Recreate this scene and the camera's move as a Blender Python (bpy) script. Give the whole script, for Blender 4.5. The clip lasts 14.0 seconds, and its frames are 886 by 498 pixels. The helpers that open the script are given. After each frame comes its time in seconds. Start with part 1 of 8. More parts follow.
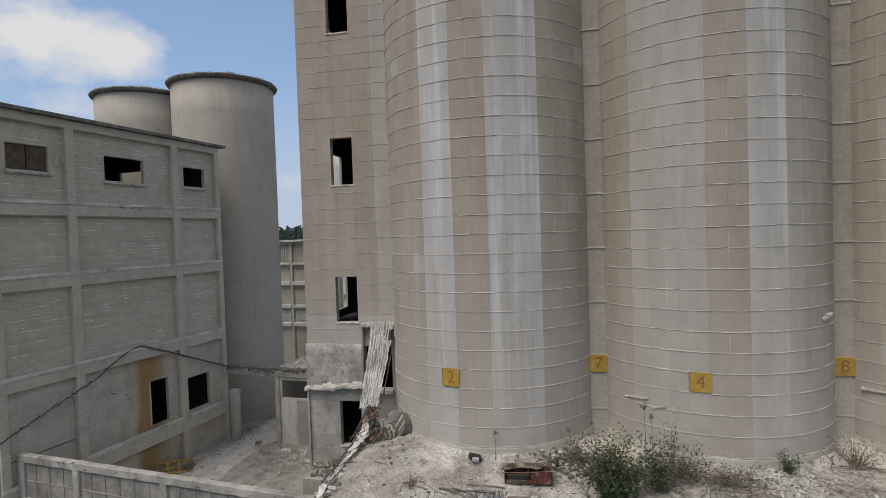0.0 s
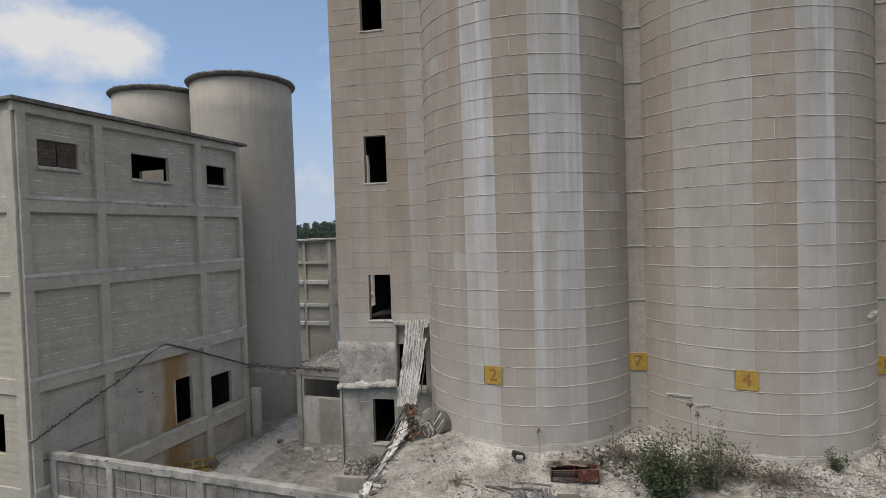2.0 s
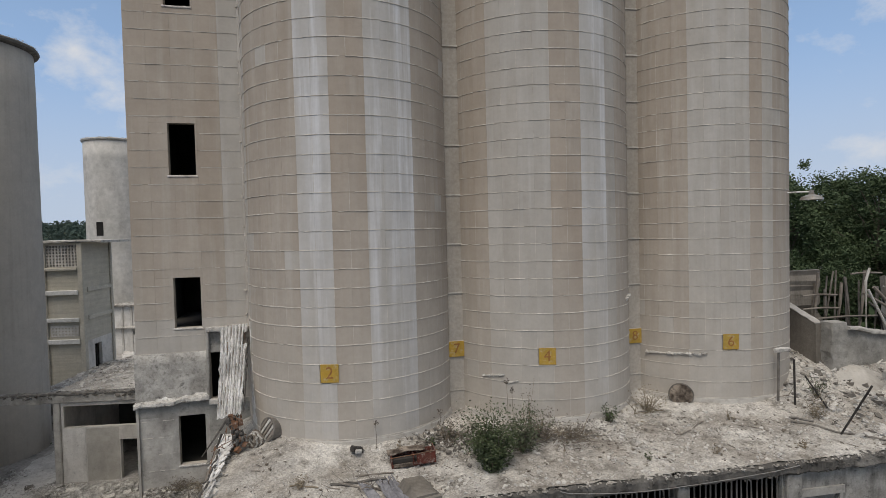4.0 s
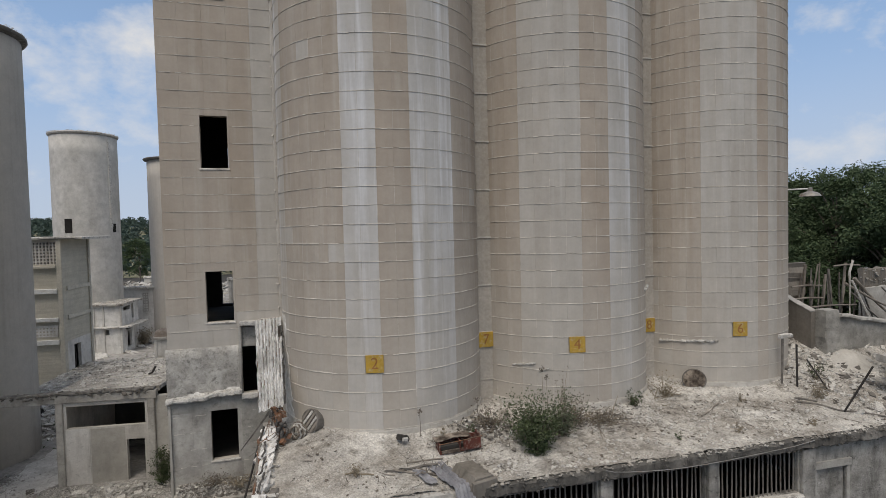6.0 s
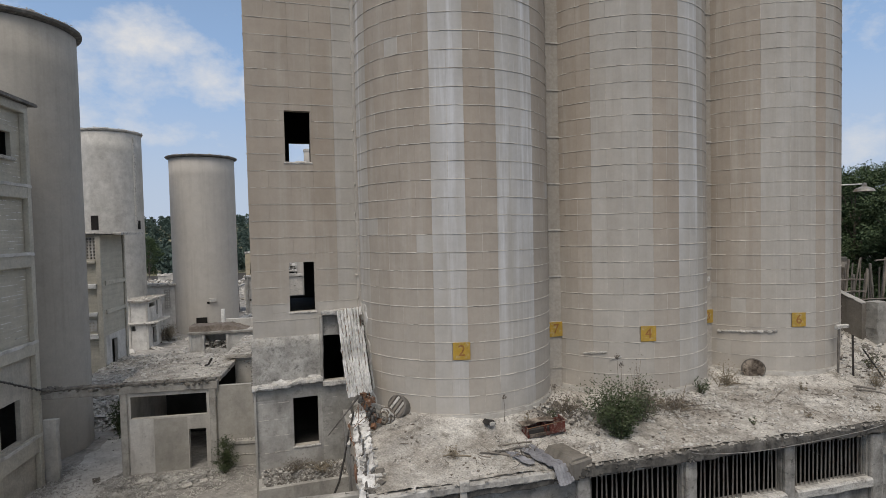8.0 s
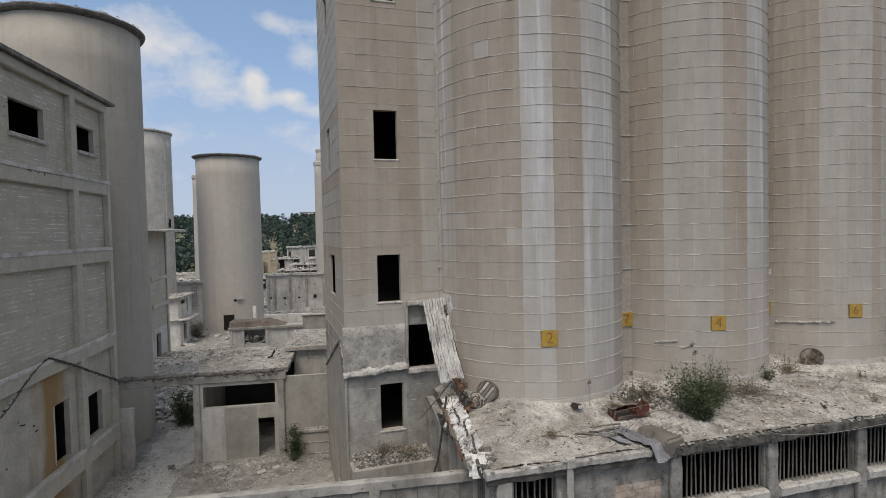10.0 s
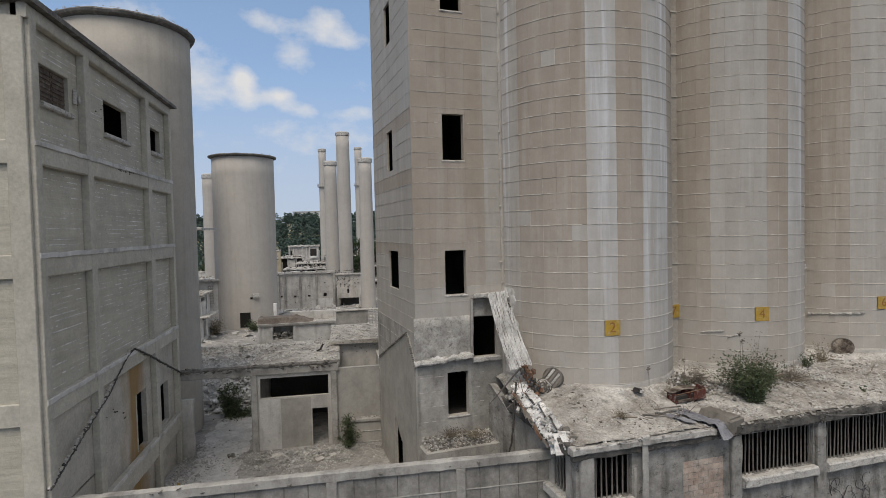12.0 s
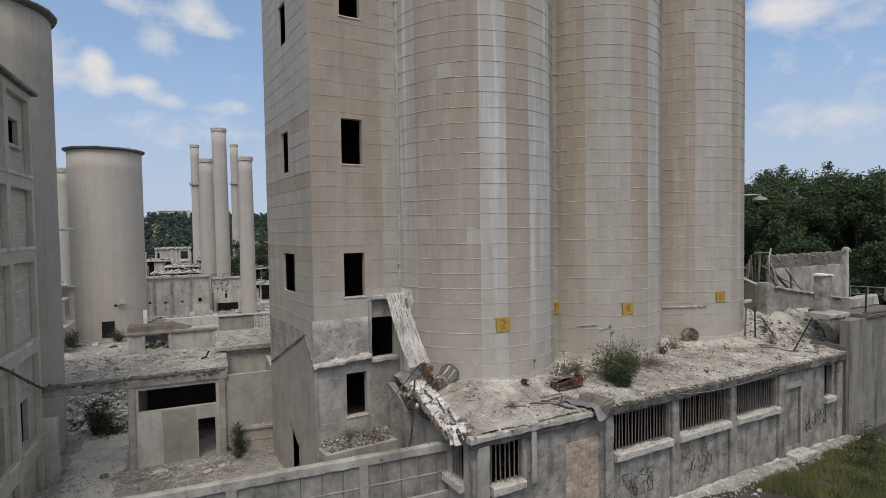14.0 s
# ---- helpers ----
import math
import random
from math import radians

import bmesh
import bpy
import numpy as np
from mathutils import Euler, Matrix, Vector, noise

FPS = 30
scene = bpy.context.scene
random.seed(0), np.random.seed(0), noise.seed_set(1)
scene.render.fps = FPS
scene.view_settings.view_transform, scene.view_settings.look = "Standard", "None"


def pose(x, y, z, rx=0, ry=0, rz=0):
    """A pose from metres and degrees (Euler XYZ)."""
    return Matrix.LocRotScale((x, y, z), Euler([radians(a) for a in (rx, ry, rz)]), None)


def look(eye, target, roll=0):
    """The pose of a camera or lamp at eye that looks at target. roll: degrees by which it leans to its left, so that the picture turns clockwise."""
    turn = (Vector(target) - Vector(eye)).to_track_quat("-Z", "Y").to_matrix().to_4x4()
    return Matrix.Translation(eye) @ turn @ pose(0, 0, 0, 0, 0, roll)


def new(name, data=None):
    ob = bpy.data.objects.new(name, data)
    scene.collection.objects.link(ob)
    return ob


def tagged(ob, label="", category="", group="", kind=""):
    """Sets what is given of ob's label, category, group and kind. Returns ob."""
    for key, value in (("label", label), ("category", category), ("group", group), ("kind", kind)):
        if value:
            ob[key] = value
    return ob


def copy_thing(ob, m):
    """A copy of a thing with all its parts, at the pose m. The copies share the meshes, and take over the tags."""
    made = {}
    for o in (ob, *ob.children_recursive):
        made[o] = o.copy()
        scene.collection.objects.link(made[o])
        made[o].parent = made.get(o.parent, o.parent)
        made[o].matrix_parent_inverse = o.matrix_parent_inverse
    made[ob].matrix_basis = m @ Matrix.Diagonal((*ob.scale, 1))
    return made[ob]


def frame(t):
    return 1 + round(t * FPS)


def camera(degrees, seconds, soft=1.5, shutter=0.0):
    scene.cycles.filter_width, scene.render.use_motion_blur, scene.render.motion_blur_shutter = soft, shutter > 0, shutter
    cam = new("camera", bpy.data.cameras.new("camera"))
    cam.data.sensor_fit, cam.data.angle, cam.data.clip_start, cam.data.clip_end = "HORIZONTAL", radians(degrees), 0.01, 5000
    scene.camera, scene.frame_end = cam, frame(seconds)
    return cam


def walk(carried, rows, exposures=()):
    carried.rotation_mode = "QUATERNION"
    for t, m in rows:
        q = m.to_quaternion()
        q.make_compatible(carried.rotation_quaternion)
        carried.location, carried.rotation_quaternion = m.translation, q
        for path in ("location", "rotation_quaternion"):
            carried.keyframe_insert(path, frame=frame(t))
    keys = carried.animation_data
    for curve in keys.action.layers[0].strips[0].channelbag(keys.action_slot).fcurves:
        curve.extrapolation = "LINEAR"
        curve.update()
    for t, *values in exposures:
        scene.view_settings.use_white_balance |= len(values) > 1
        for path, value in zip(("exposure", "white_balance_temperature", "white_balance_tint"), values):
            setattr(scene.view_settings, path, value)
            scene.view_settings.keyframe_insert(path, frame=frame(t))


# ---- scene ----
cam = camera(77.7, 14.0, soft=0.5)
METRES, EYE, TILT, LEAN, TURN = 22.0, 15.4, 0.0, 0.0, 18.6
PATH = [
    (0, (-0.254, 0.043, 15.468), (-0.926, 1.926, 15.412), -1.9),
    (0.5, (-0.583, -0.076, 15.47), (-1.251, 1.808, 15.413), -1.8),
    (1, (-0.946, -0.208, 15.467), (-1.614, 1.676, 15.41), -1.8),
    (1.5, (-1.393, -0.343, 15.468), (-2.061, 1.541, 15.41), -1.9),
    (2, (-1.884, -0.512, 15.441), (-2.552, 1.372, 15.384), -1.8),
    (2.5, (-2.45, -0.736, 15.383), (-3.022, 1.18, 15.328), -1.6),
    (3, (-3.098, -0.995, 15.328), (-3.456, 0.972, 15.273), -1.5),
    (3.5, (-3.806, -1.238, 15.299), (-3.83, 0.76, 15.239), -1.4),
    (3.7, (-4.109, -1.301, 15.291), (-4.029, 0.696, 15.229), -1.4),
    (5.8, (-7.652, -1.591, 15.127), (-7.34, 0.384, 15.055), -1.4),
    (6, (-8.013, -1.61, 15.114), (-7.697, 0.364, 15.042), -1.4),
    (6.5, (-8.933, -1.645, 15.036), (-8.613, 0.328, 14.965), -1.4),
    (7, (-9.861, -1.68, 14.968), (-9.537, 0.292, 14.897), -1.3),
    (7.5, (-10.807, -1.738, 14.905), (-10.48, 0.234, 14.834), -1.4),
    (8, (-11.763, -1.77, 14.845), (-11.434, 0.202, 14.773), -1.3),
    (8.2, (-12.158, -1.788, 14.833), (-11.827, 0.183, 14.76), -1.4),
    (10.3, (-16.503, -2.411, 14.61), (-16.168, -0.441, 14.54), -1.3),
    (10.5, (-16.93, -2.498, 14.607), (-16.596, -0.527, 14.537), -1.3),
    (11, (-18.043, -2.762, 14.607), (-17.706, -0.792, 14.535), -1.3),
    (11.5, (-19.056, -2.98, 14.589), (-18.715, -1.011, 14.517), -1.3),
    (12, (-19.85, -3.233, 14.572), (-19.478, -1.269, 14.5), -1.3),
    (12.5, (-20.38, -3.456, 14.583), (-19.911, -1.513, 14.511), -1.2),
    (13, (-20.683, -3.622, 14.602), (-20.09, -1.714, 14.53), -1.0),
    (13.5, (-20.824, -3.748, 14.629), (-20.1, -1.885, 14.556), -0.9),
    (14, (-20.9, -3.809, 14.653), (-20.119, -1.969, 14.58), -0.9),
]
walk(cam, [(t, look(eye, target, roll)) for t, eye, target, roll in PATH], exposures=[(0.0, -0.21, 6990, 10.7), (14.0, -0.21, 6990, 10.7)])

# ---- world and light ----
SUN_AZ, SUN_EL = radians(206), radians(60)      # compass bearing from +y towards +x, and height
to_sun = Vector((math.sin(SUN_AZ) * math.cos(SUN_EL), math.cos(SUN_AZ) * math.cos(SUN_EL), math.sin(SUN_EL)))
world = bpy.data.worlds.new("sky")
scene.world = world
world.use_nodes = True
wn, wl = world.node_tree.nodes, world.node_tree.links
wn.clear()
w_out = wn.new("ShaderNodeOutputWorld")
w_bg = wn.new("ShaderNodeBackground")
w_sky = wn.new("ShaderNodeTexSky")
w_sky.sky_type = "NISHITA"
w_sky.sun_disc = False
w_sky.sun_elevation, w_sky.sun_rotation = SUN_EL, SUN_AZ
w_sky.air_density, w_sky.dust_density, w_sky.ozone_density = 1.0, 0.3, 2.6
w_scale = wn.new("ShaderNodeVectorMath")
w_scale.operation = "SCALE"
w_scale.inputs[3].default_value = 0.125
w_tc = wn.new("ShaderNodeTexCoord")
w_map = wn.new("ShaderNodeMapping")
w_map.inputs["Scale"].default_value = (1.0, 1.0, 1.5)
w_map.inputs["Location"].default_value = (0.05, 0.25, 0.1)
w_noise = wn.new("ShaderNodeTexNoise")
w_noise.inputs["Scale"].default_value = 17.0
w_noise.inputs["Detail"].default_value = 9
w_noise.inputs["Roughness"].default_value = 0.6
# cumulus: a few banks at their bearings and heights (degrees), broken up by the noise; thin veils elsewhere; the last
# four are added fill
w_calm = wn.new("ShaderNodeMapRange")
for w_i, w_v in enumerate((0.0, 1.0, 0.20, 0.76)):
    w_calm.inputs[w_i + 1].default_value = w_v
wl.new(w_noise.outputs["Fac"], w_calm.inputs[0])
w_sum = w_calm.outputs[0]
for az, el, wide, high, k in (
        (-55, 17.3, 8, 4.2, 0.40), (-48.5, 16.8, 4.5, 3.0, 0.36), (-52.6, 11.8, 4.5, 1.8, 0.22),
        (-29, 15.5, 4, 4.5, 0.18), (-22, 14.5, 7, 5, 0.19), (-18.5, 17.6, 5, 3, 0.22), (-14, 15.5, 4, 4, 0.19), (-21, 9.5, 9, 3, 0.14), (-36, 5.5, 12, 2.4, 0.14),
        (-8.6, 14.7, 1.5, 1.5, 0.36), (-8.0, 12.9, 1.8, 1.4, 0.28), (-5.4, 13.2, 1.9, 1.3, 0.36), (-3.2, 12.2, 1.9, 0.9, 0.28), (-11, 14.0, 4, 3.4, 0.17),
        (-3.8, 17.0, 2.6, 1.7, 0.26), (-0.6, 19.8, 3.2, 2.0, 0.28), (2.0, 18.6, 2.2, 1.2, 0.2), (-6.4, 20.0, 3, 1.3, 0.24), (-2, 9.6, 13, 2.6, 0.15), (2.6, 12, 4.0, 0.9, 0.17),
        (45, 6, 7, 2.6, 0.24), (44, 16, 2.5, 1.5, 0.13), (55.2, 18.2, 4, 1.7, 0.32), (57, 8.8, 8, 2, 0.17),
        # unseen banks, added behind, beside and overhead to whiten and lift the light
        (-140, 40, 60, 35, 0.28), (95, 38, 60, 32, 0.36), (170, 25, 60, 20, 0.2), (0, 85, 40, 40, 0.18)):
    a_, e_ = radians(az), radians(el)
    c_ = Vector((math.sin(a_) * math.cos(e_), math.cos(a_) * math.cos(e_), math.sin(e_)))
    w_m = wn.new("ShaderNodeMapping")
    w_m.vector_type = "TEXTURE"
    w_m.inputs["Location"].default_value = c_
    w_m.inputs["Rotation"].default_value = (0, 0, -a_)
    w_m.inputs["Scale"].default_value = (radians(wide), radians(wide), radians(high))
    wl.new(w_tc.outputs["Generated"], w_m.inputs["Vector"])
    w_l = wn.new("ShaderNodeVectorMath")
    w_l.operation = "LENGTH"
    wl.new(w_m.outputs["Vector"], w_l.inputs[0])
    w_r = wn.new("ShaderNodeMapRange")
    w_r.interpolation_type = "SMOOTHSTEP"
    for w_i, w_v in enumerate((0.0, 1.25, k, 0.0)):
        w_r.inputs[w_i + 1].default_value = w_v
    wl.new(w_l.outputs["Value"], w_r.inputs[0])
    w_a = wn.new("ShaderNodeMath")
    wl.new(w_sum, w_a.inputs[0])
    wl.new(w_r.outputs[0], w_a.inputs[1])
    w_sum = w_a.outputs[0]
w_ramp = wn.new("ShaderNodeValToRGB")
w_ramp.color_ramp.elements[0].position = 0.56
w_ramp.color_ramp.elements[0].color = (0.0, 0.0, 0.0, 1)
w_ramp.color_ramp.elements[1].position = 0.86
w_ramp.color_ramp.elements[1].color = (1, 1, 1, 1)
w_knee = w_ramp.color_ramp.elements.new(0.68)
w_knee.color = (0.42, 0.42, 0.42, 1)
w_mix = wn.new("ShaderNodeMix")
w_mix.data_type = "RGBA"
w_mix.inputs[7].default_value = (0.80, 0.835, 0.895, 1)
wl.new(w_tc.outputs["Generated"], w_map.inputs["Vector"])
wl.new(w_map.outputs["Vector"], w_noise.inputs["Vector"])
wl.new(w_sum, w_ramp.inputs["Fac"])
wl.new(w_sky.outputs["Color"], w_scale.inputs[0])
# blue-white haze towards the horizon
w_sep = wn.new("ShaderNodeSeparateXYZ")
wl.new(w_tc.outputs["Generated"], w_sep.inputs[0])
w_low = wn.new("ShaderNodeMapRange")
w_low.interpolation_type = "SMOOTHSTEP"
for w_i, w_v in enumerate((0.0, 0.85, 0.92, 0.0)):
    w_low.inputs[w_i + 1].default_value = w_v
wl.new(w_sep.outputs["Z"], w_low.inputs[0])
w_haze = wn.new("ShaderNodeMix")
w_haze.data_type = "RGBA"
w_haze.inputs[7].default_value = (0.355, 0.57, 0.95, 1)
wl.new(w_low.outputs[0], w_haze.inputs[0])
wl.new(w_scale.outputs["Vector"], w_haze.inputs[6])
# paler still just above the horizon
w_base = wn.new("ShaderNodeMapRange")
w_base.interpolation_type = "SMOOTHSTEP"
for w_i, w_v in enumerate((0.02, 0.30, 0.62, 0.0)):
    w_base.inputs[w_i + 1].default_value = w_v
wl.new(w_sep.outputs["Z"], w_base.inputs[0])
w_pale = wn.new("ShaderNodeMix")
w_pale.data_type = "RGBA"
w_pale.inputs[7].default_value = (0.62, 0.70, 0.82, 1)
wl.new(w_base.outputs[0], w_pale.inputs[0])
wl.new(w_haze.outputs[2], w_pale.inputs[6])
wl.new(w_pale.outputs[2], w_mix.inputs[6])
wl.new(w_ramp.outputs["Color"], w_mix.inputs[0])
wl.new(w_mix.outputs[2], w_bg.inputs["Color"])
wl.new(w_bg.outputs["Background"], w_out.inputs["Surface"])

sun_data = bpy.data.lights.new("sun", "SUN")
sun_data.energy, sun_data.angle, sun_data.color = 2.4, radians(32), (1.0, 0.95, 0.88)
sun = new("sun", sun_data)
sun.matrix_world = look(to_sun * 100, (0, 0, 0))


# ---- materials ----
def rgb(c, k=1.0):
    return (c[0] * k, c[1] * k, c[2] * k, 1.0)


def stone(name, base, other, dirt=None, scale=0.35, streak=0.0, lines=0.0, bump=0.25, rough=0.92, vary=0.0, grain=7.0, metal=0.0, speck=0.16, mott=0.12, runs=(1.9, 1.9, 0.09), lime=0.0, tall=False, pits=0.0):
    """A mineral or painted surface: two tones in large patches, fine grain, optional run-off streaks, board lines and piece-to-piece variation."""
    m = bpy.data.materials.new(name)
    m.use_nodes = True
    n, l = m.node_tree.nodes, m.node_tree.links
    bsdf = n["Principled BSDF"]
    bsdf.inputs["Roughness"].default_value = rough
    bsdf.inputs["Metallic"].default_value = metal
    bsdf.inputs["Specular IOR Level"].default_value = 0.25
    geo = n.new("ShaderNodeNewGeometry")

    def mapped(s):
        mp = n.new("ShaderNodeMapping")
        mp.inputs["Scale"].default_value = s
        l.new(geo.outputs["Position"], mp.inputs["Vector"])
        return mp.outputs["Vector"]

    def noise_at(vec, sc, detail=5, r=0.55):
        t = n.new("ShaderNodeTexNoise")
        t.inputs["Scale"].default_value = sc
        t.inputs["Detail"].default_value = detail
        t.inputs["Roughness"].default_value = r
        l.new(vec, t.inputs["Vector"])
        return t.outputs["Fac"]

    def span(value, a, b, lo, hi):
        mr = n.new("ShaderNodeMapRange")
        mr.inputs[1].default_value, mr.inputs[2].default_value = a, b
        mr.inputs[3].default_value, mr.inputs[4].default_value = lo, hi
        l.new(value, mr.inputs[0])
        return mr.outputs[0]

    def mix(fac, a, b):
        mx = n.new("ShaderNodeMix")
        mx.data_type = "RGBA"
        l.new(fac, mx.inputs[0])
        for sock, v in ((mx.inputs[6], a), (mx.inputs[7], b)):
            if isinstance(v, tuple):
                sock.default_value = v
            else:
                l.new(v, sock)
        return mx.outputs[2]

    plain = geo.outputs["Position"]
    fine = noise_at(plain, grain, 6, 0.65)
    col = mix(span(noise_at(mapped((1.1, 1.1, 0.16)) if tall else plain, 1.0 if tall else scale, 5), 0.36, 0.64, 0.0, 1.0), rgb(base), rgb(other))
    if dirt and streak:
        run = span(noise_at(mapped(runs), 1.0, 6, 0.6), 0.50, 0.72, 0.0, streak)
        col = mix(run, col, rgb(dirt))
    elif dirt:
        col = mix(span(noise_at(plain, scale * 3.1, 7, 0.65), 0.52, 0.68, 0.0, 0.8), col, rgb(dirt))
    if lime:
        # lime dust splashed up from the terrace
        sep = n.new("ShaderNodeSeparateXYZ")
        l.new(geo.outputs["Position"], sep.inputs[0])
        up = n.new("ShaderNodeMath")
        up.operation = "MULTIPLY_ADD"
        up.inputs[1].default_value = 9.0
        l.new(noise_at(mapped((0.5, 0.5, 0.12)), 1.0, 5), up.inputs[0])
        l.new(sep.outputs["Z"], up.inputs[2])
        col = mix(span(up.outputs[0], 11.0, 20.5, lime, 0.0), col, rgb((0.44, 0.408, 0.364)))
    value = span(fine, 0.25, 0.75, 1.0 - speck, 1.0 + speck)
    if mott:
        mo = n.new("ShaderNodeMath")
        mo.operation = "MULTIPLY"
        l.new(value, mo.inputs[0])
        l.new(span(noise_at(plain, 1.1, 9, 0.72), 0.34, 0.64, 1.0 - mott, 1.0 + mott), mo.inputs[1])
        value = mo.outputs[0]
    if pits:
        # small sharp-edged pocks and flaked spots
        pk = n.new("ShaderNodeMath")
        pk.operation = "MULTIPLY"
        l.new(value, pk.inputs[0])
        l.new(span(noise_at(mapped((2.2, 2.2, 3.4)), 1.0, 9, 0.78), 0.55, 0.63, 1.0, 1.0 - pits), pk.inputs[1])
        value = pk.outputs[0]
    height = fine
    if lines:
        board = noise_at(mapped((0.35, 0.35, lines)), 1.0, 3, 0.5)
        lv = span(board, 0.3, 0.7, 0.94, 1.10)
        mm = n.new("ShaderNodeMath")
        mm.operation = "MULTIPLY"
        l.new(value, mm.inputs[0])
        l.new(lv, mm.inputs[1])
        value = mm.outputs[0]
        ad = n.new("ShaderNodeMath")
        ad.operation = "MULTIPLY_ADD"
        ad.inputs[1].default_value = 1.8
        l.new(board, ad.inputs[0])
        l.new(fine, ad.inputs[2])
        height = ad.outputs[0]
    if vary:
        oi = n.new("ShaderNodeObjectInfo")
        mm = n.new("ShaderNodeMath")
        mm.operation = "MULTIPLY"
        l.new(value, mm.inputs[0])
        l.new(span(oi.outputs["Random"], 0, 1, 1 - vary, 1 + vary), mm.inputs[1])
        value = mm.outputs[0]
    sc = n.new("ShaderNodeVectorMath")
    sc.operation = "SCALE"
    l.new(col, sc.inputs[0])
    l.new(value, sc.inputs[3])
    l.new(sc.outputs["Vector"], bsdf.inputs["Base Color"])
    if bump:
        b = n.new("ShaderNodeBump")
        b.inputs["Strength"].default_value = bump
        b.inputs["Distance"].default_value = 0.05
        l.new(height, b.inputs["Height"])
        l.new(b.outputs["Normal"], bsdf.inputs["Normal"])
    return m


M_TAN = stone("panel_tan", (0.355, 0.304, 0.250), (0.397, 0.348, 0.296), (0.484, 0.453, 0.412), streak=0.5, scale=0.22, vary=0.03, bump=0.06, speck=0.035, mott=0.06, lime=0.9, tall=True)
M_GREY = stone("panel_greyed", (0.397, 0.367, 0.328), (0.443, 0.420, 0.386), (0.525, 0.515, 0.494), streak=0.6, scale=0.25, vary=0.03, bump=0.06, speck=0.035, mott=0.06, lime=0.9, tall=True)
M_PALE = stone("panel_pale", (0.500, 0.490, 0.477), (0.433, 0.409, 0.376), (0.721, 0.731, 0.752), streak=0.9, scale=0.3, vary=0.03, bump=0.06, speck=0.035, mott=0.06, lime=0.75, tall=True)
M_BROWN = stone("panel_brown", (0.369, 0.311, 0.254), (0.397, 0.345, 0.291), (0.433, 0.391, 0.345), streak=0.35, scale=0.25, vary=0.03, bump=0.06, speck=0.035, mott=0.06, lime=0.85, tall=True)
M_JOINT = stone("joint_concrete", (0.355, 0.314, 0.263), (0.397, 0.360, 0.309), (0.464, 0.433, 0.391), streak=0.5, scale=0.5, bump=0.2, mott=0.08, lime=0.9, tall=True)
M_RIDGE = stone("mortar_fin", (0.55, 0.52, 0.47), (0.45, 0.415, 0.365), scale=1.2, bump=0.1, mott=0.2)
M_WALL = stone("grey_block_wall", (0.45, 0.42, 0.348), (0.495, 0.464, 0.39), (0.60, 0.575, 0.52), streak=0.25, lines=4.2, scale=0.3, bump=0.4, mott=0.08, pits=0.06, speck=0.08)
M_FRAME = stone("grey_concrete_frame", (0.47, 0.439, 0.372), (0.52, 0.49, 0.42), (0.40, 0.39, 0.36), streak=0.35, scale=0.5)
M_CONC = stone("weathered_concrete", (0.32, 0.305, 0.28), (0.42, 0.405, 0.375), (0.10, 0.095, 0.088), streak=0.6, scale=0.7, bump=0.3, mott=0.2, runs=(1.0, 1.0, 0.35), speck=0.09, grain=9.0, pits=0.22)
M_STAIN = stone("stained_concrete", (0.225, 0.215, 0.197), (0.345, 0.332, 0.31), (0.065, 0.061, 0.057), streak=0.8, scale=1.4, bump=0.8, mott=0.28, runs=(1.6, 1.6, 0.4), speck=0.12, grain=10.0, pits=0.5, lines=1.2)
M_CHALK = stone("chalky_broken_concrete", (0.60, 0.58, 0.545), (0.44, 0.42, 0.385), (0.18, 0.165, 0.15), scale=1.1, bump=0.8, mott=0.25, speck=0.3, grain=14.0, pits=0.35)
M_DUST = stone("lime_dust_ground", (0.51, 0.489, 0.452), (0.30, 0.276, 0.244), (0.15, 0.135, 0.112), scale=0.45, bump=1.0, grain=13.0, speck=0.5, mott=0.28, pits=0.28)
M_YARD = stone("dusty_yard", (0.36, 0.345, 0.325), (0.27, 0.258, 0.24), (0.14, 0.132, 0.122), scale=0.3, bump=0.6, grain=4.0, speck=0.25, mott=0.2)
M_SILO = stone("smooth_slipform_concrete", (0.445, 0.415, 0.378), (0.49, 0.46, 0.42), (0.39, 0.36, 0.325), streak=0.5, scale=0.15, bump=0.06, mott=0.05, speck=0.05)
M_OLDSILO = stone("weathered_slipform_concrete", (0.405, 0.375, 0.33), (0.45, 0.418, 0.37), (0.33, 0.305, 0.265), streak=0.6, scale=0.15, bump=0.06, mott=0.07, speck=0.05)
M_RENDER = stone("pale_render", (0.47, 0.45, 0.415), (0.55, 0.53, 0.495), (0.22, 0.205, 0.185), streak=0.6, scale=0.5, bump=0.18, mott=0.14, runs=(1.0, 1.0, 0.22), speck=0.06, grain=9.0, pits=0.14)
M_RUBBLE = stone("rubble_grey", (0.40, 0.385, 0.355), (0.56, 0.54, 0.50), (0.20, 0.19, 0.175), scale=2.5, bump=0.5, mott=0.2, speck=0.3, grain=14.0)
M_DARKRUB = stone("dark_rubble", (0.12, 0.11, 0.10), (0.20, 0.185, 0.165), scale=2.0, bump=0.5)
M_STEEL = stone("dull_grey_steel", (0.24, 0.235, 0.225), (0.31, 0.30, 0.285), (0.20, 0.13, 0.085), scale=1.5, rough=0.6, metal=0.3, bump=0.1)
M_SHEET = stone("whitewashed_sheet", (0.90, 0.895, 0.885), (0.80, 0.79, 0.77), (0.10, 0.075, 0.06), streak=0.5, scale=1.3, rough=0.7, bump=0.4, mott=0.2, runs=(9.0, 9.0, 1.6), pits=0.25)
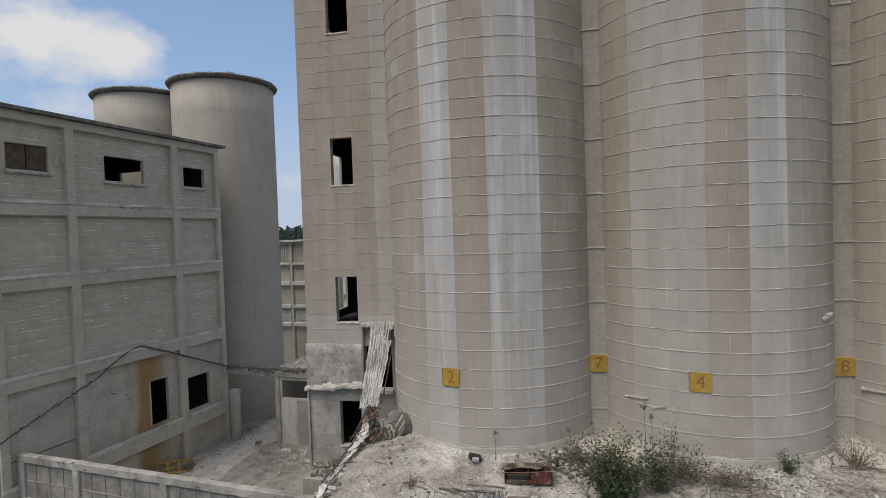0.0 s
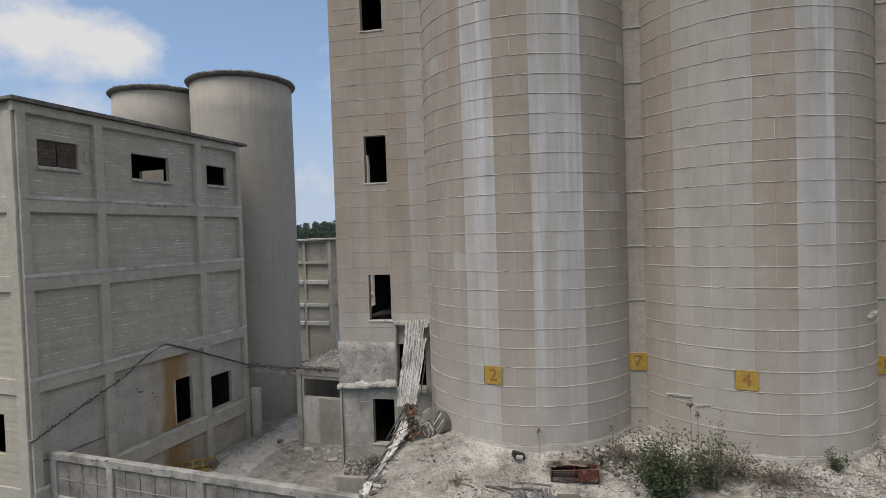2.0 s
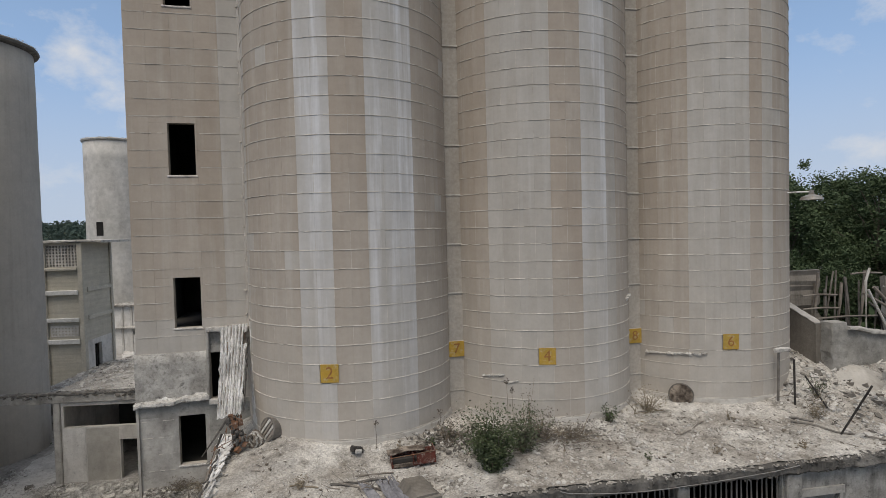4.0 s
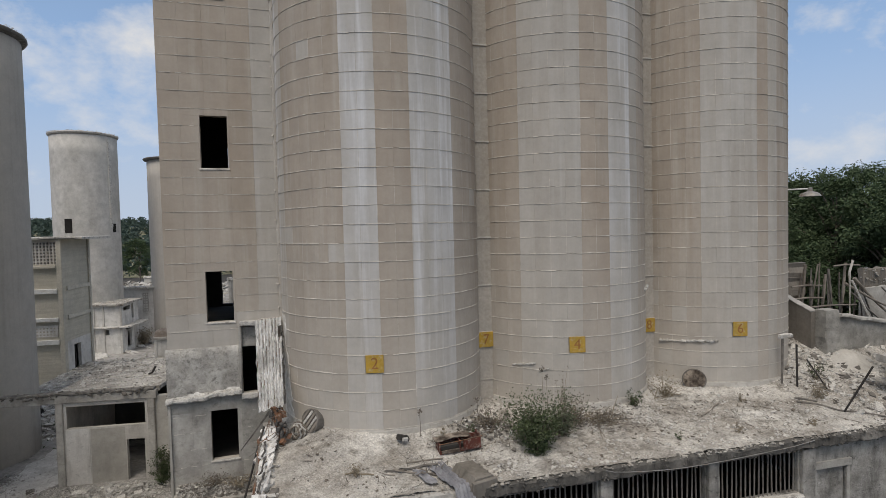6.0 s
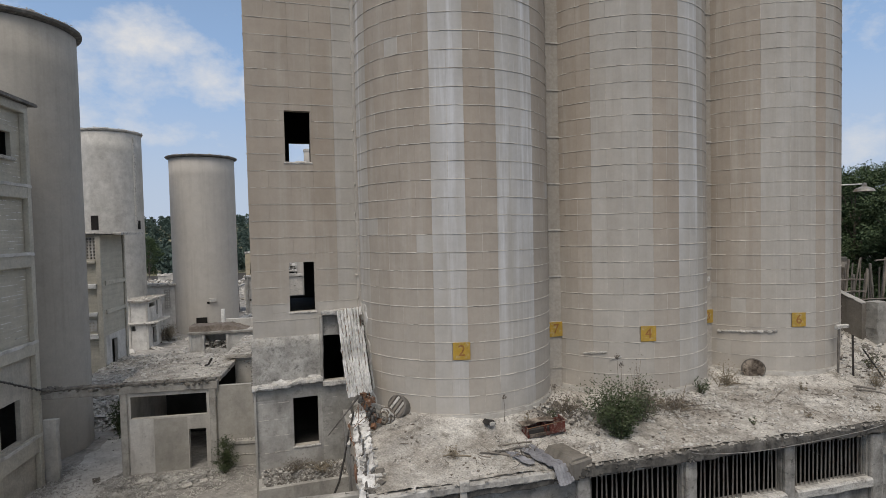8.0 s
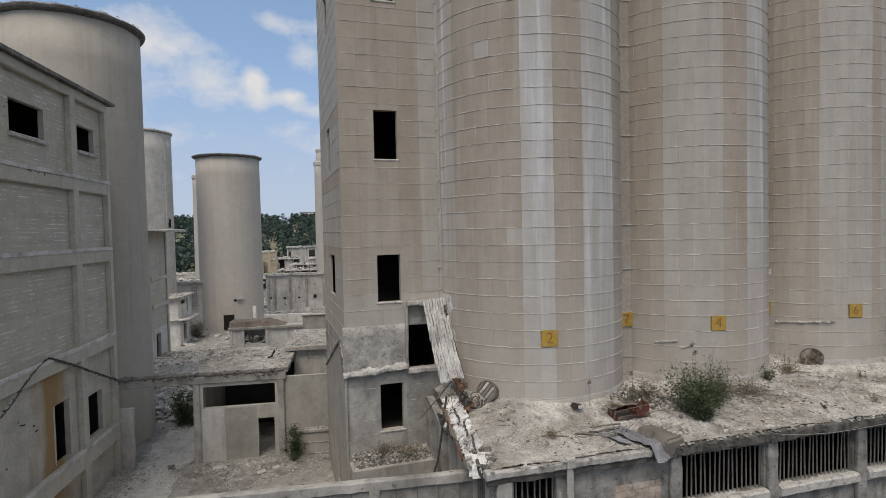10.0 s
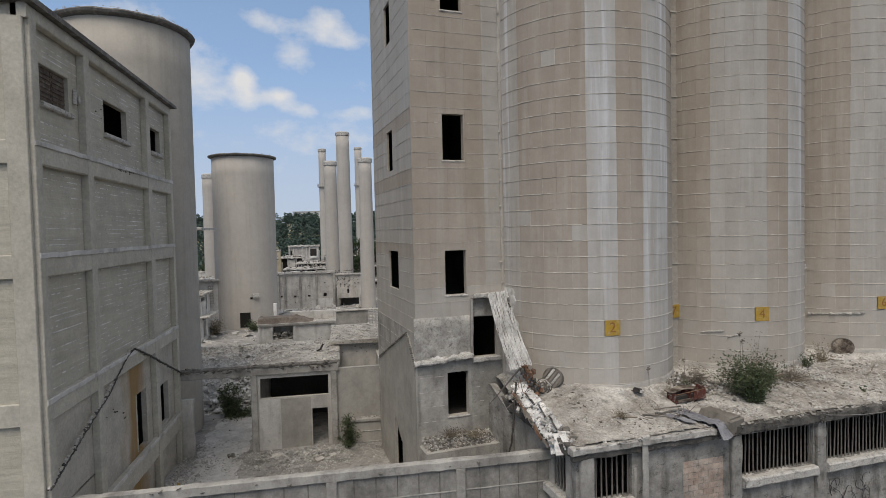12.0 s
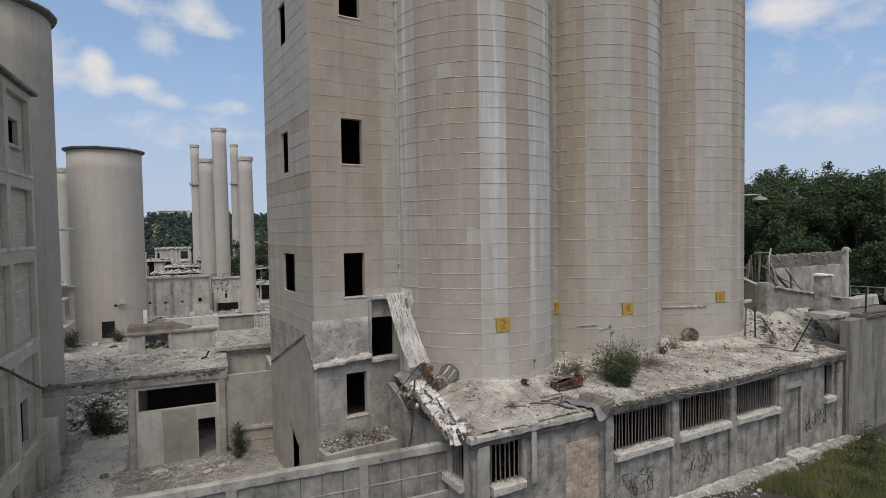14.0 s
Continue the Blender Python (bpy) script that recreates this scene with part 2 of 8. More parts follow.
M_BAR = stone("rusty_window_bar", (0.16, 0.15, 0.138), (0.21, 0.198, 0.182), (0.13, 0.085, 0.06), scale=1.8, rough=0.75, metal=0.2, bump=0.1)
M_RUST = stone("rusty_iron", (0.20, 0.10, 0.055), (0.13, 0.075, 0.05), (0.32, 0.28, 0.25), scale=3.0, rough=0.85, bump=0.4, pits=0.4)
M_RED = stone("faded_red_paint", (0.13, 0.034, 0.024), (0.075, 0.035, 0.027), (0.30, 0.27, 0.24), scale=2.2, rough=0.8, mott=0.35, pits=0.5)
M_YELLOW = stone("yellow_sign_paint", (0.44, 0.275, 0.045), (0.39, 0.26, 0.06), (0.44, 0.37, 0.24), scale=1.5, rough=0.7, bump=0.08)
M_DIGIT = stone("brown_sign_paint", (0.27, 0.12, 0.04), (0.31, 0.15, 0.05), scale=2.0, rough=0.7, bump=0)
M_BRICK = stone("pinkish_brick", (0.43, 0.325, 0.262), (0.42, 0.365, 0.318), (0.27, 0.25, 0.23), scale=1.6, vary=0.16, mott=0.3, pits=0.25)
M_OCHRE = stone("ochre_rust_stain", (0.36, 0.31, 0.22), (0.40, 0.35, 0.27), (0.34, 0.32, 0.28), streak=0.6, scale=0.7, lines=2.0)
M_BLACK = stone("black_rubber", (0.03, 0.028, 0.027), (0.05, 0.045, 0.04), scale=3.0, rough=0.6, bump=0)
M_BITUMEN = stone("bitumen_edge", (0.13, 0.125, 0.115), (0.20, 0.19, 0.175), (0.35, 0.33, 0.30), scale=1.0, bump=0.4)
M_WOOD = stone("grey_wood", (0.24, 0.215, 0.185), (0.16, 0.14, 0.12), scale=1.0, bump=0.3, lines=6.0)
M_FELT = stone("tarry_felt", (0.045, 0.042, 0.039), (0.10, 0.095, 0.088), (0.30, 0.28, 0.26), scale=3.0, bump=0.5)
M_CLOTH = stone("grey_cloth", (0.17, 0.17, 0.185), (0.27, 0.27, 0.285), (0.09, 0.09, 0.098), scale=2.0, bump=0.3)
M_BARK = stone("bark", (0.12, 0.10, 0.08), (0.17, 0.145, 0.12), scale=2.0, bump=0.6)
M_LEAF = stone("bush_leaves", (0.030, 0.048, 0.020), (0.070, 0.092, 0.040), (0.19, 0.20, 0.14), scale=3.0, rough=0.7, bump=0, speck=0.45)
# leaf greens carry some extra blue for haze
M_TREE = stone("tree_leaves", (0.047, 0.073, 0.034), (0.070, 0.102, 0.048), (0.098, 0.132, 0.066), scale=0.35, rough=0.75, bump=0, speck=0.4, grain=1.5)
# distance haze is put into this colour as a bluer green
M_WOODS = stone("hazed_woods", (0.052, 0.080, 0.068), (0.075, 0.106, 0.088), scale=0.05, rough=0.9, bump=0, speck=0.15, grain=0.4)
M_DUSTLEAF = stone("dusty_leaves", (0.10, 0.115, 0.07), (0.055, 0.075, 0.035), (0.30, 0.30, 0.24), scale=3.0, rough=0.8, bump=0, speck=0.45)
M_DRY = stone("dry_twigs", (0.26, 0.22, 0.16), (0.19, 0.16, 0.12), scale=3.0, bump=0)
M_GRASS = stone("rough_grass", (0.12, 0.14, 0.052), (0.19, 0.185, 0.085), (0.075, 0.10, 0.038), scale=0.8, rough=0.9, bump=0.3)
M_EARTH = stone("field_earth", (0.25, 0.235, 0.175), (0.18, 0.18, 0.105), (0.13, 0.14, 0.075), scale=0.12, bump=0.6, grain=5.0, speck=0.35, mott=0.3)
# near-black tone puts the shade inside rooms into the colour
M_INSHADE = stone("shaded_interior", (0.05, 0.047, 0.043), (0.075, 0.07, 0.064), scale=0.8, bump=0.2)
M_DARKWALL = stone("weathered_shaded_wall", (0.155, 0.14, 0.12), (0.215, 0.195, 0.17), (0.09, 0.082, 0.07), streak=0.7, scale=0.6, bump=0.5)
M_INK = stone("graffiti_paint", (0.035, 0.035, 0.04), (0.06, 0.06, 0.065), scale=2.0, bump=0)
M_WHITE = stone("white_paint", (0.72, 0.71, 0.68), (0.62, 0.61, 0.58), scale=1.0, bump=0.1)
M_GRAVEL = stone("grey_gravel", (0.36, 0.347, 0.325), (0.52, 0.505, 0.475), (0.20, 0.19, 0.175), scale=3.0, bump=0.5, mott=0.3)
M_BOARD = stone("limewashed_board", (0.74, 0.73, 0.71), (0.60, 0.585, 0.56), (0.16, 0.125, 0.10), scale=1.6, bump=0.5, mott=0.3)
M_LIME = stone("limewashed_wall", (0.64, 0.625, 0.595), (0.55, 0.53, 0.50), (0.22, 0.20, 0.18), streak=0.6, scale=0.6, bump=0.18, mott=0.12, runs=(1.1, 1.1, 0.25), speck=0.07, grain=9.0, pits=0.22)
M_STAINED_SILO = stone("stained_pale_concrete", (0.52, 0.50, 0.47), (0.44, 0.425, 0.395), (0.30, 0.28, 0.255), streak=0.5, scale=0.25, bump=0.2, speck=0.06, mott=0.16, runs=(0.6, 0.6, 0.2))
M_PATH = stone("pale_dusty_track", (0.56, 0.55, 0.53), (0.46, 0.45, 0.43), (0.36, 0.345, 0.325), scale=0.8, bump=0.5, grain=8.0, mott=0.15)
M_EDGEPALE = stone("whitened_slab_edge", (0.52, 0.50, 0.465), (0.36, 0.345, 0.32), (0.14, 0.13, 0.12), streak=0.6, scale=1.0, bump=0.9, mott=0.3, runs=(1.5, 1.5, 0.8))
M_STREAK = stone("streaked_limewash", (0.55, 0.525, 0.485), (0.48, 0.455, 0.42), (0.18, 0.165, 0.15), streak=0.65, scale=0.6, bump=0.25, mott=0.15, runs=(1.5, 1.5, 0.3), speck=0.08, grain=9.0, pits=0.35)
M_DIRT = stone("brown_earth_fill", (0.15, 0.125, 0.105), (0.21, 0.18, 0.155), (0.09, 0.075, 0.062), scale=1.2, bump=0.8, mott=0.25, grain=9.0)
M_PLASTER = stone("smooth_grey_plaster", (0.40, 0.382, 0.348), (0.345, 0.33, 0.30), (0.22, 0.21, 0.19), streak=0.45, scale=0.5, bump=0.15, mott=0.12, runs=(0.9, 0.9, 0.25), speck=0.06, pits=0.12)
M_SKIM = stone("plaster_skim", (0.66, 0.65, 0.62), (0.56, 0.54, 0.51), (0.40, 0.37, 0.33), scale=0.8, bump=0.5, mott=0.2)
M_LITTER = stone("dead_litter", (0.12, 0.10, 0.085), (0.20, 0.175, 0.145), (0.06, 0.05, 0.042), scale=4.0, bump=0)
M_DARKCONC = stone("dark_mottled_concrete", (0.25, 0.24, 0.218), (0.33, 0.318, 0.292), (0.10, 0.095, 0.086), streak=0.5, scale=1.0, bump=0.3, mott=0.25, runs=(1.0, 1.0, 0.4), speck=0.09, grain=9.0, pits=0.3)
M_SCRAPED = stone("scraped_plaster", (0.345, 0.33, 0.302), (0.44, 0.426, 0.397), (0.20, 0.19, 0.172), scale=1.8, bump=0.7, mott=0.3, speck=0.12, grain=9.0, pits=0.4)
M_SHUTTER = stone("rotten_shutter", (0.085, 0.065, 0.05), (0.13, 0.105, 0.085), (0.22, 0.19, 0.17), scale=2.0, lines=5.0)


# ---- helpers ----
def thing(name, m=None, label="", category="", group="", kind=""):
    ob = new(name)
    ob.empty_display_size = 0.2
    ob.matrix_world = m if m is not None else Matrix.Identity(4)
    return tagged(ob, label, category, group, kind)


def mesh_from(name, bm, mat, smooth=False):
    me = bpy.data.meshes.new(name)
    bm.to_mesh(me)
    bm.free()
    me.materials.append(mat)
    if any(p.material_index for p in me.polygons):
        # second slot holds the shade-dark room colour
        me.materials.append(M_INSHADE)
    if smooth:
        me.polygons.foreach_set("use_smooth", [True] * len(me.polygons))
    return me


def part(name, bm, mat, parent=None, label="", kind="", smooth=False, m=None):
    ob = new(name, bm if isinstance(bm, bpy.types.Mesh) else mesh_from(name, bm, mat, smooth))
    if parent is not None:
        ob.parent = parent
    if m is not None:
        ob.matrix_basis = m
    return tagged(ob, label, kind=kind)


def box(bm, x0, x1, y0, y1, z0, z1, m=None):
    vs = [Vector((x, y, z)) for z in (z0, z1) for y in (y0, y1) for x in (x0, x1)]
    if m is not None:
        vs = [m @ v for v in vs]
    v = [bm.verts.new(p) for p in vs]
    for f in ((0, 2, 3, 1), (4, 5, 7, 6), (0, 1, 5, 4), (1, 3, 7, 5), (3, 2, 6, 7), (2, 0, 4, 6)):
        bm.faces.new([v[i] for i in f])
    return bm


def boxes(*rows):
    bm = bmesh.new()
    for r in rows:
        box(bm, *r)
    return bm


def worn(bm, x0, x1, y0, y1, z0, z1, step=0.35, amp=0.03, chamfer=0.04, m=None, seed=0.0):
    """A bar along its longest side with chamfered, chipped edges."""
    size = (x1 - x0, y1 - y0, z1 - z0)
    ax = max(range(3), key=lambda k: size[k])
    lo, hi = (x0, y0, z0), (x1, y1, z1)
    b, c = [k for k in range(3) if k != ax]
    n = max(1, int(size[ax] / step))
    ch = min(chamfer, size[b] * 0.3, size[c] * 0.3)
    ring0 = None
    for i in range(n + 1):
        s = lo[ax] + size[ax] * i / n
        ring = []
        for pb, pc in ((0, 1), (0, 2), (1, 3), (2, 3), (3, 2), (3, 1), (2, 0), (1, 0)):
            vb = (lo[b], lo[b] + ch, hi[b] - ch, hi[b])[pb]
            vc = (lo[c], lo[c] + ch, hi[c] - ch, hi[c])[pc]
            p = [0.0, 0.0, 0.0]
            p[ax], p[b], p[c] = s, vb, vc
            q = Vector(p)
            d = noise.noise_vector(q * 1.7 + Vector((seed, seed * 2, 7))) * amp + noise.noise_vector(q * 6.1 + Vector((seed, 3, seed))) * amp * 0.5
            d[ax] *= 0.3
            q = q + d
            ring.append(bm.verts.new(m @ q if m is not None else q))
        if ring0:
            for k in range(8):
                bm.faces.new((ring0[k], ring0[(k + 1) % 8], ring[(k + 1) % 8], ring[k]))
        else:
            bm.faces.new(ring[::-1])
        ring0 = ring
    bm.faces.new(ring0)
    return bm


def wall(bm, length, z0, z1, thick, holes=(), m=None, inner=0):
    """A wall along x from 0 to length, its face at y = 0, with openings (x0, x1, z0, z1) right through it."""
    xs = sorted({0.0, length, *[h[0] for h in holes], *[h[1] for h in holes]})
    zs = sorted({z0, z1, *[h[2] for h in holes], *[h[3] for h in holes]})
    xs = [x for x in xs if 0 <= x <= length]
    zs = [z for z in zs if z0 <= z <= z1]
    full = {}
    for i in range(len(xs) - 1):
        for k in range(len(zs) - 1):
            cx, cz = (xs[i] + xs[i + 1]) / 2, (zs[k] + zs[k + 1]) / 2
            full[i, k] = not any(h[0] < cx < h[1] and h[2] < cz < h[3] for h in holes)
    made = {}

    def vert(i, y, k):
        if (i, y, k) not in made:
            p = Vector((xs[i], y, zs[k]))
            made[i, y, k] = bm.verts.new(m @ p if m is not None else p)
        return made[i, y, k]

    for (i, k), f in full.items():
        if not f:
            continue
        a, b = 0.0, thick
        bm.faces.new((vert(i, a, k), vert(i + 1, a, k), vert(i + 1, a, k + 1), vert(i, a, k + 1)))
        # back face takes the shade-dark room colour where inner is set
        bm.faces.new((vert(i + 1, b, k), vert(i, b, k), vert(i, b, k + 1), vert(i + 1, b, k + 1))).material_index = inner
        for di, dk, p, q in ((-1, 0, (i, k), (i, k + 1)), (1, 0, (i + 1, k + 1), (i + 1, k)), (0, -1, (i + 1, k), (i, k)), (0, 1, (i, k + 1), (i + 1, k + 1))):
            if not full.get((i + di, k + dk), False):
                bm.faces.new((vert(p[0], b, p[1]), vert(p[0], a, p[1]), vert(q[0], a, q[1]), vert(q[0], b, q[1])))
    return bm


def tube(bm, points, radius, sides=7, m=None, end_radius=None):
    """A round bar along a line of points, tapering to end_radius."""
    pts = [Vector(p) for p in points]
    if m is not None:
        pts = [m @ p for p in pts]
    last = None
    for i, p in enumerate(pts):
        a = (pts[min(i + 1, len(pts) - 1)] - pts[max(i - 1, 0)]).normalized()
        side = a.cross(Vector((0, 0, 1)))
        if side.length < 1e-3:
            side = a.cross(Vector((1, 0, 0)))
        side.normalize()
        up = side.cross(a)
        f = i / max(1, len(pts) - 1)
        r = radius if end_radius is None else radius + (end_radius - radius) * f
        ring = [bm.verts.new(p + (side * math.cos(q) + up * math.sin(q)) * r) for q in [2 * math.pi * k / sides for k in range(sides)]]
        if last:
            for k in range(sides):
                bm.faces.new((last[k], last[(k + 1) % sides], ring[(k + 1) % sides], ring[k]))
        else:
            bm.faces.new(ring[::-1])
        last = ring
    bm.faces.new(last)
    return bm


def turned(bm, profile, sides=64, centre=(0, 0), wobble=0.0):
    """A body of revolution from (radius, z) rows, bottom to top, closed where the radius is 0."""
    last = None
    for r, z in profile:
        if r <= 0:
            ring = [bm.verts.new((centre[0], centre[1], z))]
        else:
            ring = []
            for k in range(sides):
                a = 2 * math.pi * k / sides
                d = wobble * noise.noise(Vector((math.cos(a) * r, math.sin(a) * r, z)) * 0.9)
                ring.append(bm.verts.new((centre[0] + math.cos(a) * (r + d), centre[1] + math.sin(a) * (r + d), z + d * 0.6)))
        if last:
            if len(ring) == 1 and len(last) > 1:
                for k in range(sides):
                    bm.faces.new((last[k], last[(k + 1) % sides], ring[0]))
            elif len(last) == 1 and len(ring) > 1:
                for k in range(sides):
                    bm.faces.new((last[0], ring[(k + 1) % sides], ring[k]))
            elif len(ring) > 1:
                for k in range(sides):
                    bm.faces.new((last[k], last[(k + 1) % sides], ring[(k + 1) % sides], ring[k]))
        last = ring
    return bm


def chunk(bm, p, s, rng, flat=0.6):
    """One angular lump of broken concrete."""
    turn = Euler((rng.uniform(-0.5, 0.5), rng.uniform(-0.5, 0.5), rng.uniform(0, 6.28))).to_matrix()
    k = (s * rng.uniform(0.6, 1.3), s * rng.uniform(0.5, 1.0), s * flat * rng.uniform(0.5, 1.0))
    v = []
    for z in (-1, 1):
        for y in (-1, 1):
            for x in (-1, 1):
                q = Vector((x * k[0] * rng.uniform(0.55, 1), y * k[1] * rng.uniform(0.55, 1), z * k[2] * rng.uniform(0.6, 1))) * 0.5
                v.append(bm.verts.new(Vector(p) + turn @ q))
    for f in ((0, 2, 3, 1), (4, 5, 7, 6), (0, 1, 5, 4), (1, 3, 7, 5), (3, 2, 6, 7), (2, 0, 4, 6)):
        bm.faces.new([v[i] for i in f])


def sheet_grid(bm, x0, x1, y0, y1, nx, ny, height, m=None):
    """A ground-like sheet with the given height function."""
    rows = []
    for j in range(ny + 1):
        row = []
        for i in range(nx + 1):
            x, y = x0 + (x1 - x0) * i / nx, y0 + (y1 - y0) * j / ny
            p = Vector((x, y, height(x, y)))
            row.append(bm.verts.new(m @ p if m is not None else p))
        rows.append(row)
    for j in range(ny):
        for i in range(nx):
            bm.faces.new((rows[j][i], rows[j][i + 1], rows[j + 1][i + 1], rows[j + 1][i]))
    return bm


def smooth01(x):
    x = min(1.0, max(0.0, x))
    return x * x * (3 - 2 * x)


COMPLEX = pose(0, 0, 0, 0, 0, 8.0)                   # the silo row and its stair tower
TERRACE = pose(-11.135, 16.359, 0, 0, 0, 5.4)        # the low block with the flat roof in front of them


# ---- ground ----
def ground_z(x, y):
    far = smooth01((y - 230) / 330) * 24 + smooth01((math.hypot(x, y) - 500) / 900) * 10
    bumps = 0.10 * noise.noise(Vector((x * 0.22, y * 0.22, 1.0))) + 0.05 * noise.noise(Vector((x * 0.8, y * 0.8, 4.0)))
    dip = -0.8 * smooth01((y - 45) / 35)
    return 0.45 + far + bumps + dip * (1 - smooth01((y - 120) / 60))


bm = bmesh.new()
xs = [-2600, -1500, -900, -520, -300, -190, -130, -95, -75, -60] + [-50 + 1.0 * i for i in range(51)] + [2, 5, 9, 14, 20, 28, 38, 50, 65, 85, 120, 170, 240, 340, 520, 900, 1500, 2600]
ys = [-1500, -600, -250, -120, -70, -45, -30, -20, -12, -6, 0, 5, 9, 12] + [14 + 1.0 * i for i in range(34)] + [49, 51, 54, 57, 60, 64, 68, 73, 78, 84, 90, 97, 105, 115, 130, 150, 175, 210, 250, 300, 350, 420, 520, 650, 900, 1400, 2600]
grid = [[bm.verts.new((x, y, ground_z(x, y))) for x in xs] for y in ys]
for j in range(len(ys) - 1):
    for i in range(len(xs) - 1):
        f = bm.faces.new((grid[j][i], grid[j][i + 1], grid[j + 1][i + 1], grid[j + 1][i]))
        cx, cy = (xs[i] + xs[i + 1]) / 2, (ys[j] + ys[j + 1]) / 2
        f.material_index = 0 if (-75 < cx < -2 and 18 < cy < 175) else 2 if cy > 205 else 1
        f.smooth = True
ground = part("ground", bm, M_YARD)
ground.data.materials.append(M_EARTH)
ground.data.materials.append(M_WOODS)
tagged(ground, "dusty grey factory yard running out to rough fields", "ground", kind="structure")


# ---- the block building beside the yard ----
def block_building():
    b = thing("factory_building", pose(-30.15, 17.73, 0, 0, 0, 90), "grey concrete-framed factory building with dark open windows", "building")
    L, top = 15.75, 22.46
    windows = [(1.12, 3.27, 19.46, 20.82), (6.57, 9.34, 19.29, 20.78), (12.62, 14.56, 19.37, 20.72)]
    doors = [(9.1, 10.5, 3.63, 6.52), (12.0, 14.2, 3.62, 5.95)]
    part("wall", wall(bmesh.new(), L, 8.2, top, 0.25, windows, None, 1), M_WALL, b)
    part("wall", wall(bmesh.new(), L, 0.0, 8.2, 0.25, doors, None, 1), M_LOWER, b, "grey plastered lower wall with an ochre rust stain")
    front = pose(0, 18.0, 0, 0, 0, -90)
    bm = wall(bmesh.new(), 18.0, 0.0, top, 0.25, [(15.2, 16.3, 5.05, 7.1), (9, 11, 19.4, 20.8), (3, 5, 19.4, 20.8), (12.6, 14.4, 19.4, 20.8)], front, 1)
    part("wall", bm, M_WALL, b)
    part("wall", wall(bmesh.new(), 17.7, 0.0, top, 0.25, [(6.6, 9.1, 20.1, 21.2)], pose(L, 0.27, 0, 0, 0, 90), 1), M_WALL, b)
    # far wall and floors carry the room shade in their colour
    part("wall", boxes((0.25, L - 0.27, 17.75, 18, 0, top)), M_INSHADE, b)
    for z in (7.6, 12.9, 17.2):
        part("floor_slab", boxes((0.25, L - 0.26, 0.25, 17.75, z, z + 0.3)), M_INSHADE, b)
    for s0, s1 in ((0.0, 0.45), (4.02, 4.54), (11.34, 11.9), (15.4, 15.78)):
        part("pilaster", worn(bmesh.new(), s0, s1, -0.3, 0.0, 0.2, 22.0, amp=0.012, chamfer=0.02, step=0.7), M_FRAME, b)
    for z0, z1 in ((17.1, 17.9), (13.2, 14.03), (8.15, 8.95), (2.45, 3.5)):
        bm = bmesh.new()
        for a, c in ((0.45, 4.02), (4.54, 11.34), (11.9, 15.4)):
            worn(bm, a, c, -0.28, 0.0, z0, z1, amp=0.018, chamfer=0.05, seed=z0)
        part("band", bm, M_FRAME, b)
        part("band", worn(bmesh.new(), 0, 17.5, -0.12, 0.0, z0, z1, amp=0.015, chamfer=0.03, m=front), M_FRAME, b, "pale sunlit concrete band")
        # pale lip puts the light caught by the band tops into colour
        part("band_lip", worn(bmesh.new(), 0.0, L, -0.33, -0.285, z1 - 0.16, z1 + 0.03, amp=0.03, seed=z1, step=0.2, chamfer=0.04), M_LIME, b)
    for s in (0.0, 5.6, 11.4, 17.5):
        part("pilaster", worn(bmesh.new(), s, s + 0.65, -0.15, 0.0, 0.2, 22.0, amp=0.012, chamfer=0.02, step=0.7, m=front), M_FRAME, b)
    part("cornice", worn(bmesh.new(), -0.15, L, -0.3, 0.0, 21.95, 22.45, amp=0.02), M_FRAME, b)
    bm = worn(bmesh.new(), -0.35, 16.35, -0.55, 18.1, 22.45, 22.62, step=0.5, amp=0.04, chamfer=0.03)
    part("roof", bm, M_BITUMEN, b, "dark weathered roof edge")
    for s0, s1, z0, z1 in windows:
        part("sill", worn(bmesh.new(), s0 - 0.1, s1 + 0.12, -0.16, 0.12, z0 - 0.2, z0, amp=0.025, seed=s0), M_CHALK, b)
        part("lintel", worn(bmesh.new(), s0 - 0.12, s1 + 0.12, -0.012, 0.1, z1, z1 + 0.16, amp=0.008), M_FRAME, b)
    s0, s1, z0, z1 = windows[0]
    w = (s1 - s0) / 2
    for k in range(2):
        sh = part("shutter", boxes((s0 + k * w + 0.03, s0 + (k + 1) * w - 0.03, 0.14, 0.17, z0 + 0.02, z1 - 0.02)), M_SHUTTER, b, "rotten brown louvred shutter")
        bm = bmesh.new()
        for i in range(7):
            z = z0 + 0.1 + i * 0.17
            box(bm, s0 + k * w + 0.08, s0 + (k + 1) * w - 0.08, 0.105, 0.137, z, z + 0.05 + 0.03 * ((i * 7 + k) % 3))
        part("slat", bm, M_SHUTTER, sh)
    for s0, s1, z0, z1 in doors:
        part("door_jamb", worn(bmesh.new(), s0 - 0.13, s0 - 0.004, -0.03, 0.2, z0, z1, amp=0.012), M_FRAME, b)
        part("door_jamb", worn(bmesh.new(), s1 + 0.004, s1 + 0.13, -0.03, 0.2, z0, z1, amp=0.012), M_FRAME, b)
    # mortar smears along the block courses
    rs = random.Random(31)
    bm = bmesh.new()
    for i in range(950):
        s, z = rs.uniform(0.5, 15.2), 9.1 + round(rs.uniform(0, 12.7) / 0.2) * 0.2
        if any(a - 0.7 < s < c + 0.1 and d - 0.2 < z < e + 0.1 for a, c, d, e in windows) or any(d < z + 0.05 and z < e + 0.1 for d, e in ((17.1, 17.9), (13.2, 14.03))):
            continue
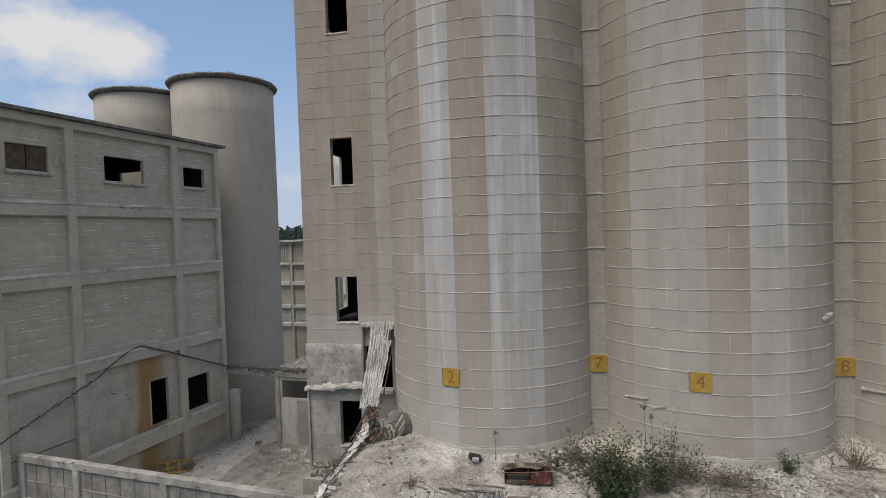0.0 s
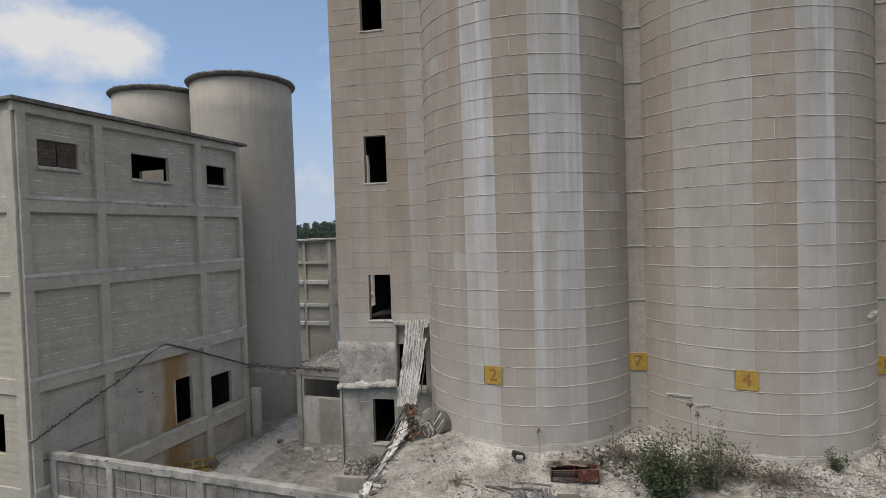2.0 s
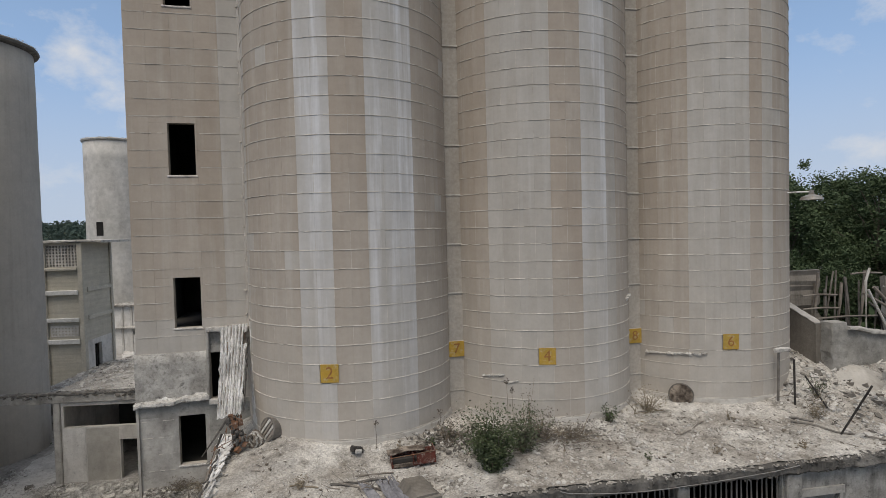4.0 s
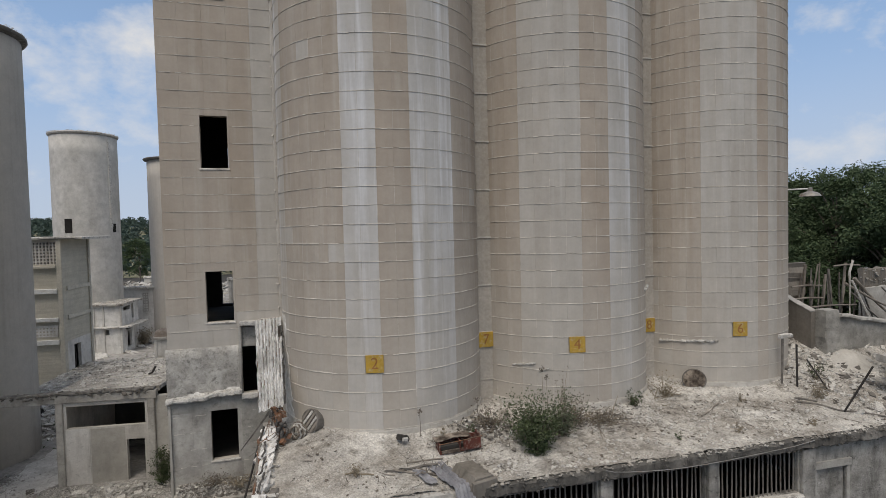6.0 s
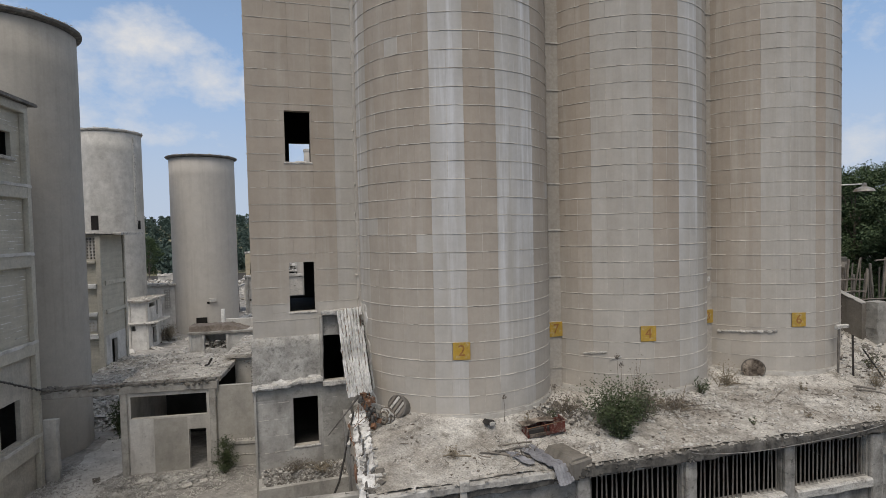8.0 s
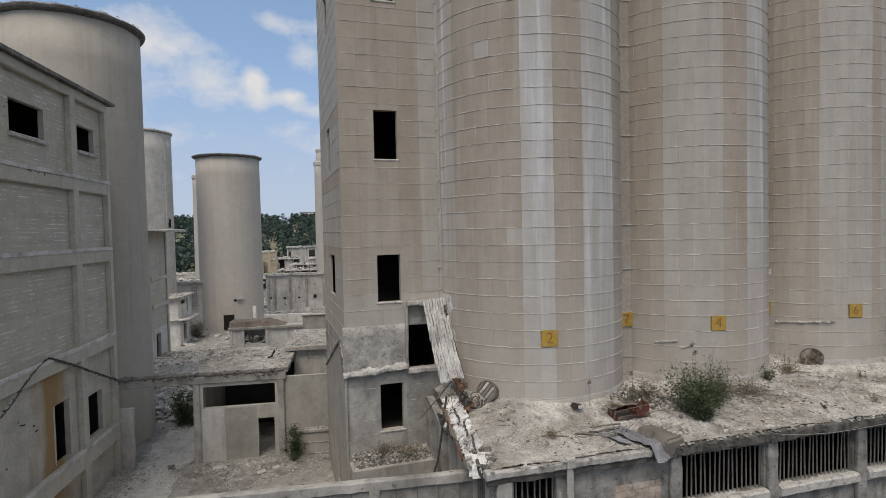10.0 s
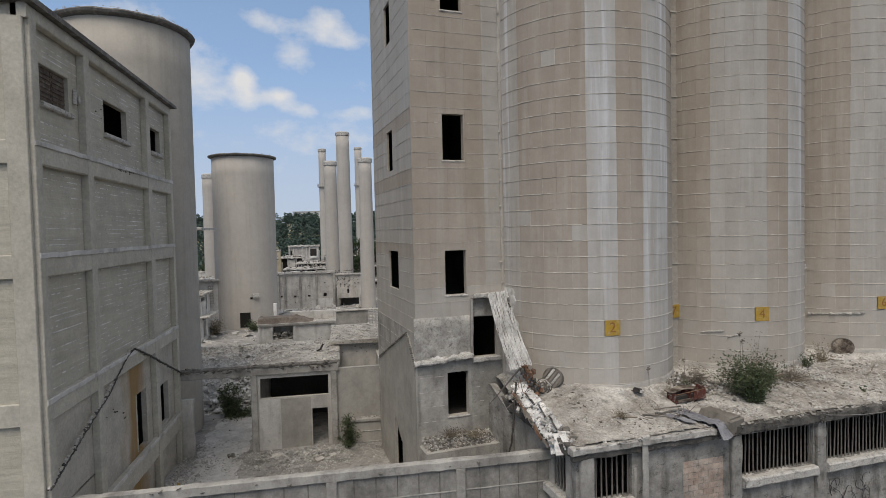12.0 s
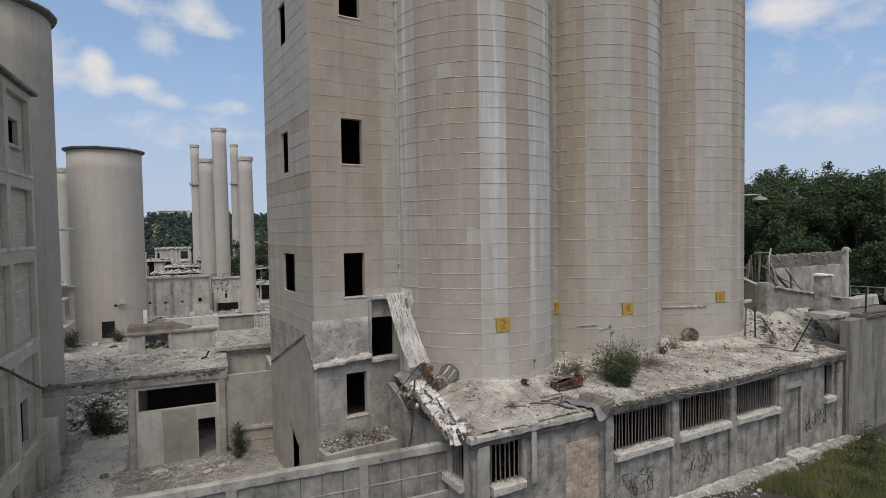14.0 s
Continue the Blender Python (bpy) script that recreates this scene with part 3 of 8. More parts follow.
        worn(bm, s, min(s + rs.choice((0.15, 0.3, 0.45, 0.8, 1.3)), 15.3), -rs.uniform(0.003, 0.007), 0.0, z, z + rs.uniform(0.015, 0.045), step=0.12, amp=0.004, chamfer=0.003)
    part("mortar_smear", bm, M_BOARD, b, "thin pale mortar smears along the block courses", kind="stuff")
    bm = bmesh.new()
    for i in range(42):
        chunk(bm, (rs.gauss(8.0, 0.55), -0.26, 17.78 + rs.uniform(-0.16, 0.1)), rs.uniform(0.06, 0.16), rs, 0.6)
    for i in range(26):
        chunk(bm, (rs.uniform(5, 10), -0.25, 13.95 + rs.uniform(-0.08, 0.08)), rs.uniform(0.05, 0.12), rs, 0.6)
    part("chipped_patch", bm, M_DARKRUB, b, kind="stuff")
    for s, z in ((3.55, 19.9), (3.95, 20.0), (3.6, 20.2)):
        part("bracket", worn(bmesh.new(), s, s + 0.16, -0.12, 0.0, z, z + 0.3, amp=0.03, chamfer=0.03, step=0.1), M_CHALK, b)
    # torn edge left by a demolished lean-to roof
    rng = random.Random(5)
    line = [(-0.1, 5.88), (2.1, 6.72), (4.2, 7.45), (5.2, 7.8), (6.28, 8.4), (7.3, 8.9), (8.18, 9.06), (10.4, 8.2), (13.0, 7.1), (15.8, 5.95)]
    for mat, name, up, out, size in ((M_CHALK, "torn_plaster_edge", 0.07, 0.29, 0.09), (M_FELT, "roofing_felt_strip", 0.0, 0.32, 0.075)):
        bm = bmesh.new()
        for (a, za), (c, zc) in zip(line, line[1:]):
            n = int((c - a) / 0.11)
            for i in range(n):
                f = i / n
                if rng.random() < 0.72:
                    chunk(bm, (a + (c - a) * f, -out * rng.uniform(0.75, 1.0) - (0.03 if a > 8 else 0), za + (zc - za) * f + up + rng.uniform(-0.05, 0.05)), size * rng.uniform(0.7, 1.7), rng, 0.8)
        part(name, bm, mat, b, kind="stuff")
    for k, ((a, za), (c, zc)) in enumerate(zip(line, line[1:])):
        out = 0.33 if k < 6 else 0.35
        n = int((c - a) / 0.09)
        bm = tube(bmesh.new(), [(a + (c - a) * f / n, -out - 0.03 * noise.noise(Vector((a, f * 0.9, 0))), za + (zc - za) * f / n + 0.07 * noise.noise(Vector((a * 3, f * 0.8, 1)))) for f in range(n + 1)], 0.03 if k < 6 else 0.05, 5)
        part("felt_edge", bm, M_FELT, b)
    # near-black lumps draw the shade inside the chipped holes
    bm = bmesh.new()
    for s, z in ((6.35, 6.55), (6.5, 6.5), (7.3, 6.2), (7.45, 5.9), (5.2, 5.1)):
        chunk(bm, (s, 0.0, z), 0.16, rng, 0.5)
    part("chipped_hole", bm, M_INSHADE, b, kind="stuff")
    part("ledge_scar", worn(bmesh.new(), 0.3, 4.0, -0.05, 0.0, 4.66, 4.72, amp=0.01), M_DARKRUB, b)
    bm = bmesh.new()
    for i in range(10):
        chunk(bm, (rng.uniform(3.6, 6.8), -0.01, rng.uniform(6.5, 7.0) if i < 4 else rng.uniform(19.8, 20.6)), 0.09, rng, 0.4)
    part("chipped_hole", bm, M_DARKRUB, b, kind="stuff")
    return b


M_LOWER = stone("lower_plaster", (0.43, 0.40, 0.345), (0.49, 0.457, 0.40), (0.33, 0.305, 0.268), streak=0.4, lines=1.6, scale=0.4, bump=0.25)
n_, l_ = M_LOWER.node_tree.nodes, M_LOWER.node_tree.links
_geo = n_.new("ShaderNodeNewGeometry")
_sep = n_.new("ShaderNodeSeparateXYZ")
l_.new(_geo.outputs["Position"], _sep.inputs[0])
_ns = n_.new("ShaderNodeTexNoise")
_ns.inputs["Scale"].default_value = 1.2
_mpp = n_.new("ShaderNodeMapping")
_mpp.inputs["Scale"].default_value = (1, 1, 0.25)
l_.new(_geo.outputs["Position"], _mpp.inputs["Vector"])
l_.new(_mpp.outputs["Vector"], _ns.inputs["Vector"])
_d = n_.new("ShaderNodeMath")
_d.operation = "MULTIPLY_ADD"
_d.inputs[1].default_value = 2.6
l_.new(_ns.outputs["Fac"], _d.inputs[0])
l_.new(_sep.outputs["Y"], _d.inputs[2])
_mx = n_.new("ShaderNodeMix")
_mx.data_type = "RGBA"
_mr = n_.new("ShaderNodeMapRange")
_mr.inputs[1].default_value, _mr.inputs[2].default_value, _mr.inputs[3].default_value, _mr.inputs[4].default_value = 0.45, 1.7, 0.85, 0.0
_ab = n_.new("ShaderNodeMath")
_ab.operation = "SUBTRACT"
_ab.inputs[1].default_value = 27.95
l_.new(_d.outputs[0], _ab.inputs[0])
_ab2 = n_.new("ShaderNodeMath")
_ab2.operation = "ABSOLUTE"
l_.new(_ab.outputs[0], _ab2.inputs[0])
l_.new(_ab2.outputs[0], _mr.inputs[0])
_bs = n_["Principled BSDF"]
_was = _bs.inputs["Base Color"].links[0].from_socket
l_.new(_mr.outputs[0], _mx.inputs[0])
l_.new(_was, _mx.inputs[6])
_mx.inputs[7].default_value = (0.30, 0.172, 0.05, 1)
l_.new(_mx.outputs[2], _bs.inputs["Base Color"])
block_building()


# ---- round silos and chimneys in the yard beyond ----
def plain_silo(x, y, r, top, label, group="", rim=0.32, base=-0.6, mat=None):
    s = thing("silo", pose(x, y, 0), label, "silo", group)
    bm = turned(bmesh.new(), [(r, base), (r, 4), (r, 8), (r, 12), (r, 16), (r, 20), (r, top - 3), (r, top - 0.4), (0, top - 0.4)], 72, wobble=0.03)
    part("body", bm, mat or M_SILO, s, smooth=True)
    bm = turned(bmesh.new(), [(r - 0.1, top - 0.36), (r + rim * 0.9, top - 0.24), (r + rim + 0.04, top - 0.1), (r + rim - 0.05, top), (0, top + 0.05)], 72, wobble=0.09)
    part("roof_slab", bm, M_BITUMEN if rim > 0.25 else M_CHALK, s, "thin weathered roof slab with a chipped rim")
    bm = bmesh.new()
    rng = random.Random(int(abs(x) * 10))
    for k in range(150):
        a = rng.uniform(0, 6.283)
        chunk(bm, (math.cos(a) * (r + rim - 0.06), math.sin(a) * (r + rim - 0.06), top + rng.uniform(-0.05, 0.1)), rng.uniform(0.06, 0.16), rng, 0.4)
    part("chipped_rim", bm, M_CHALK, s, "pale broken edge of the roof slab", kind="stuff")
    return s


plain_silo(-34.26, 39.45, 4.19, 28.95, "tall smooth grey concrete silo behind the factory", "silos behind the factory", mat=M_OLDSILO)
plain_silo(-43.3, 39.6, 4.19, 28.95, "tall smooth grey silo standing behind its twin", "silos behind the factory", mat=M_OLDSILO)
silo_f = plain_silo(-34.8, 91.2, 4.79, 27.0, "pale smooth silo with a dark doorway at its foot", "silos in the yard", rim=0.45)
silo_s = plain_silo(-44.7, 82.0, 4.0, 29.3, "stained pale silo with a small dark door high up", "silos in the yard", rim=0.2, mat=M_STAINED_SILO)


def on_silo(s, centre, r, point, w, h, mat, name, depth=0.06, label=""):
    a = math.atan2(point[1] - centre[1], point[0] - centre[0])
    m = pose(0, 0, point[2]) @ Matrix.Rotation(a, 4, "Z") @ Matrix.Translation((r, 0, 0))
    return part(name, boxes((-0.25, depth, -w / 2, w / 2, -h, 0)), mat, s, label, m=m)


# near-black boxes on the solid wall draw the shade inside doorways and vent
M_HOLE = stone("dark_doorway", (0.012, 0.011, 0.010), (0.02, 0.018, 0.016), scale=1.0, bump=0)
on_silo(silo_f, (-34.8, 91.2), 4.79, (-34.5, 86.8, 2.25), 1.55, 2.3, M_HOLE, "doorway", 0.03)
on_silo(silo_f, (-34.8, 91.2), 4.79, (-32.9, 86.8, 5.1), 1.0, 0.5, M_CHALK, "bracket", 0.45, "white concrete bracket")
on_silo(silo_f, (-34.8, 91.2), 4.79, (-33.5, 86.6, 4.6), 0.35, 0.3, M_HOLE, "vent_hole", 0.04)
on_silo(silo_s, (-44.7, 82), 4.0, (-45.3, 77.9, 17.7), 0.95, 1.9, M_HOLE, "doorway", 0.03)
on_silo(silo_s, (-44.7, 82), 4.0, (-41.0, 81.0, 17.0), 0.6, 1.2, M_HOLE, "doorway", 0.03)
on_silo(silo_s, (-44.7, 82), 4.0, (-41.0, 80.5, 28.5), 0.35, 12.0, M_CHALK, "drain_pipe", 0.12, "whitish broken drain pipe")


def chimney(x, y, r0, r1, top, label, band=None, mat=None):
    c = thing("chimney", pose(x, y, 0), label, "chimney", "chimney stacks")
    zs = [i * top / 10 for i in range(11)]
    bm = turned(bmesh.new(), [(r0, -0.6)] + [(r0 + (r1 - r0) * z / top, z) for z in zs[1:]] + [(r1 * 0.75, top), (r1 * 0.75, top - 1.5), (0, top - 1.5)], 28)
    part("shaft", bm, mat or M_SILO, c, smooth=True)
    bm = turned(bmesh.new(), [(r1 - 0.02, top - 0.9), (r1 + 0.14, top - 0.8), (r1 + 0.16, top - 0.15), (r1 - 0.05, top + 0.06), (r1 * 0.7, top + 0.02)], 28, wobble=0.06)
    part("crown", bm, M_CHALK, c)
    if band:
        bm = turned(bmesh.new(), [(r1, band - 0.15), (r1 + 0.55, band - 0.08), (r1 + 0.55, band + 0.06), (r1, band + 0.1)], 28)
        part("gallery", bm, M_STEEL, c, "ring-shaped maintenance gallery")
        bm = bmesh.new()
        for k in range(12):
            a = k * math.pi / 6
            tube(bm, [(math.cos(a) * (r1 + 0.5), math.sin(a) * (r1 + 0.5), band), (math.cos(a) * (r1 + 0.5), math.sin(a) * (r1 + 0.5), band + 1.0)], 0.05, 5)
        part("railing", bm, M_STEEL, c)
    return c


chimney(-21.12, 110.3, 1.45, 1.2, 28.7, "pale concrete chimney stack with a ragged top")
chimney(-18.3, 129.0, 1.75, 1.5, 37.8, "tallest pale concrete chimney stack")
chimney(-14.52, 103.1, 1.4, 1.22, 28.4, "pale slender chimney stack beside the stained wall")
chimney(-24.1, 170.8, 1.25, 1.1, 40.0, "thin distant chimney with a steel gallery", 28.4)
chimney(-10.9, 230.2, 1.6, 1.45, 49.4, "far chimney stack with a steel gallery", 33.5)
chimney(-45.5, 116.0, 1.35, 1.2, 26.8, "banded brick chimney beside the pale silo")


# ---- the tall silo row ----
SILO_R, SILO_V, SILO_U, SILO_TOP = 4.65, 25.77, (-3.23, 5.97, 15.17), 36.0
COURSE0, COURSE = 10.12, 0.753
PANEL_MATS = (M_TAN, M_GREY, M_PALE, M_BROWN)


def arc_panel(bm, a0, a1, z0, z1, r0, r1, n=2):
    """A curved panel between two bearings (degrees from the front) and heights, with its edges turned in."""
    gap, lip = 0.003, 0.010
    da = math.degrees(0.0015 / r1)
    cols = []
    for i in range(n + 1):
        a = radians(a0 + da + (a1 - a0 - 2 * da) * i / n)
        cols.append((math.sin(a), -math.cos(a)))
    zs = ((z0 + gap, r0), (z0 + gap + lip * 0.3, r1), (z1 - gap - lip * 0.3, r1), (z1 - gap, r0))
    v = [[bm.verts.new((s * r, c * r, z)) for z, r in zs] for s, c in cols]
    for i in range(n):
        for k in range(3):
            bm.faces.new((v[i][k], v[i + 1][k], v[i + 1][k + 1], v[i][k + 1]))
    for side in (0, n):
        s, c = cols[side]
        e = [v[side][0], v[side][1], v[side][2], v[side][3]]
        bm.faces.new(e if side == 0 else e[::-1])


silos = []
for k, u in enumerate(SILO_U):
    s = thing("grain_silo", COMPLEX @ Matrix.Translation((u, SILO_V, 0)), ("tall cement silo with tan panels and pale stripes, marked 2", "tall cement silo with tan and whitened panels, marked 4", "tall tan-panelled cement silo at the row's end, marked 6")[k], "silo", "row of numbered silos")
    bm = turned(bmesh.new(), [(SILO_R - 0.045, 5.0), (SILO_R - 0.045, 20.0), (SILO_R - 0.045, SILO_TOP), (0, SILO_TOP)], 72)
    part("body", bm, M_JOINT, s, smooth=True)
    silos.append(s)


def plate(parent, digit, m, size=0.72):
    p = part("number_plate", boxes((-size / 2, size / 2, -0.03, 0.0, -size / 2, size / 2)), M_YELLOW, parent, "yellow painted number plate", m=m)
    cu = bpy.data.curves.new("digit", "FONT")
    cu.body, cu.align_x, cu.align_y, cu.size, cu.extrude = digit, "CENTER", "CENTER", size * 0.88, 0.004
    tmp = bpy.data.objects.new("digit", cu)
    scene.collection.objects.link(tmp)
    bpy.context.view_layer.update()
    me = bpy.data.meshes.new_from_object(tmp.evaluated_get(bpy.context.evaluated_depsgraph_get()))
    bpy.data.objects.remove(tmp)
    bpy.data.curves.remove(cu)
    me.materials.clear()
    me.materials.append(M_DIGIT)
    part("numeral", me, M_DIGIT, p, "dark brown numeral", m=pose(0, -0.036, 0, 90, 0, 0) @ Matrix.Diagonal((1.05, 1.05, 1, 1)))
    return p


for k, d in enumerate("246"):
    a = -15.2
    m = Matrix.Rotation(radians(a), 4, "Z") @ Matrix.Translation((0, -SILO_R - 0.004, 9.78))
    plate(silos[k], d, m)

for k, d in enumerate("78"):
    um = (SILO_U[k] + SILO_U[k + 1]) / 2
    pier = thing("infill_pier", COMPLEX @ Matrix.Translation((um, 23.9, 0)), "flat tan concrete pier filling the gap between two silos", "pier", "piers between silos")
    part("body", boxes((-0.48, 0.48, 0.02, 1.5, 5.0, SILO_TOP)), M_JOINT, pier)
    plate(pier, d, pose(0.0, -0.02, 9.81), 0.72)
    for i in range(11):
        z = COURSE0 - 3 * COURSE + i * 3 * COURSE
        part("mortar_fin", worn(bmesh.new(), -0.42, 0.42, -0.022, 0.0, z, z + 0.07, amp=0.012, step=0.12, chamfer=0.01, seed=i), M_RIDGE, pier)


# ---- stair tower ----
TU0, TV0, TU1, TV1, TTOP = -12.85, 25.85, -7.6, 34.9, 36.0
FRONT_HOLES = [(1.75, 2.87, 5.0, 7.45), (1.75, 2.88, 11.22, 13.48), (1.75, 2.88, 18.06, 20.36), (1.78, 2.88, 25.52, 27.8)]
# side face runs backwards from the front corner; openings as (depth0, depth1, z0, z1)
SIDE_HOLES = [(2.97, 4.8, 0.9, 3.8), (3.15, 5.4, 11.28, 13.4), (3.9, 5.2, 17.95, 20.2), (3.85, 5.2, 25.05, 27.3)]
INSET = 0.11      # the flank stands back from the tower's reference corner


def stair_tower():
    t = thing("stair_tower", COMPLEX @ Matrix.Translation((TU0, TV0, 0)), "square panelled concrete stair tower with dark empty windows", "tower")
    w, d = TU1 - TU0, TV1 - TV0
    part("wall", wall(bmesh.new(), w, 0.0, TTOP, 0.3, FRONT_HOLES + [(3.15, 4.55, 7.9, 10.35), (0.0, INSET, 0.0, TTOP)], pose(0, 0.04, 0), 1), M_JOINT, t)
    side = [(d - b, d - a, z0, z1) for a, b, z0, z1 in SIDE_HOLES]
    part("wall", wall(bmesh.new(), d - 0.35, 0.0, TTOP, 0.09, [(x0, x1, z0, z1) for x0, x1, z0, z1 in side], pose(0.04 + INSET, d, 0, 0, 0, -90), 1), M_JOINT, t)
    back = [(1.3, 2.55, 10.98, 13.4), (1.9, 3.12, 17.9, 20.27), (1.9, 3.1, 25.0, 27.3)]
    # tower back, inner side and floors are coloured dark as room shade
    part("wall", wall(bmesh.new(), w - 0.16, 0.0, TTOP, 0.3, [(a + 0.19, b + 0.19, c, e) for a, b, c, e in back], pose(0.16, d - 0.3, 0)), M_INSHADE, t)
    part("wall", boxes((w, w + 0.3, 0.35, d, 0, TTOP)), M_INSHADE, t)
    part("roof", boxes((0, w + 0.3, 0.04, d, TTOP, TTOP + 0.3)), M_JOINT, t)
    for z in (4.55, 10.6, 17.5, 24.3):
        part("floor_slab", boxes((0.36, w - 0.02, 0.36, d - 0.32, z, z + 0.25)), M_INSHADE, t)
    for x0, x1, z0, z1 in FRONT_HOLES:
        part("sill", worn(bmesh.new(), x0 - 0.06, x1 + 0.06, -0.035, 0.3, z0 - 0.11, z0 - 0.004, amp=0.02, step=0.15, seed=z0), M_CHALK, t)
    return t


tower = stair_tower()


# ---- terrace block ----
def terrace_z(p, q):
    z = 6.17 + 0.38 * smooth01(q / 4.0) + 0.25 * smooth01((q - 5) / 8)
    z += 2.1 * smooth01((p - 23.0) / 7) * smooth01((q - 1.5) / 5.5)
    z += 0.35 * math.exp(-((p - 2.2) ** 2 + (q - 3.6) ** 2) / 3.0)
    for cp, cq in ((5.15, 8.26), (14.34, 8.68), (23.53, 9.1)):
        z += 0.30 * math.exp(-((math.hypot(p - cp, q - cq) - 4.65) / 0.55) ** 2) * smooth01(q / 2)
    v = Vector((p, q, 0))
    return z + 0.10 * noise.noise(v * 0.7) + 0.05 * noise.noise(v * 2.3) + 0.03 * noise.noise(v * 5.0) + 0.022 * noise.noise(v * 11.0)


def terrace_block():
    t = thing("terrace_block", TERRACE, "low grey concrete block with barred windows under a dusty flat roof", "building")
    bars = [(0.83, 2.51, 3.79, 5.58), (7.86, 11.83, 3.74, 5.55), (12.45, 16.6, 3.78, 5.58), (17.18, 21.15, 3.8, 5.6), (26.32, 27.29, 3.52, 5.5)]
    door = (22.05, 23.7, 1.0, 4.64)
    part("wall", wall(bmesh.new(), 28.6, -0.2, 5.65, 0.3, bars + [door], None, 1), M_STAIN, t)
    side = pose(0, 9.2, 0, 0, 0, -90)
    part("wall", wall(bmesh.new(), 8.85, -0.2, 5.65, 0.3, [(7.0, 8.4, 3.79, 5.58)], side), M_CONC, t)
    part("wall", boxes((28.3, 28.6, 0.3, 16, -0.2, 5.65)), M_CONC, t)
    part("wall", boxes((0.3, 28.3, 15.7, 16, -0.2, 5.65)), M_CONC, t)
    bm = sheet_grid(bmesh.new(), -0.05, 34.0, -0.16, 20.0, 340, 200, lambda p, q: max(terrace_z(p, q), 6.16 + 0.03 * noise.noise(Vector((p * 3, q * 3, 2)))) if q < 0.6 else terrace_z(p, q))
    part("roof_deck", bm, M_DUST, t, "roof buried under lime dust and rubble", smooth=True)
    part("ceiling_slab", boxes((0.02, 28.58, 0.32, 15.68, 5.66, 5.9)), M_CONC, t)
    bm = bmesh.new()
    worn(bm, 6.3, 28.5, -0.33, 0.10, 5.7, 6.13, step=0.10, amp=0.085, chamfer=0.07)
    part("slab_edge", bm, M_EDGE, t, "black-stained crumbling edge of the roof slab")
    part("slab_edge", worn(bmesh.new(), -0.3, 6.34, -0.33, 0.10, 5.84, 6.12, step=0.09, amp=0.05, chamfer=0.05), M_EDGEPALE, t, "whitened chipped edge of the roof slab")
    part("slab_drip", worn(bmesh.new(), -0.25, 6.3, -0.24, 0.0, 5.6, 5.85, step=0.15, amp=0.05, chamfer=0.03), M_EDGE, t)
    rc = random.Random(41)
    crust, grime = bmesh.new(), bmesh.new()
    for i in range(1500):
        p = rc.uniform(-0.2, 28.4)
        q = rc.uniform(-0.36, 0.25)
        if p > 5.5 or rc.random() < 0.4:
            chunk(crust, (p, q, 6.12 + 0.05 * rc.random()), rc.choice((0.04, 0.05, 0.07, 0.1, 0.16)), rc, 0.5)
    for i in range(500):
        p = rc.uniform(6.3, 28.4)
        chunk(grime, (p, -0.34 + rc.uniform(0, 0.05), rc.uniform(5.68, 6.1)), rc.choice((0.05, 0.08, 0.12)), rc, 0.7)
    part("edge_crust", crust, M_DUST, t, "pale crumbs along the roof edge", kind="stuff")
    part("edge_grime", grime, M_EDGE, t, "black lichen-crusted lumps on the roof edge", kind="stuff")
    part("slab_edge", worn(bmesh.new(), -0.28, 0.1, 0.1, 8.8, 5.68, 6.12, step=0.25, amp=0.06), M_EDGE, t)
    for a, b in ((0.12, 0.72), (7.26, 7.77), (11.91, 12.4), (16.63, 17.14), (21.22, 21.88), (27.65, 28.2)):
        part("column", worn(bmesh.new(), a, b, -0.2, 0.0, 0.0, 5.65, amp=0.03, step=0.25, seed=a), M_CONC if a < 2 else M_STAIN, t)
    for p0, p1, z0, z1 in bars:
        part("sill", worn(bmesh.new(), p0 - 0.02, p1 + 0.02, -0.3, 0.25, z0 - 0.42, z0 - 0.003, amp=0.035, step=0.25, chamfer=0.07, seed=p0), M_CHALK, t)
    bm = tube(bmesh.new(), [(0, 0, 0), (0, 0, 1.86)], 0.033, 6)
    bar = mesh_from("bar", bm, M_BAR)
    rng = random.Random(3)
    for p0, p1, z0, z1 in bars:
        n = int((p1 - p0) / 0.215)
        for i in range(n):
            p = p0 + (p1 - p0) * (i + 0.5) / n
            part("bar", bar, M_BAR, t, m=pose(p, 0.12, z0 - 0.03, rng.uniform(-0.6, 0.6), rng.uniform(-1.2, 1.2), 0))
    for i in range(5):
        part("bar", bar, M_BAR, t, m=pose(0.12, 0.95 + i * 0.24, 3.76))
    part("sill", worn(bmesh.new(), -0.28, 0.2, 0.75, 2.25, 3.4, 3.78, amp=0.03), M_CHALK, t)
    part("door", worn(bmesh.new(), door[0] + 0.02, door[1] - 0.02, 0.12, 0.2, 1.0, 4.62, amp=0.005, chamfer=0.01), M_STAIN, t, "flat grey painted door")
    bm = boxes((door[0] - 0.14, door[0], -0.06, 0.18, 1.0, 4.64), (door[1], door[1] + 0.14, -0.06, 0.18, 1.0, 4.64), (door[0] - 0.2, door[1] + 0.2, -0.09, 0.2, 4.65, 4.95))
    part("door_frame", bm, M_CONC, t)
    part("step", worn(bmesh.new(), door[0] - 0.2, door[1] + 0.2, -0.9, 0.0, 0.5, 0.8, amp=0.08), M_CHALK, t)
    part("plinth", worn(bmesh.new(), 7.3, 28.4, -0.35, 0.0, 0.1, 0.6, amp=0.1, step=0.14, chamfer=0.12), M_CHALK, t, "pale crumbling plinth")
    return t


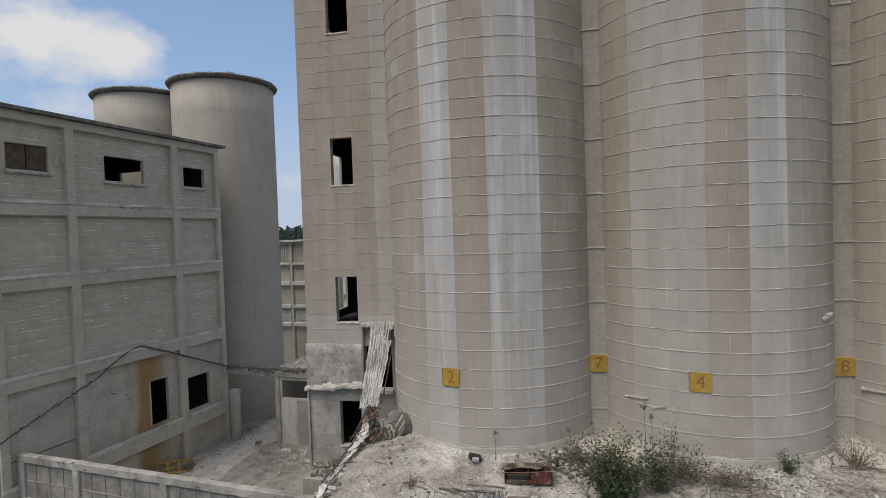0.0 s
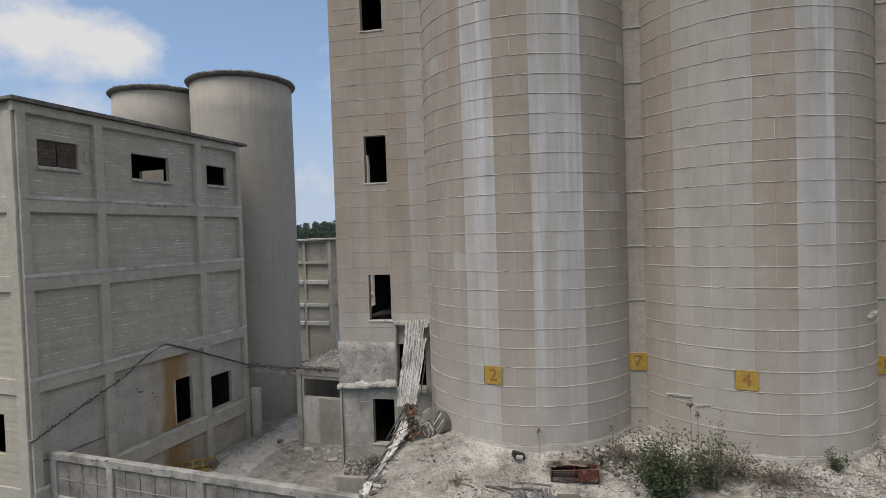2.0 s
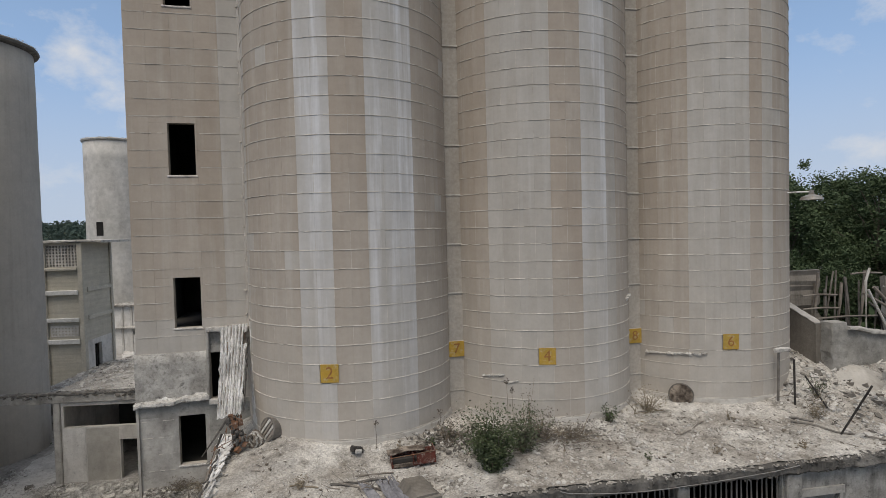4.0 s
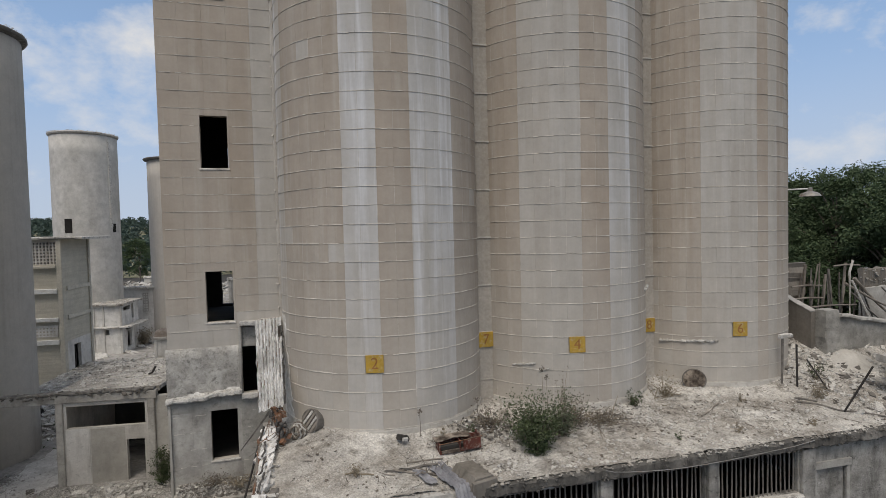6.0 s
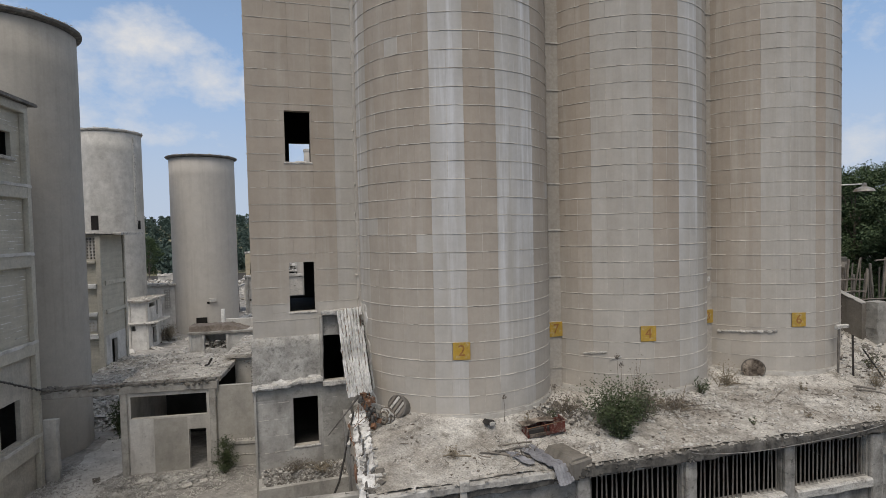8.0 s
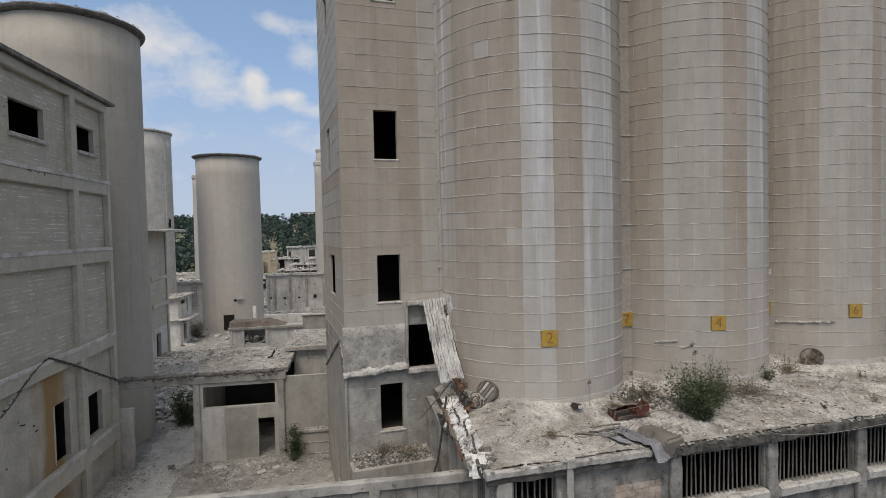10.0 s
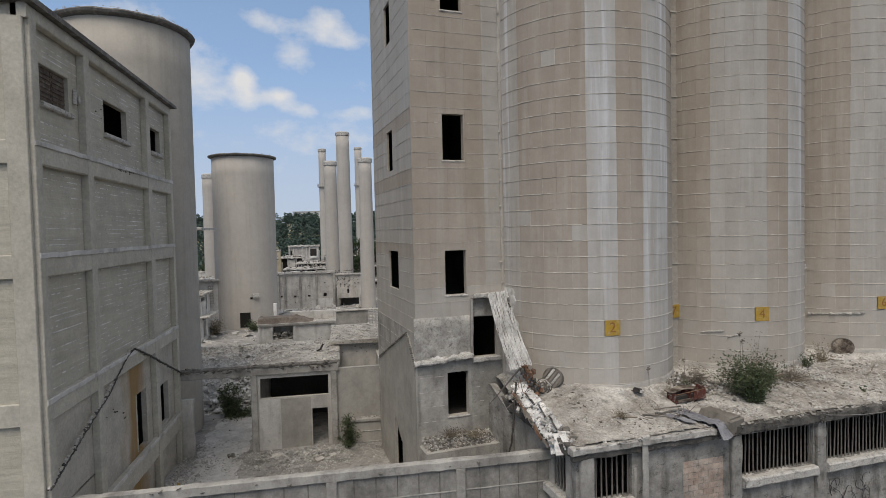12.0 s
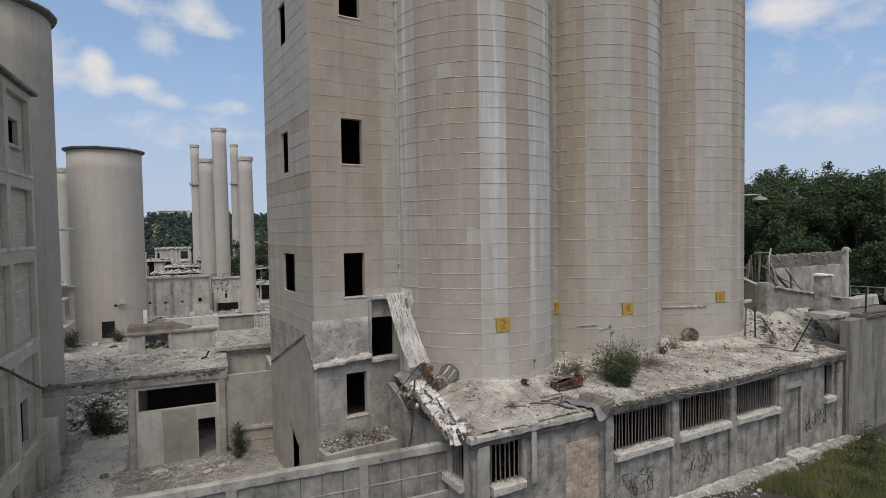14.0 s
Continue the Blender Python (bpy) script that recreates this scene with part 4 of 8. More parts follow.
M_EDGE = stone("slab_edge", (0.145, 0.137, 0.125), (0.085, 0.08, 0.073), (0.04, 0.037, 0.034), streak=0.8, scale=0.9, bump=1.0, mott=0.4)
terrace = terrace_block()


# ---- boundary wall ----
def boundary_wall():
    f = thing("boundary_wall", pose(-30.0, 18.65, 0), "grey concrete boundary wall with posts, panels and a coping", "wall")
    posts = (0.35, 4.15, 9.6, 14.8, 18.95)
    part("panel_wall", boxes((0.05, 19.3, -0.06, 0.06, 0, 4.72)), M_PANEL, f, "thin patterned precast panels")
    part("coping", worn(bmesh.new(), 0.0, 19.35, -0.17, 0.17, 4.72, 5.12, step=0.3, amp=0.03), M_CONC, f, "weathered pale coping")
    part("rail", worn(bmesh.new(), 0.0, 19.3, -0.14, 0.14, 2.6, 2.95, step=0.4, amp=0.02), M_CONC, f)
    rw_ = random.Random(23)
    bm = bmesh.new()
    for i in range(46):
        x, top = rw_.uniform(0.1, 19.2), rw_.random() < 0.5
        chunk(bm, (x, -0.17 + (0.3 * rw_.random() if top else 0.0), 5.11 if top else rw_.uniform(4.75, 5.08)), rw_.choice((0.04, 0.06, 0.1, 0.2)), rw_, 0.25)
    part("chipped_edge", bm, M_DARKRUB, f, "dark chips and cracks in the coping", kind="stuff")
    for x in posts:
        part("post", worn(bmesh.new(), x - 0.2, x + 0.2, -0.2, 0.2, 0.0, 4.74, amp=0.015), M_CONC, f)
    for a, b in zip(posts, posts[1:]):
        n = max(3, round((b - a) / 0.85))
        for i in range(1, n):
            x = a + (b - a) * i / n
            part("batten", worn(bmesh.new(), x - 0.022, x + 0.022, -0.075, -0.055, 2.95, 4.71, amp=0.008, chamfer=0.005), M_DARKRUB, f)
        part("cross_rib", worn(bmesh.new(), a + 0.2, b - 0.2, -0.083, -0.055, 3.78, 3.83, amp=0.01, chamfer=0.006), M_CONC, f)
    return f


M_PANEL = stone("precast_panel", (0.22, 0.21, 0.192), (0.30, 0.288, 0.264), (0.09, 0.086, 0.08), streak=0.6, scale=0.8, bump=0.5, mott=0.3, runs=(1.3, 1.3, 0.5))
boundary_wall()


# ---- annex across the yard ----
def annex():
    a = thing("annex", pose(-25.6, 33.65, 0), "low roofless-looking annex with a long dark opening and rubble-strewn roof", "building")
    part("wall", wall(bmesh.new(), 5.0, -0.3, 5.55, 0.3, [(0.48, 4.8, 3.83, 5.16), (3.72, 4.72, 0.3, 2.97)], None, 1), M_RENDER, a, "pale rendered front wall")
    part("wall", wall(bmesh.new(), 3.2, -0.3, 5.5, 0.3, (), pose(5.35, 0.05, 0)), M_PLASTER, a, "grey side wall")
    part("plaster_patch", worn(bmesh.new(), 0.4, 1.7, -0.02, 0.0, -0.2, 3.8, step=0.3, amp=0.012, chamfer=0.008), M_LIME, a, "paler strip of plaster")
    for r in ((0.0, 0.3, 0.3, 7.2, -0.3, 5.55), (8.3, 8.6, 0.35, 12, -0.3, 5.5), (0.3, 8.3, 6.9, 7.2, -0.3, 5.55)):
        # back wall coloured dark so the long opening reads as shaded
        part("wall", boxes(r), M_INSHADE if r[1] - r[0] > 1 else M_RENDER, a)
    for x in (-0.08, 4.98):
        part("post", worn(bmesh.new(), x, x + 0.4, -0.14, 0.3, -0.2, 5.55, amp=0.015), M_CONC, a)
    part("beam", worn(bmesh.new(), -4.35, 5.5, -0.16, 0.22, 5.4, 5.9, step=0.3, amp=0.05), M_CONC, a, "cracked ring beam reaching to the factory wall")
    part("torn_felt", worn(bmesh.new(), -4.35, 5.4, -0.2, 0.3, 5.88, 6.02, step=0.2, amp=0.07, seed=4), M_BITUMEN, a)
    part("roof", worn(bmesh.new(), -0.1, 5.6, 0.25, 7.4, 5.72, 6.04, step=0.3, amp=0.05), M_DUST, a, "flat roof covered in pale rubble")
    part("plaster_patch", worn(bmesh.new(), 1.75, 3.66, -0.014, 0.0, -0.2, 3.74, step=0.3, amp=0.008, chamfer=0.006), M_PLASTER, a, "darker greenish-grey plaster beside the doorway")
    part("low_wall", worn(bmesh.new(), 6.1, 8.5, -0.36, 0.05, -0.3, 1.9, step=0.3, amp=0.03), M_PLASTER, a, "low blockwork wall under the ledge")
    part("ledge", worn(bmesh.new(), 5.95, 8.6, -0.45, 0.05, 1.9, 2.13, amp=0.04), M_CONC, a)
    for z in (0.55, 1.25):
        part("mortar_line", worn(bmesh.new(), 6.1, 8.5, -0.395, -0.36, z, z + 0.05, step=0.2, amp=0.01, chamfer=0.01), M_CHALK, a)
    part("upper_block", wall(bmesh.new(), 4.2, -0.3, 6.15, 0.3, (), pose(5.5, 5.1, 0)), M_RENDER, a)
    part("upper_roof", worn(bmesh.new(), 4.9, 9.6, 4.7, 12.0, 6.12, 6.42, step=0.3, amp=0.06, seed=2), M_DUST, a)
    rng = random.Random(8)
    bm = bmesh.new()
    for i in range(1500):
        x, y = rng.uniform(0, 5.5), rng.uniform(0.2, 7.2)
        chunk(bm, (x, y, 6.05), rng.choice((0.03, 0.04, 0.05, 0.07, 0.1, 0.14 if i % 3 else 0.3)), rng, 0.4)
    for i in range(800):
        x, y = rng.uniform(5.0, 9.5), rng.uniform(4.8, 11.8)
        chunk(bm, (x, y, 6.44), rng.choice((0.04, 0.06, 0.1, 0.16, 0.3 if i % 5 == 0 else 0.08)), rng, 0.4)
    dark = bmesh.new()
    for i in range(260):
        x = rng.uniform(-4.3, 5.4)
        chunk(dark, (x, -0.18 + rng.uniform(-0.06, 0.3), rng.uniform(5.72, 6.08)), rng.choice((0.1, 0.16, 0.3)), rng, 0.35)
    for i in range(160):
        chunk(dark, (rng.uniform(0, 9), rng.uniform(0.3, 7), 6.07 if i % 2 else 6.46), rng.choice((0.05, 0.08, 0.14)), rng, 0.4)
    for i in range(140):
        chunk(dark if i % 2 else bm, (rng.uniform(6.0, 8.5), rng.uniform(-0.42, 0.02), 2.14), rng.choice((0.04, 0.06, 0.1)), rng, 0.6)
    part("felt_scrap", dark, M_DARKRUB, a, "dark torn felt along the beam", kind="stuff")
    part("roof_rubble", bm, M_RUBBLE, a, kind="stuff")
    bm = bmesh.new()
    tube(bm, [(4.0, 3.2, 6.1), (4.25, 3.0, 6.2), (4.45, 3.1, 6.6)], 0.07, 6)
    part("bent_pipe", bm, M_BLACK, a, "bent black pipe end")
    return a


annex()
stub = thing("wall_stub", pose(-30.0, 33.9, 0), "broken stub of rendered wall at the factory's corner", "wall")
part("body", worn(bmesh.new(), 0.0, 0.75, -0.15, 0.2, -0.2, 4.1, amp=0.06, step=0.2), M_RENDER, stub)


# ---- plants ----
def leaf(bm, p, s, rng):
    a = Vector((rng.gauss(0, 1), rng.gauss(0, 1), rng.gauss(0, 0.7))).normalized() * s
    b = a.cross(Vector((rng.gauss(0, 1), rng.gauss(0, 1), rng.gauss(0, 1)))).normalized() * s * 0.42
    v = [bm.verts.new(q) for q in (p - a, p + b, p + a * 0.9, p - b)]
    bm.faces.new(v)


def bush(name, m, width, height, count, size, label, mat, seed, stems=14, category="bush", dry=0):
    """A shrub of leaning stems, each with its own spray of small leaves."""
    rng = random.Random(seed)
    b = thing(name, m, label, category)
    bs, bl = bmesh.new(), bmesh.new()
    tips = []
    for i in range(stems):
        a, r = rng.uniform(0, 6.283), rng.uniform(0.1, 1.0) * width / 2
        h = height * rng.uniform(0.38, 1.0) * (1.05 - 0.35 * r / (width / 2))
        end = Vector((math.cos(a) * r, math.sin(a) * r, h))
        mid = end * 0.5 + Vector((rng.gauss(0, 0.05), rng.gauss(0, 0.05), h * 0.1))
        tube(bs, [(math.cos(a) * 0.06, math.sin(a) * 0.06, -0.1), mid, end], 0.012 if dry else 0.02, 5, end_radius=0.004)
        tips += [(mid, 0.7), (end, 1.0), (end * 0.75 + mid * 0.25, 0.9), (mid * 0.8, 0.6), (mid * 0.4, 0.75)]
    part("stem", bs, M_DRY if dry else M_BARK, b)
    for i in range(count):
        c, k = rng.choice(tips)
        s = 0.095 * width * k
        p = c + Vector((rng.gauss(0, s), rng.gauss(0, s), rng.gauss(0, s * 0.8)))
        if p.z > 0.02:
            leaf(bl, p, size * rng.uniform(0.6, 1.3), rng)
    part("leaves", bl, mat, b)
    return b


def tree(m, height, spread, seed, label):
    rng = random.Random(seed)
    t = thing("tree", m, label, "tree", "trees beyond the silos")
    bt, bl = bmesh.new(), bmesh.new()
    tube(bt, [(0, 0, -0.5), (0.15, 0.1, height * 0.25), (rng.gauss(0, 0.3), rng.gauss(0, 0.3), height * 0.6), (0, 0, height * 0.9)], 0.42, 8, end_radius=0.06)
    clumps = []
    for i in range(26):
        a, f = rng.uniform(0, 6.283), rng.uniform(0.12, 1.0)
        z = height * (0.15 + 0.8 * f)
        r = spread * rng.uniform(0.35, 1.0) * math.sin(math.pi * min(0.97, 0.18 + 0.75 * f)) ** 0.8
        end = Vector((math.cos(a) * r, math.sin(a) * r, z + rng.uniform(0, 1.2)))
        base = Vector((0, 0, z * 0.72))
        tube(bt, [base, base.lerp(end, 0.5) + Vector((0, 0, 0.4)), end], 0.14, 5, end_radius=0.03)
        for k in range(5):
            clumps.append((end + Vector((rng.gauss(0, 1.1), rng.gauss(0, 1.1), rng.gauss(0, 0.9))), rng.uniform(0.5, 1.15)))
    for i in range(20000):
        c, s = rng.choice(clumps)
        leaf(bl, c + Vector((rng.gauss(0, 1), rng.gauss(0, 1), rng.gauss(0, 0.8))).normalized() * s * 1.5 * rng.random() ** 0.6, rng.uniform(0.13, 0.28), rng)
    part("trunk", bt, M_BARK, t)
    part("crown", bl, M_TREE, t)
    return t


rng = random.Random(21)
models = []
for i in range(4):
    x, y = ((62, 44), (70, 62), (52, 52), (74, 36))[i]
    models.append(tree(pose(x, y, ground_z(x, y), 0, 0, i * 70), (20, 22.5, 19, 21)[i], (6.5, 7.0, 6.0, 7.2)[i], 30 + i, "tall dense dark-green tree in the wood beyond the silos"))
spots = [(46, 66), (57, 72), (66, 80), (80, 70), (84, 52), (60, 56), (88, 34), (95, 46), (78, 24), (92, 20), (68, 28), (76, 84), (104, 60), (106, 32), (44, 80), (54, 88), (98, 8), (84, 8), (112, 14), (38, 92), (108, 76), (90, 90), (45, 56), (50, 44), (55, 36), (62, 20), (66, 12), (41, 70), (36, 62), (33, 74), (40, 58), (47, 60), (30, 84)] + [(53, 60), (58, 64), (63, 50), (67, 38), (64, 58), (56, 50), (49, 72), (71, 46), (76, 56), (80, 48), (73, 66)]
for i, (x, y) in enumerate(spots):
    k = (14.6 + 0.072 * math.hypot(x + 15, y + 3) * rng.uniform(0.82, 1.05)) / (20, 22.5, 19, 21)[i % 4] if i < 22 or i > 32 else 0.72
    copy_thing(models[i % 4], pose(x, y, ground_z(x, y) - (0.2 if i < 22 or i > 32 else 2.5), 0, 0, rng.uniform(0, 360)) @ Matrix.Diagonal((k, k, k, 1)))
for i, (x, y, k) in enumerate(((-52, 140, 0.38), (-20, 150, 0.42), (-9, 133, 0.72), (-2, 140, 0.7), (-70, 170, 0.7), (-66, 120, 0.40), (-58, 112, 0.5), (-15, 142, 0.6))):
    copy_thing(models[i % 4], pose(x, y, ground_z(x, y) - 0.2, 0, 0, i * 77) @ Matrix.Diagonal((k, k, k, 1)))

bm = bmesh.new()
for i in range(9000):
    x, y = rng.uniform(42, 108), rng.uniform(5, 92)
    if x + 0.55 * y > 66:
        leaf(bm, Vector((x, y, ground_z(x, y) + 7.5 * rng.random() ** 1.3)), rng.uniform(0.35, 0.75), rng)
tagged(part("undergrowth", bm, M_TREE), "dark undergrowth filling the wood beyond the silos", "undergrowth", kind="stuff")
bm = bmesh.new()
for i in range(2300):
    x, y = rng.uniform(-330, 260), rng.uniform(205, 560)
    r, h = rng.uniform(2.2, 4.4), rng.uniform(5, 10)
    z = ground_z(x, y)
    for k in range(84):
        a, f = rng.uniform(0, 6.283), rng.uniform(0, 1)
        q = r * math.sqrt(rng.random()) * math.sin(math.pi * (0.2 + 0.75 * f)) ** 0.7
        leaf(bm, Vector((x + math.cos(a) * q, y + math.sin(a) * q, z + h * (0.1 + 0.9 * f))), rng.uniform(0.7, 1.5), rng)
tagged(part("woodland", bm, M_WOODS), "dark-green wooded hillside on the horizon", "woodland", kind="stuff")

for x, y, w, h in ((-62, 540, 26, 5), (-30, 552, 18, 5), (40, 545, 22, 6)):
    hb = thing("distant_house", pose(x, y, ground_z(x, y)), "white house far off on the wooded hill", "house", "houses on the hill")
    part("wall", wall(bmesh.new(), w, -1, h + 5, 8, [(2 + 4 * i, 4 + 4 * i, h + 1.5, h + 3.6) for i in range(int(w / 4) - 1)]), M_WHITE, hb)
    part("roof", boxes((-0.5, w + 0.5, -0.5, 8.5, h + 5, h + 5.4)), M_CHALK, hb)


# ---- ruins across the yard ----
def pierced_screen(parent, x0, x1, z0, z1, step=0.32, bar=0.15, depth=0.2):
    """A screen of small square holes: a frame with upright and level ribs."""
    n, k = max(1, round((x1 - x0) / step)), max(1, round((z1 - z0) / step))
    ps = part("pierced_screen", boxes((x0, x1, 0.002, depth - 0.002, z0, z0 + bar / 2)), M_RENDER, parent, "pierced block screen")
    part("top_rail", boxes((x0, x1, 0.002, depth - 0.002, z1 - bar / 2, z1)), M_RENDER, ps)
    up = mesh_from("rib", boxes((-bar / 2, bar / 2, 0, depth, z0, z1)), M_RENDER)
    level = mesh_from("rib", boxes((x0, x1, 0.004, depth - 0.004, -bar / 2, bar / 2)), M_RENDER)
    for i in range(n + 1):
        part("rib", up, M_RENDER, ps, m=pose(x0 + (x1 - x0) * i / n, 0, 0))
    for j in range(1, k):
        part("rib", level, M_RENDER, ps, m=pose(0, 0, z0 + (z1 - z0) * j / k))


def screen_tower():
    """Three storeys of two bays: pierced screens above and below, board-marked panels between, and a white-rendered foot on the flank."""
    t = thing("screen_building", pose(-42.25, 54.7, 0), "tall narrow grey building with pierced screens and broken roof", "building")
    bays = ((0.45, 3.45), (3.8, 6.75))
    part("wall", wall(bmesh.new(), 7.2, -0.4, 15.05, 0.3, [(a, b, 12.7, 14.83) for a, b in bays]), M_WALL, t)
    part("wall", wall(bmesh.new(), 4.9, 5.4, 15.05, 0.3, (), pose(7.2, 0.3, 0, 0, 0, 90)), M_WALL, t)
    part("wall", wall(bmesh.new(), 4.9, -0.4, 5.4, 0.3, [(1.2, 2.5, 1.9, 4.85)], pose(7.2, 0.3, 0, 0, 0, 90)), M_LIME, t, "white-rendered foot of the flank")
    part("wall", boxes((0, 0.3, 0.3, 5.2, -0.4, 15.05)), M_WALL, t)
    part("wall", boxes((0.3, 6.9, 4.9, 5.2, -0.4, 15.05)), M_WALL, t)
    # unseen dark backing, added so the screens read as shaded inside
    part("inner_wall", boxes((0.32, 6.88, 2.4, 2.5, -0.4, 15.0)), M_INSHADE, t)
    for x0, x1 in bays:
        pierced_screen(t, x0, x1, 12.7, 14.83, 0.3, 0.13)
        part("blind_screen", wall(bmesh.new(), 2.6, 5.95, 7.0, 0.05, [(0.1 + 0.3 * i, 0.27 + 0.3 * i, 6.05 + 0.3 * k, 6.2 + 0.3 * k) for i in range(8) for k in range(3)], pose(x0 + 0.2, -0.055, 0)), M_LIME, t, "shallow limewashed block screen")
    for x in (-0.05, 3.45, 6.75):
        part("column", worn(bmesh.new(), x, x + (0.35 if x < 6 else 0.47), -0.2, 0, -0.4, 15.05, amp=0.015, step=0.8), M_FRAME, t)
    for z0, z1 in ((12.35, 12.62), (10.0, 10.44), (7.36, 7.74), (5.22, 5.66)):
        for x0, x1 in bays:
            part("band", worn(bmesh.new(), x0, x1, -0.32, 0, z0, z1, amp=0.025, step=0.5), M_WHITE if z0 < 12 else M_FRAME, t, "whitewashed band" if z0 < 12 else "")
    flank = pose(7.2, 0.3, 0, 0, 0, 90)
    for z in (10.2, 7.45):
        part("band", worn(bmesh.new(), 0.2, 4.6, -0.14, 0, z, z + 0.42, amp=0.02, step=0.5, m=flank), M_FRAME, t)
    part("column", worn(bmesh.new(), 4.55, 4.92, -0.16, 0, -0.4, 15.05, amp=0.015, step=0.8, m=flank), M_FRAME, t)
    part("roof", worn(bmesh.new(), -0.4, 9.2, -0.45, 5.6, 15.06, 15.28, amp=0.09, step=0.35), M_CHALK, t, "broken pale roof slab")
    return t


screen_tower()


def house(x, y, w, d, h, label, holes=(), side_holes=(), mat=None, roof=None, ledge=None, rz=0.0):
    b = thing("ruined_house", pose(x, y, 0, 0, 0, rz), label, "house", "ruined yard buildings")
    part("wall", wall(bmesh.new(), w, -1.2, h, 0.3, holes), mat or M_RENDER, b)
    part("wall", wall(bmesh.new(), d - 0.3, -1.2, h, 0.3, side_holes, pose(w, 0.3, 0, 0, 0, 90)), mat or M_RENDER, b)
    part("wall", boxes((0, 0.3, 0.3, d, -1.2, h), (0.3, w - 0.3, d - 0.3, d, -1.2, h)), mat or M_RENDER, b)
    part("roof", worn(bmesh.new(), -0.45, w + 0.5, -0.5, d + 0.4, h, h + 0.28, amp=0.1, step=0.4, seed=x), roof or M_DUST, b, "broken flat roof strewn with dust")
    if ledge:
        part("canopy", worn(bmesh.new(), -0.3, w + 0.9, -0.5, 0, ledge - 0.2, ledge, amp=0.05), M_CHALK, b)
        part("canopy", worn(bmesh.new(), w, w + 1.2, 0, d, ledge - 0.2, ledge, amp=0.08), M_CHALK, b)
    rr = random.Random(int(x * 7))
    bm = bmesh.new()
    for i in range(160):
        chunk(bm, (rr.uniform(0, w), rr.uniform(0, d), h + 0.32), rr.choice((0.12, 0.2, 0.35)), rr, 0.5)
    part("roof_rubble", bm, M_RUBBLE, b, kind="stuff")
    return b


yard_house = house(-45.5, 76.6, 6.8, 5.6, 6.1, "pale two-storey ruin with a broken canopy and dark openings", [(4.7, 5.2, 2.2, 2.9)], [(0.3, 2.4, 5.25, 5.8), (2.9, 3.6, 3.9, 5.9), (1.3, 2.7, 0.2, 2.4), (0.8, 2.8, 2.55, 3.0)], ledge=3.35, mat=M_LIME)
# unseen dark backing added behind the house openings
part("inner_wall", boxes((3.2, 3.4, 0.4, 5.2, -0.4, 6.0)), M_INSHADE, yard_house)
for x in (3.2, 4.4, 6.55):
    part("pilaster", worn(bmesh.new(), x, x + 0.28, -0.12, 0, -0.6, 6.05, amp=0.03, step=0.4), M_RENDER, yard_house)
lwall = thing("ledge_wall", pose(-43.4, 88.6, 0), "pale wall with a heavy coping and a pierced block strip", "wall")
part("wall", boxes((0, 4.9, 0, 0.3, -0.6, 7.15)), M_LIME, lwall)
part("coping", worn(bmesh.new(), -0.2, 5.2, -0.5, 0.5, 7.16, 7.5, amp=0.06, step=0.3), M_CHALK, lwall)
part("pierced_strip", wall(bmesh.new(), 0.8, 3.6, 6.5, 0.06, [(a, a + 0.22, 3.75 + 0.4 * k, 3.97 + 0.4 * k) for a in (0.12, 0.46) for k in range(7)], pose(3.1, -0.07, 0)), M_CONC, lwall)

def white_ruin():
    """A low limewashed shell: pilasters, a grey lintel band, rubble in its window, earth and a parapet on its roof."""
    b = thing("ruined_house", pose(-28.65, 58.75, 0), "low white ruin with an earth-covered roof and rubble-filled window", "house", "ruined yard buildings")
    rr = random.Random(15)
    part("wall", wall(bmesh.new(), 8.2, -0.4, 4.5, 0.3, [(1.5, 3.6, 2.9, 4.38)]), M_LIME, b)
    part("wall", boxes((0, 0.3, 0.3, 5, -0.4, 4.5)), M_LIME, b)
    part("wall", boxes((7.9, 8.2, 0.3, 5, -0.4, 4.5)), M_LIME, b)
    part("inner_wall", boxes((0.3, 7.9, 1.3, 1.5, -0.4, 4.4)), M_LIME, b)
    for x in (-0.05, 1.2, 3.65, 7.9):
        part("pilaster", worn(bmesh.new(), x, x + 0.27, -0.1, 0.0, -0.4, 4.42, amp=0.02), M_LIME, b)
    part("lintel_band", worn(bmesh.new(), -0.12, 8.35, -0.2, 0.1, 4.44, 4.72, step=0.25, amp=0.04), M_CONC, b, "grey cracked lintel band")
    part("roof", worn(bmesh.new(), -0.1, 8.3, 0.1, 5.2, 4.5, 4.74, step=0.3, amp=0.04), M_DUST, b)
    part("earth_fill", sheet_grid(bmesh.new(), -0.05, 6.2, -0.05, 2.2, 50, 16, lambda x, y: 4.66 + (0.62 * smooth01((6.2 - x) / 2.6) + 0.07 * noise.noise(Vector((x * 2.2, y * 2.2, 2)))) * smooth01((y + 0.05) / 0.35)), M_DIRT, b, "bank of brown earth")
    part("parapet", worn(bmesh.new(), 3.2, 8.4, 2.2, 2.5, 4.7, 5.62, step=0.3, amp=0.05), M_LIME, b, "pale rear parapet")
    bm, bd = bmesh.new(), bmesh.new()
    for i in range(90):
        chunk(bm if i % 3 else bd, (rr.uniform(1.55, 3.55), rr.uniform(0.1, 1.1), 2.9 + 0.75 * rr.random() ** 1.6), rr.choice((0.2, 0.35, 0.6)), rr, 0.3)
    part("window_rubble", bm, M_CHALK, b, "broken slabs heaped in the window", kind="stuff")
    part("window_debris", bd, M_DARKRUB, b, kind="stuff")


white_ruin()
post = thing("white_post", pose(-28.5, 73.5, 0), "white upright post behind the low white ruin", "post")
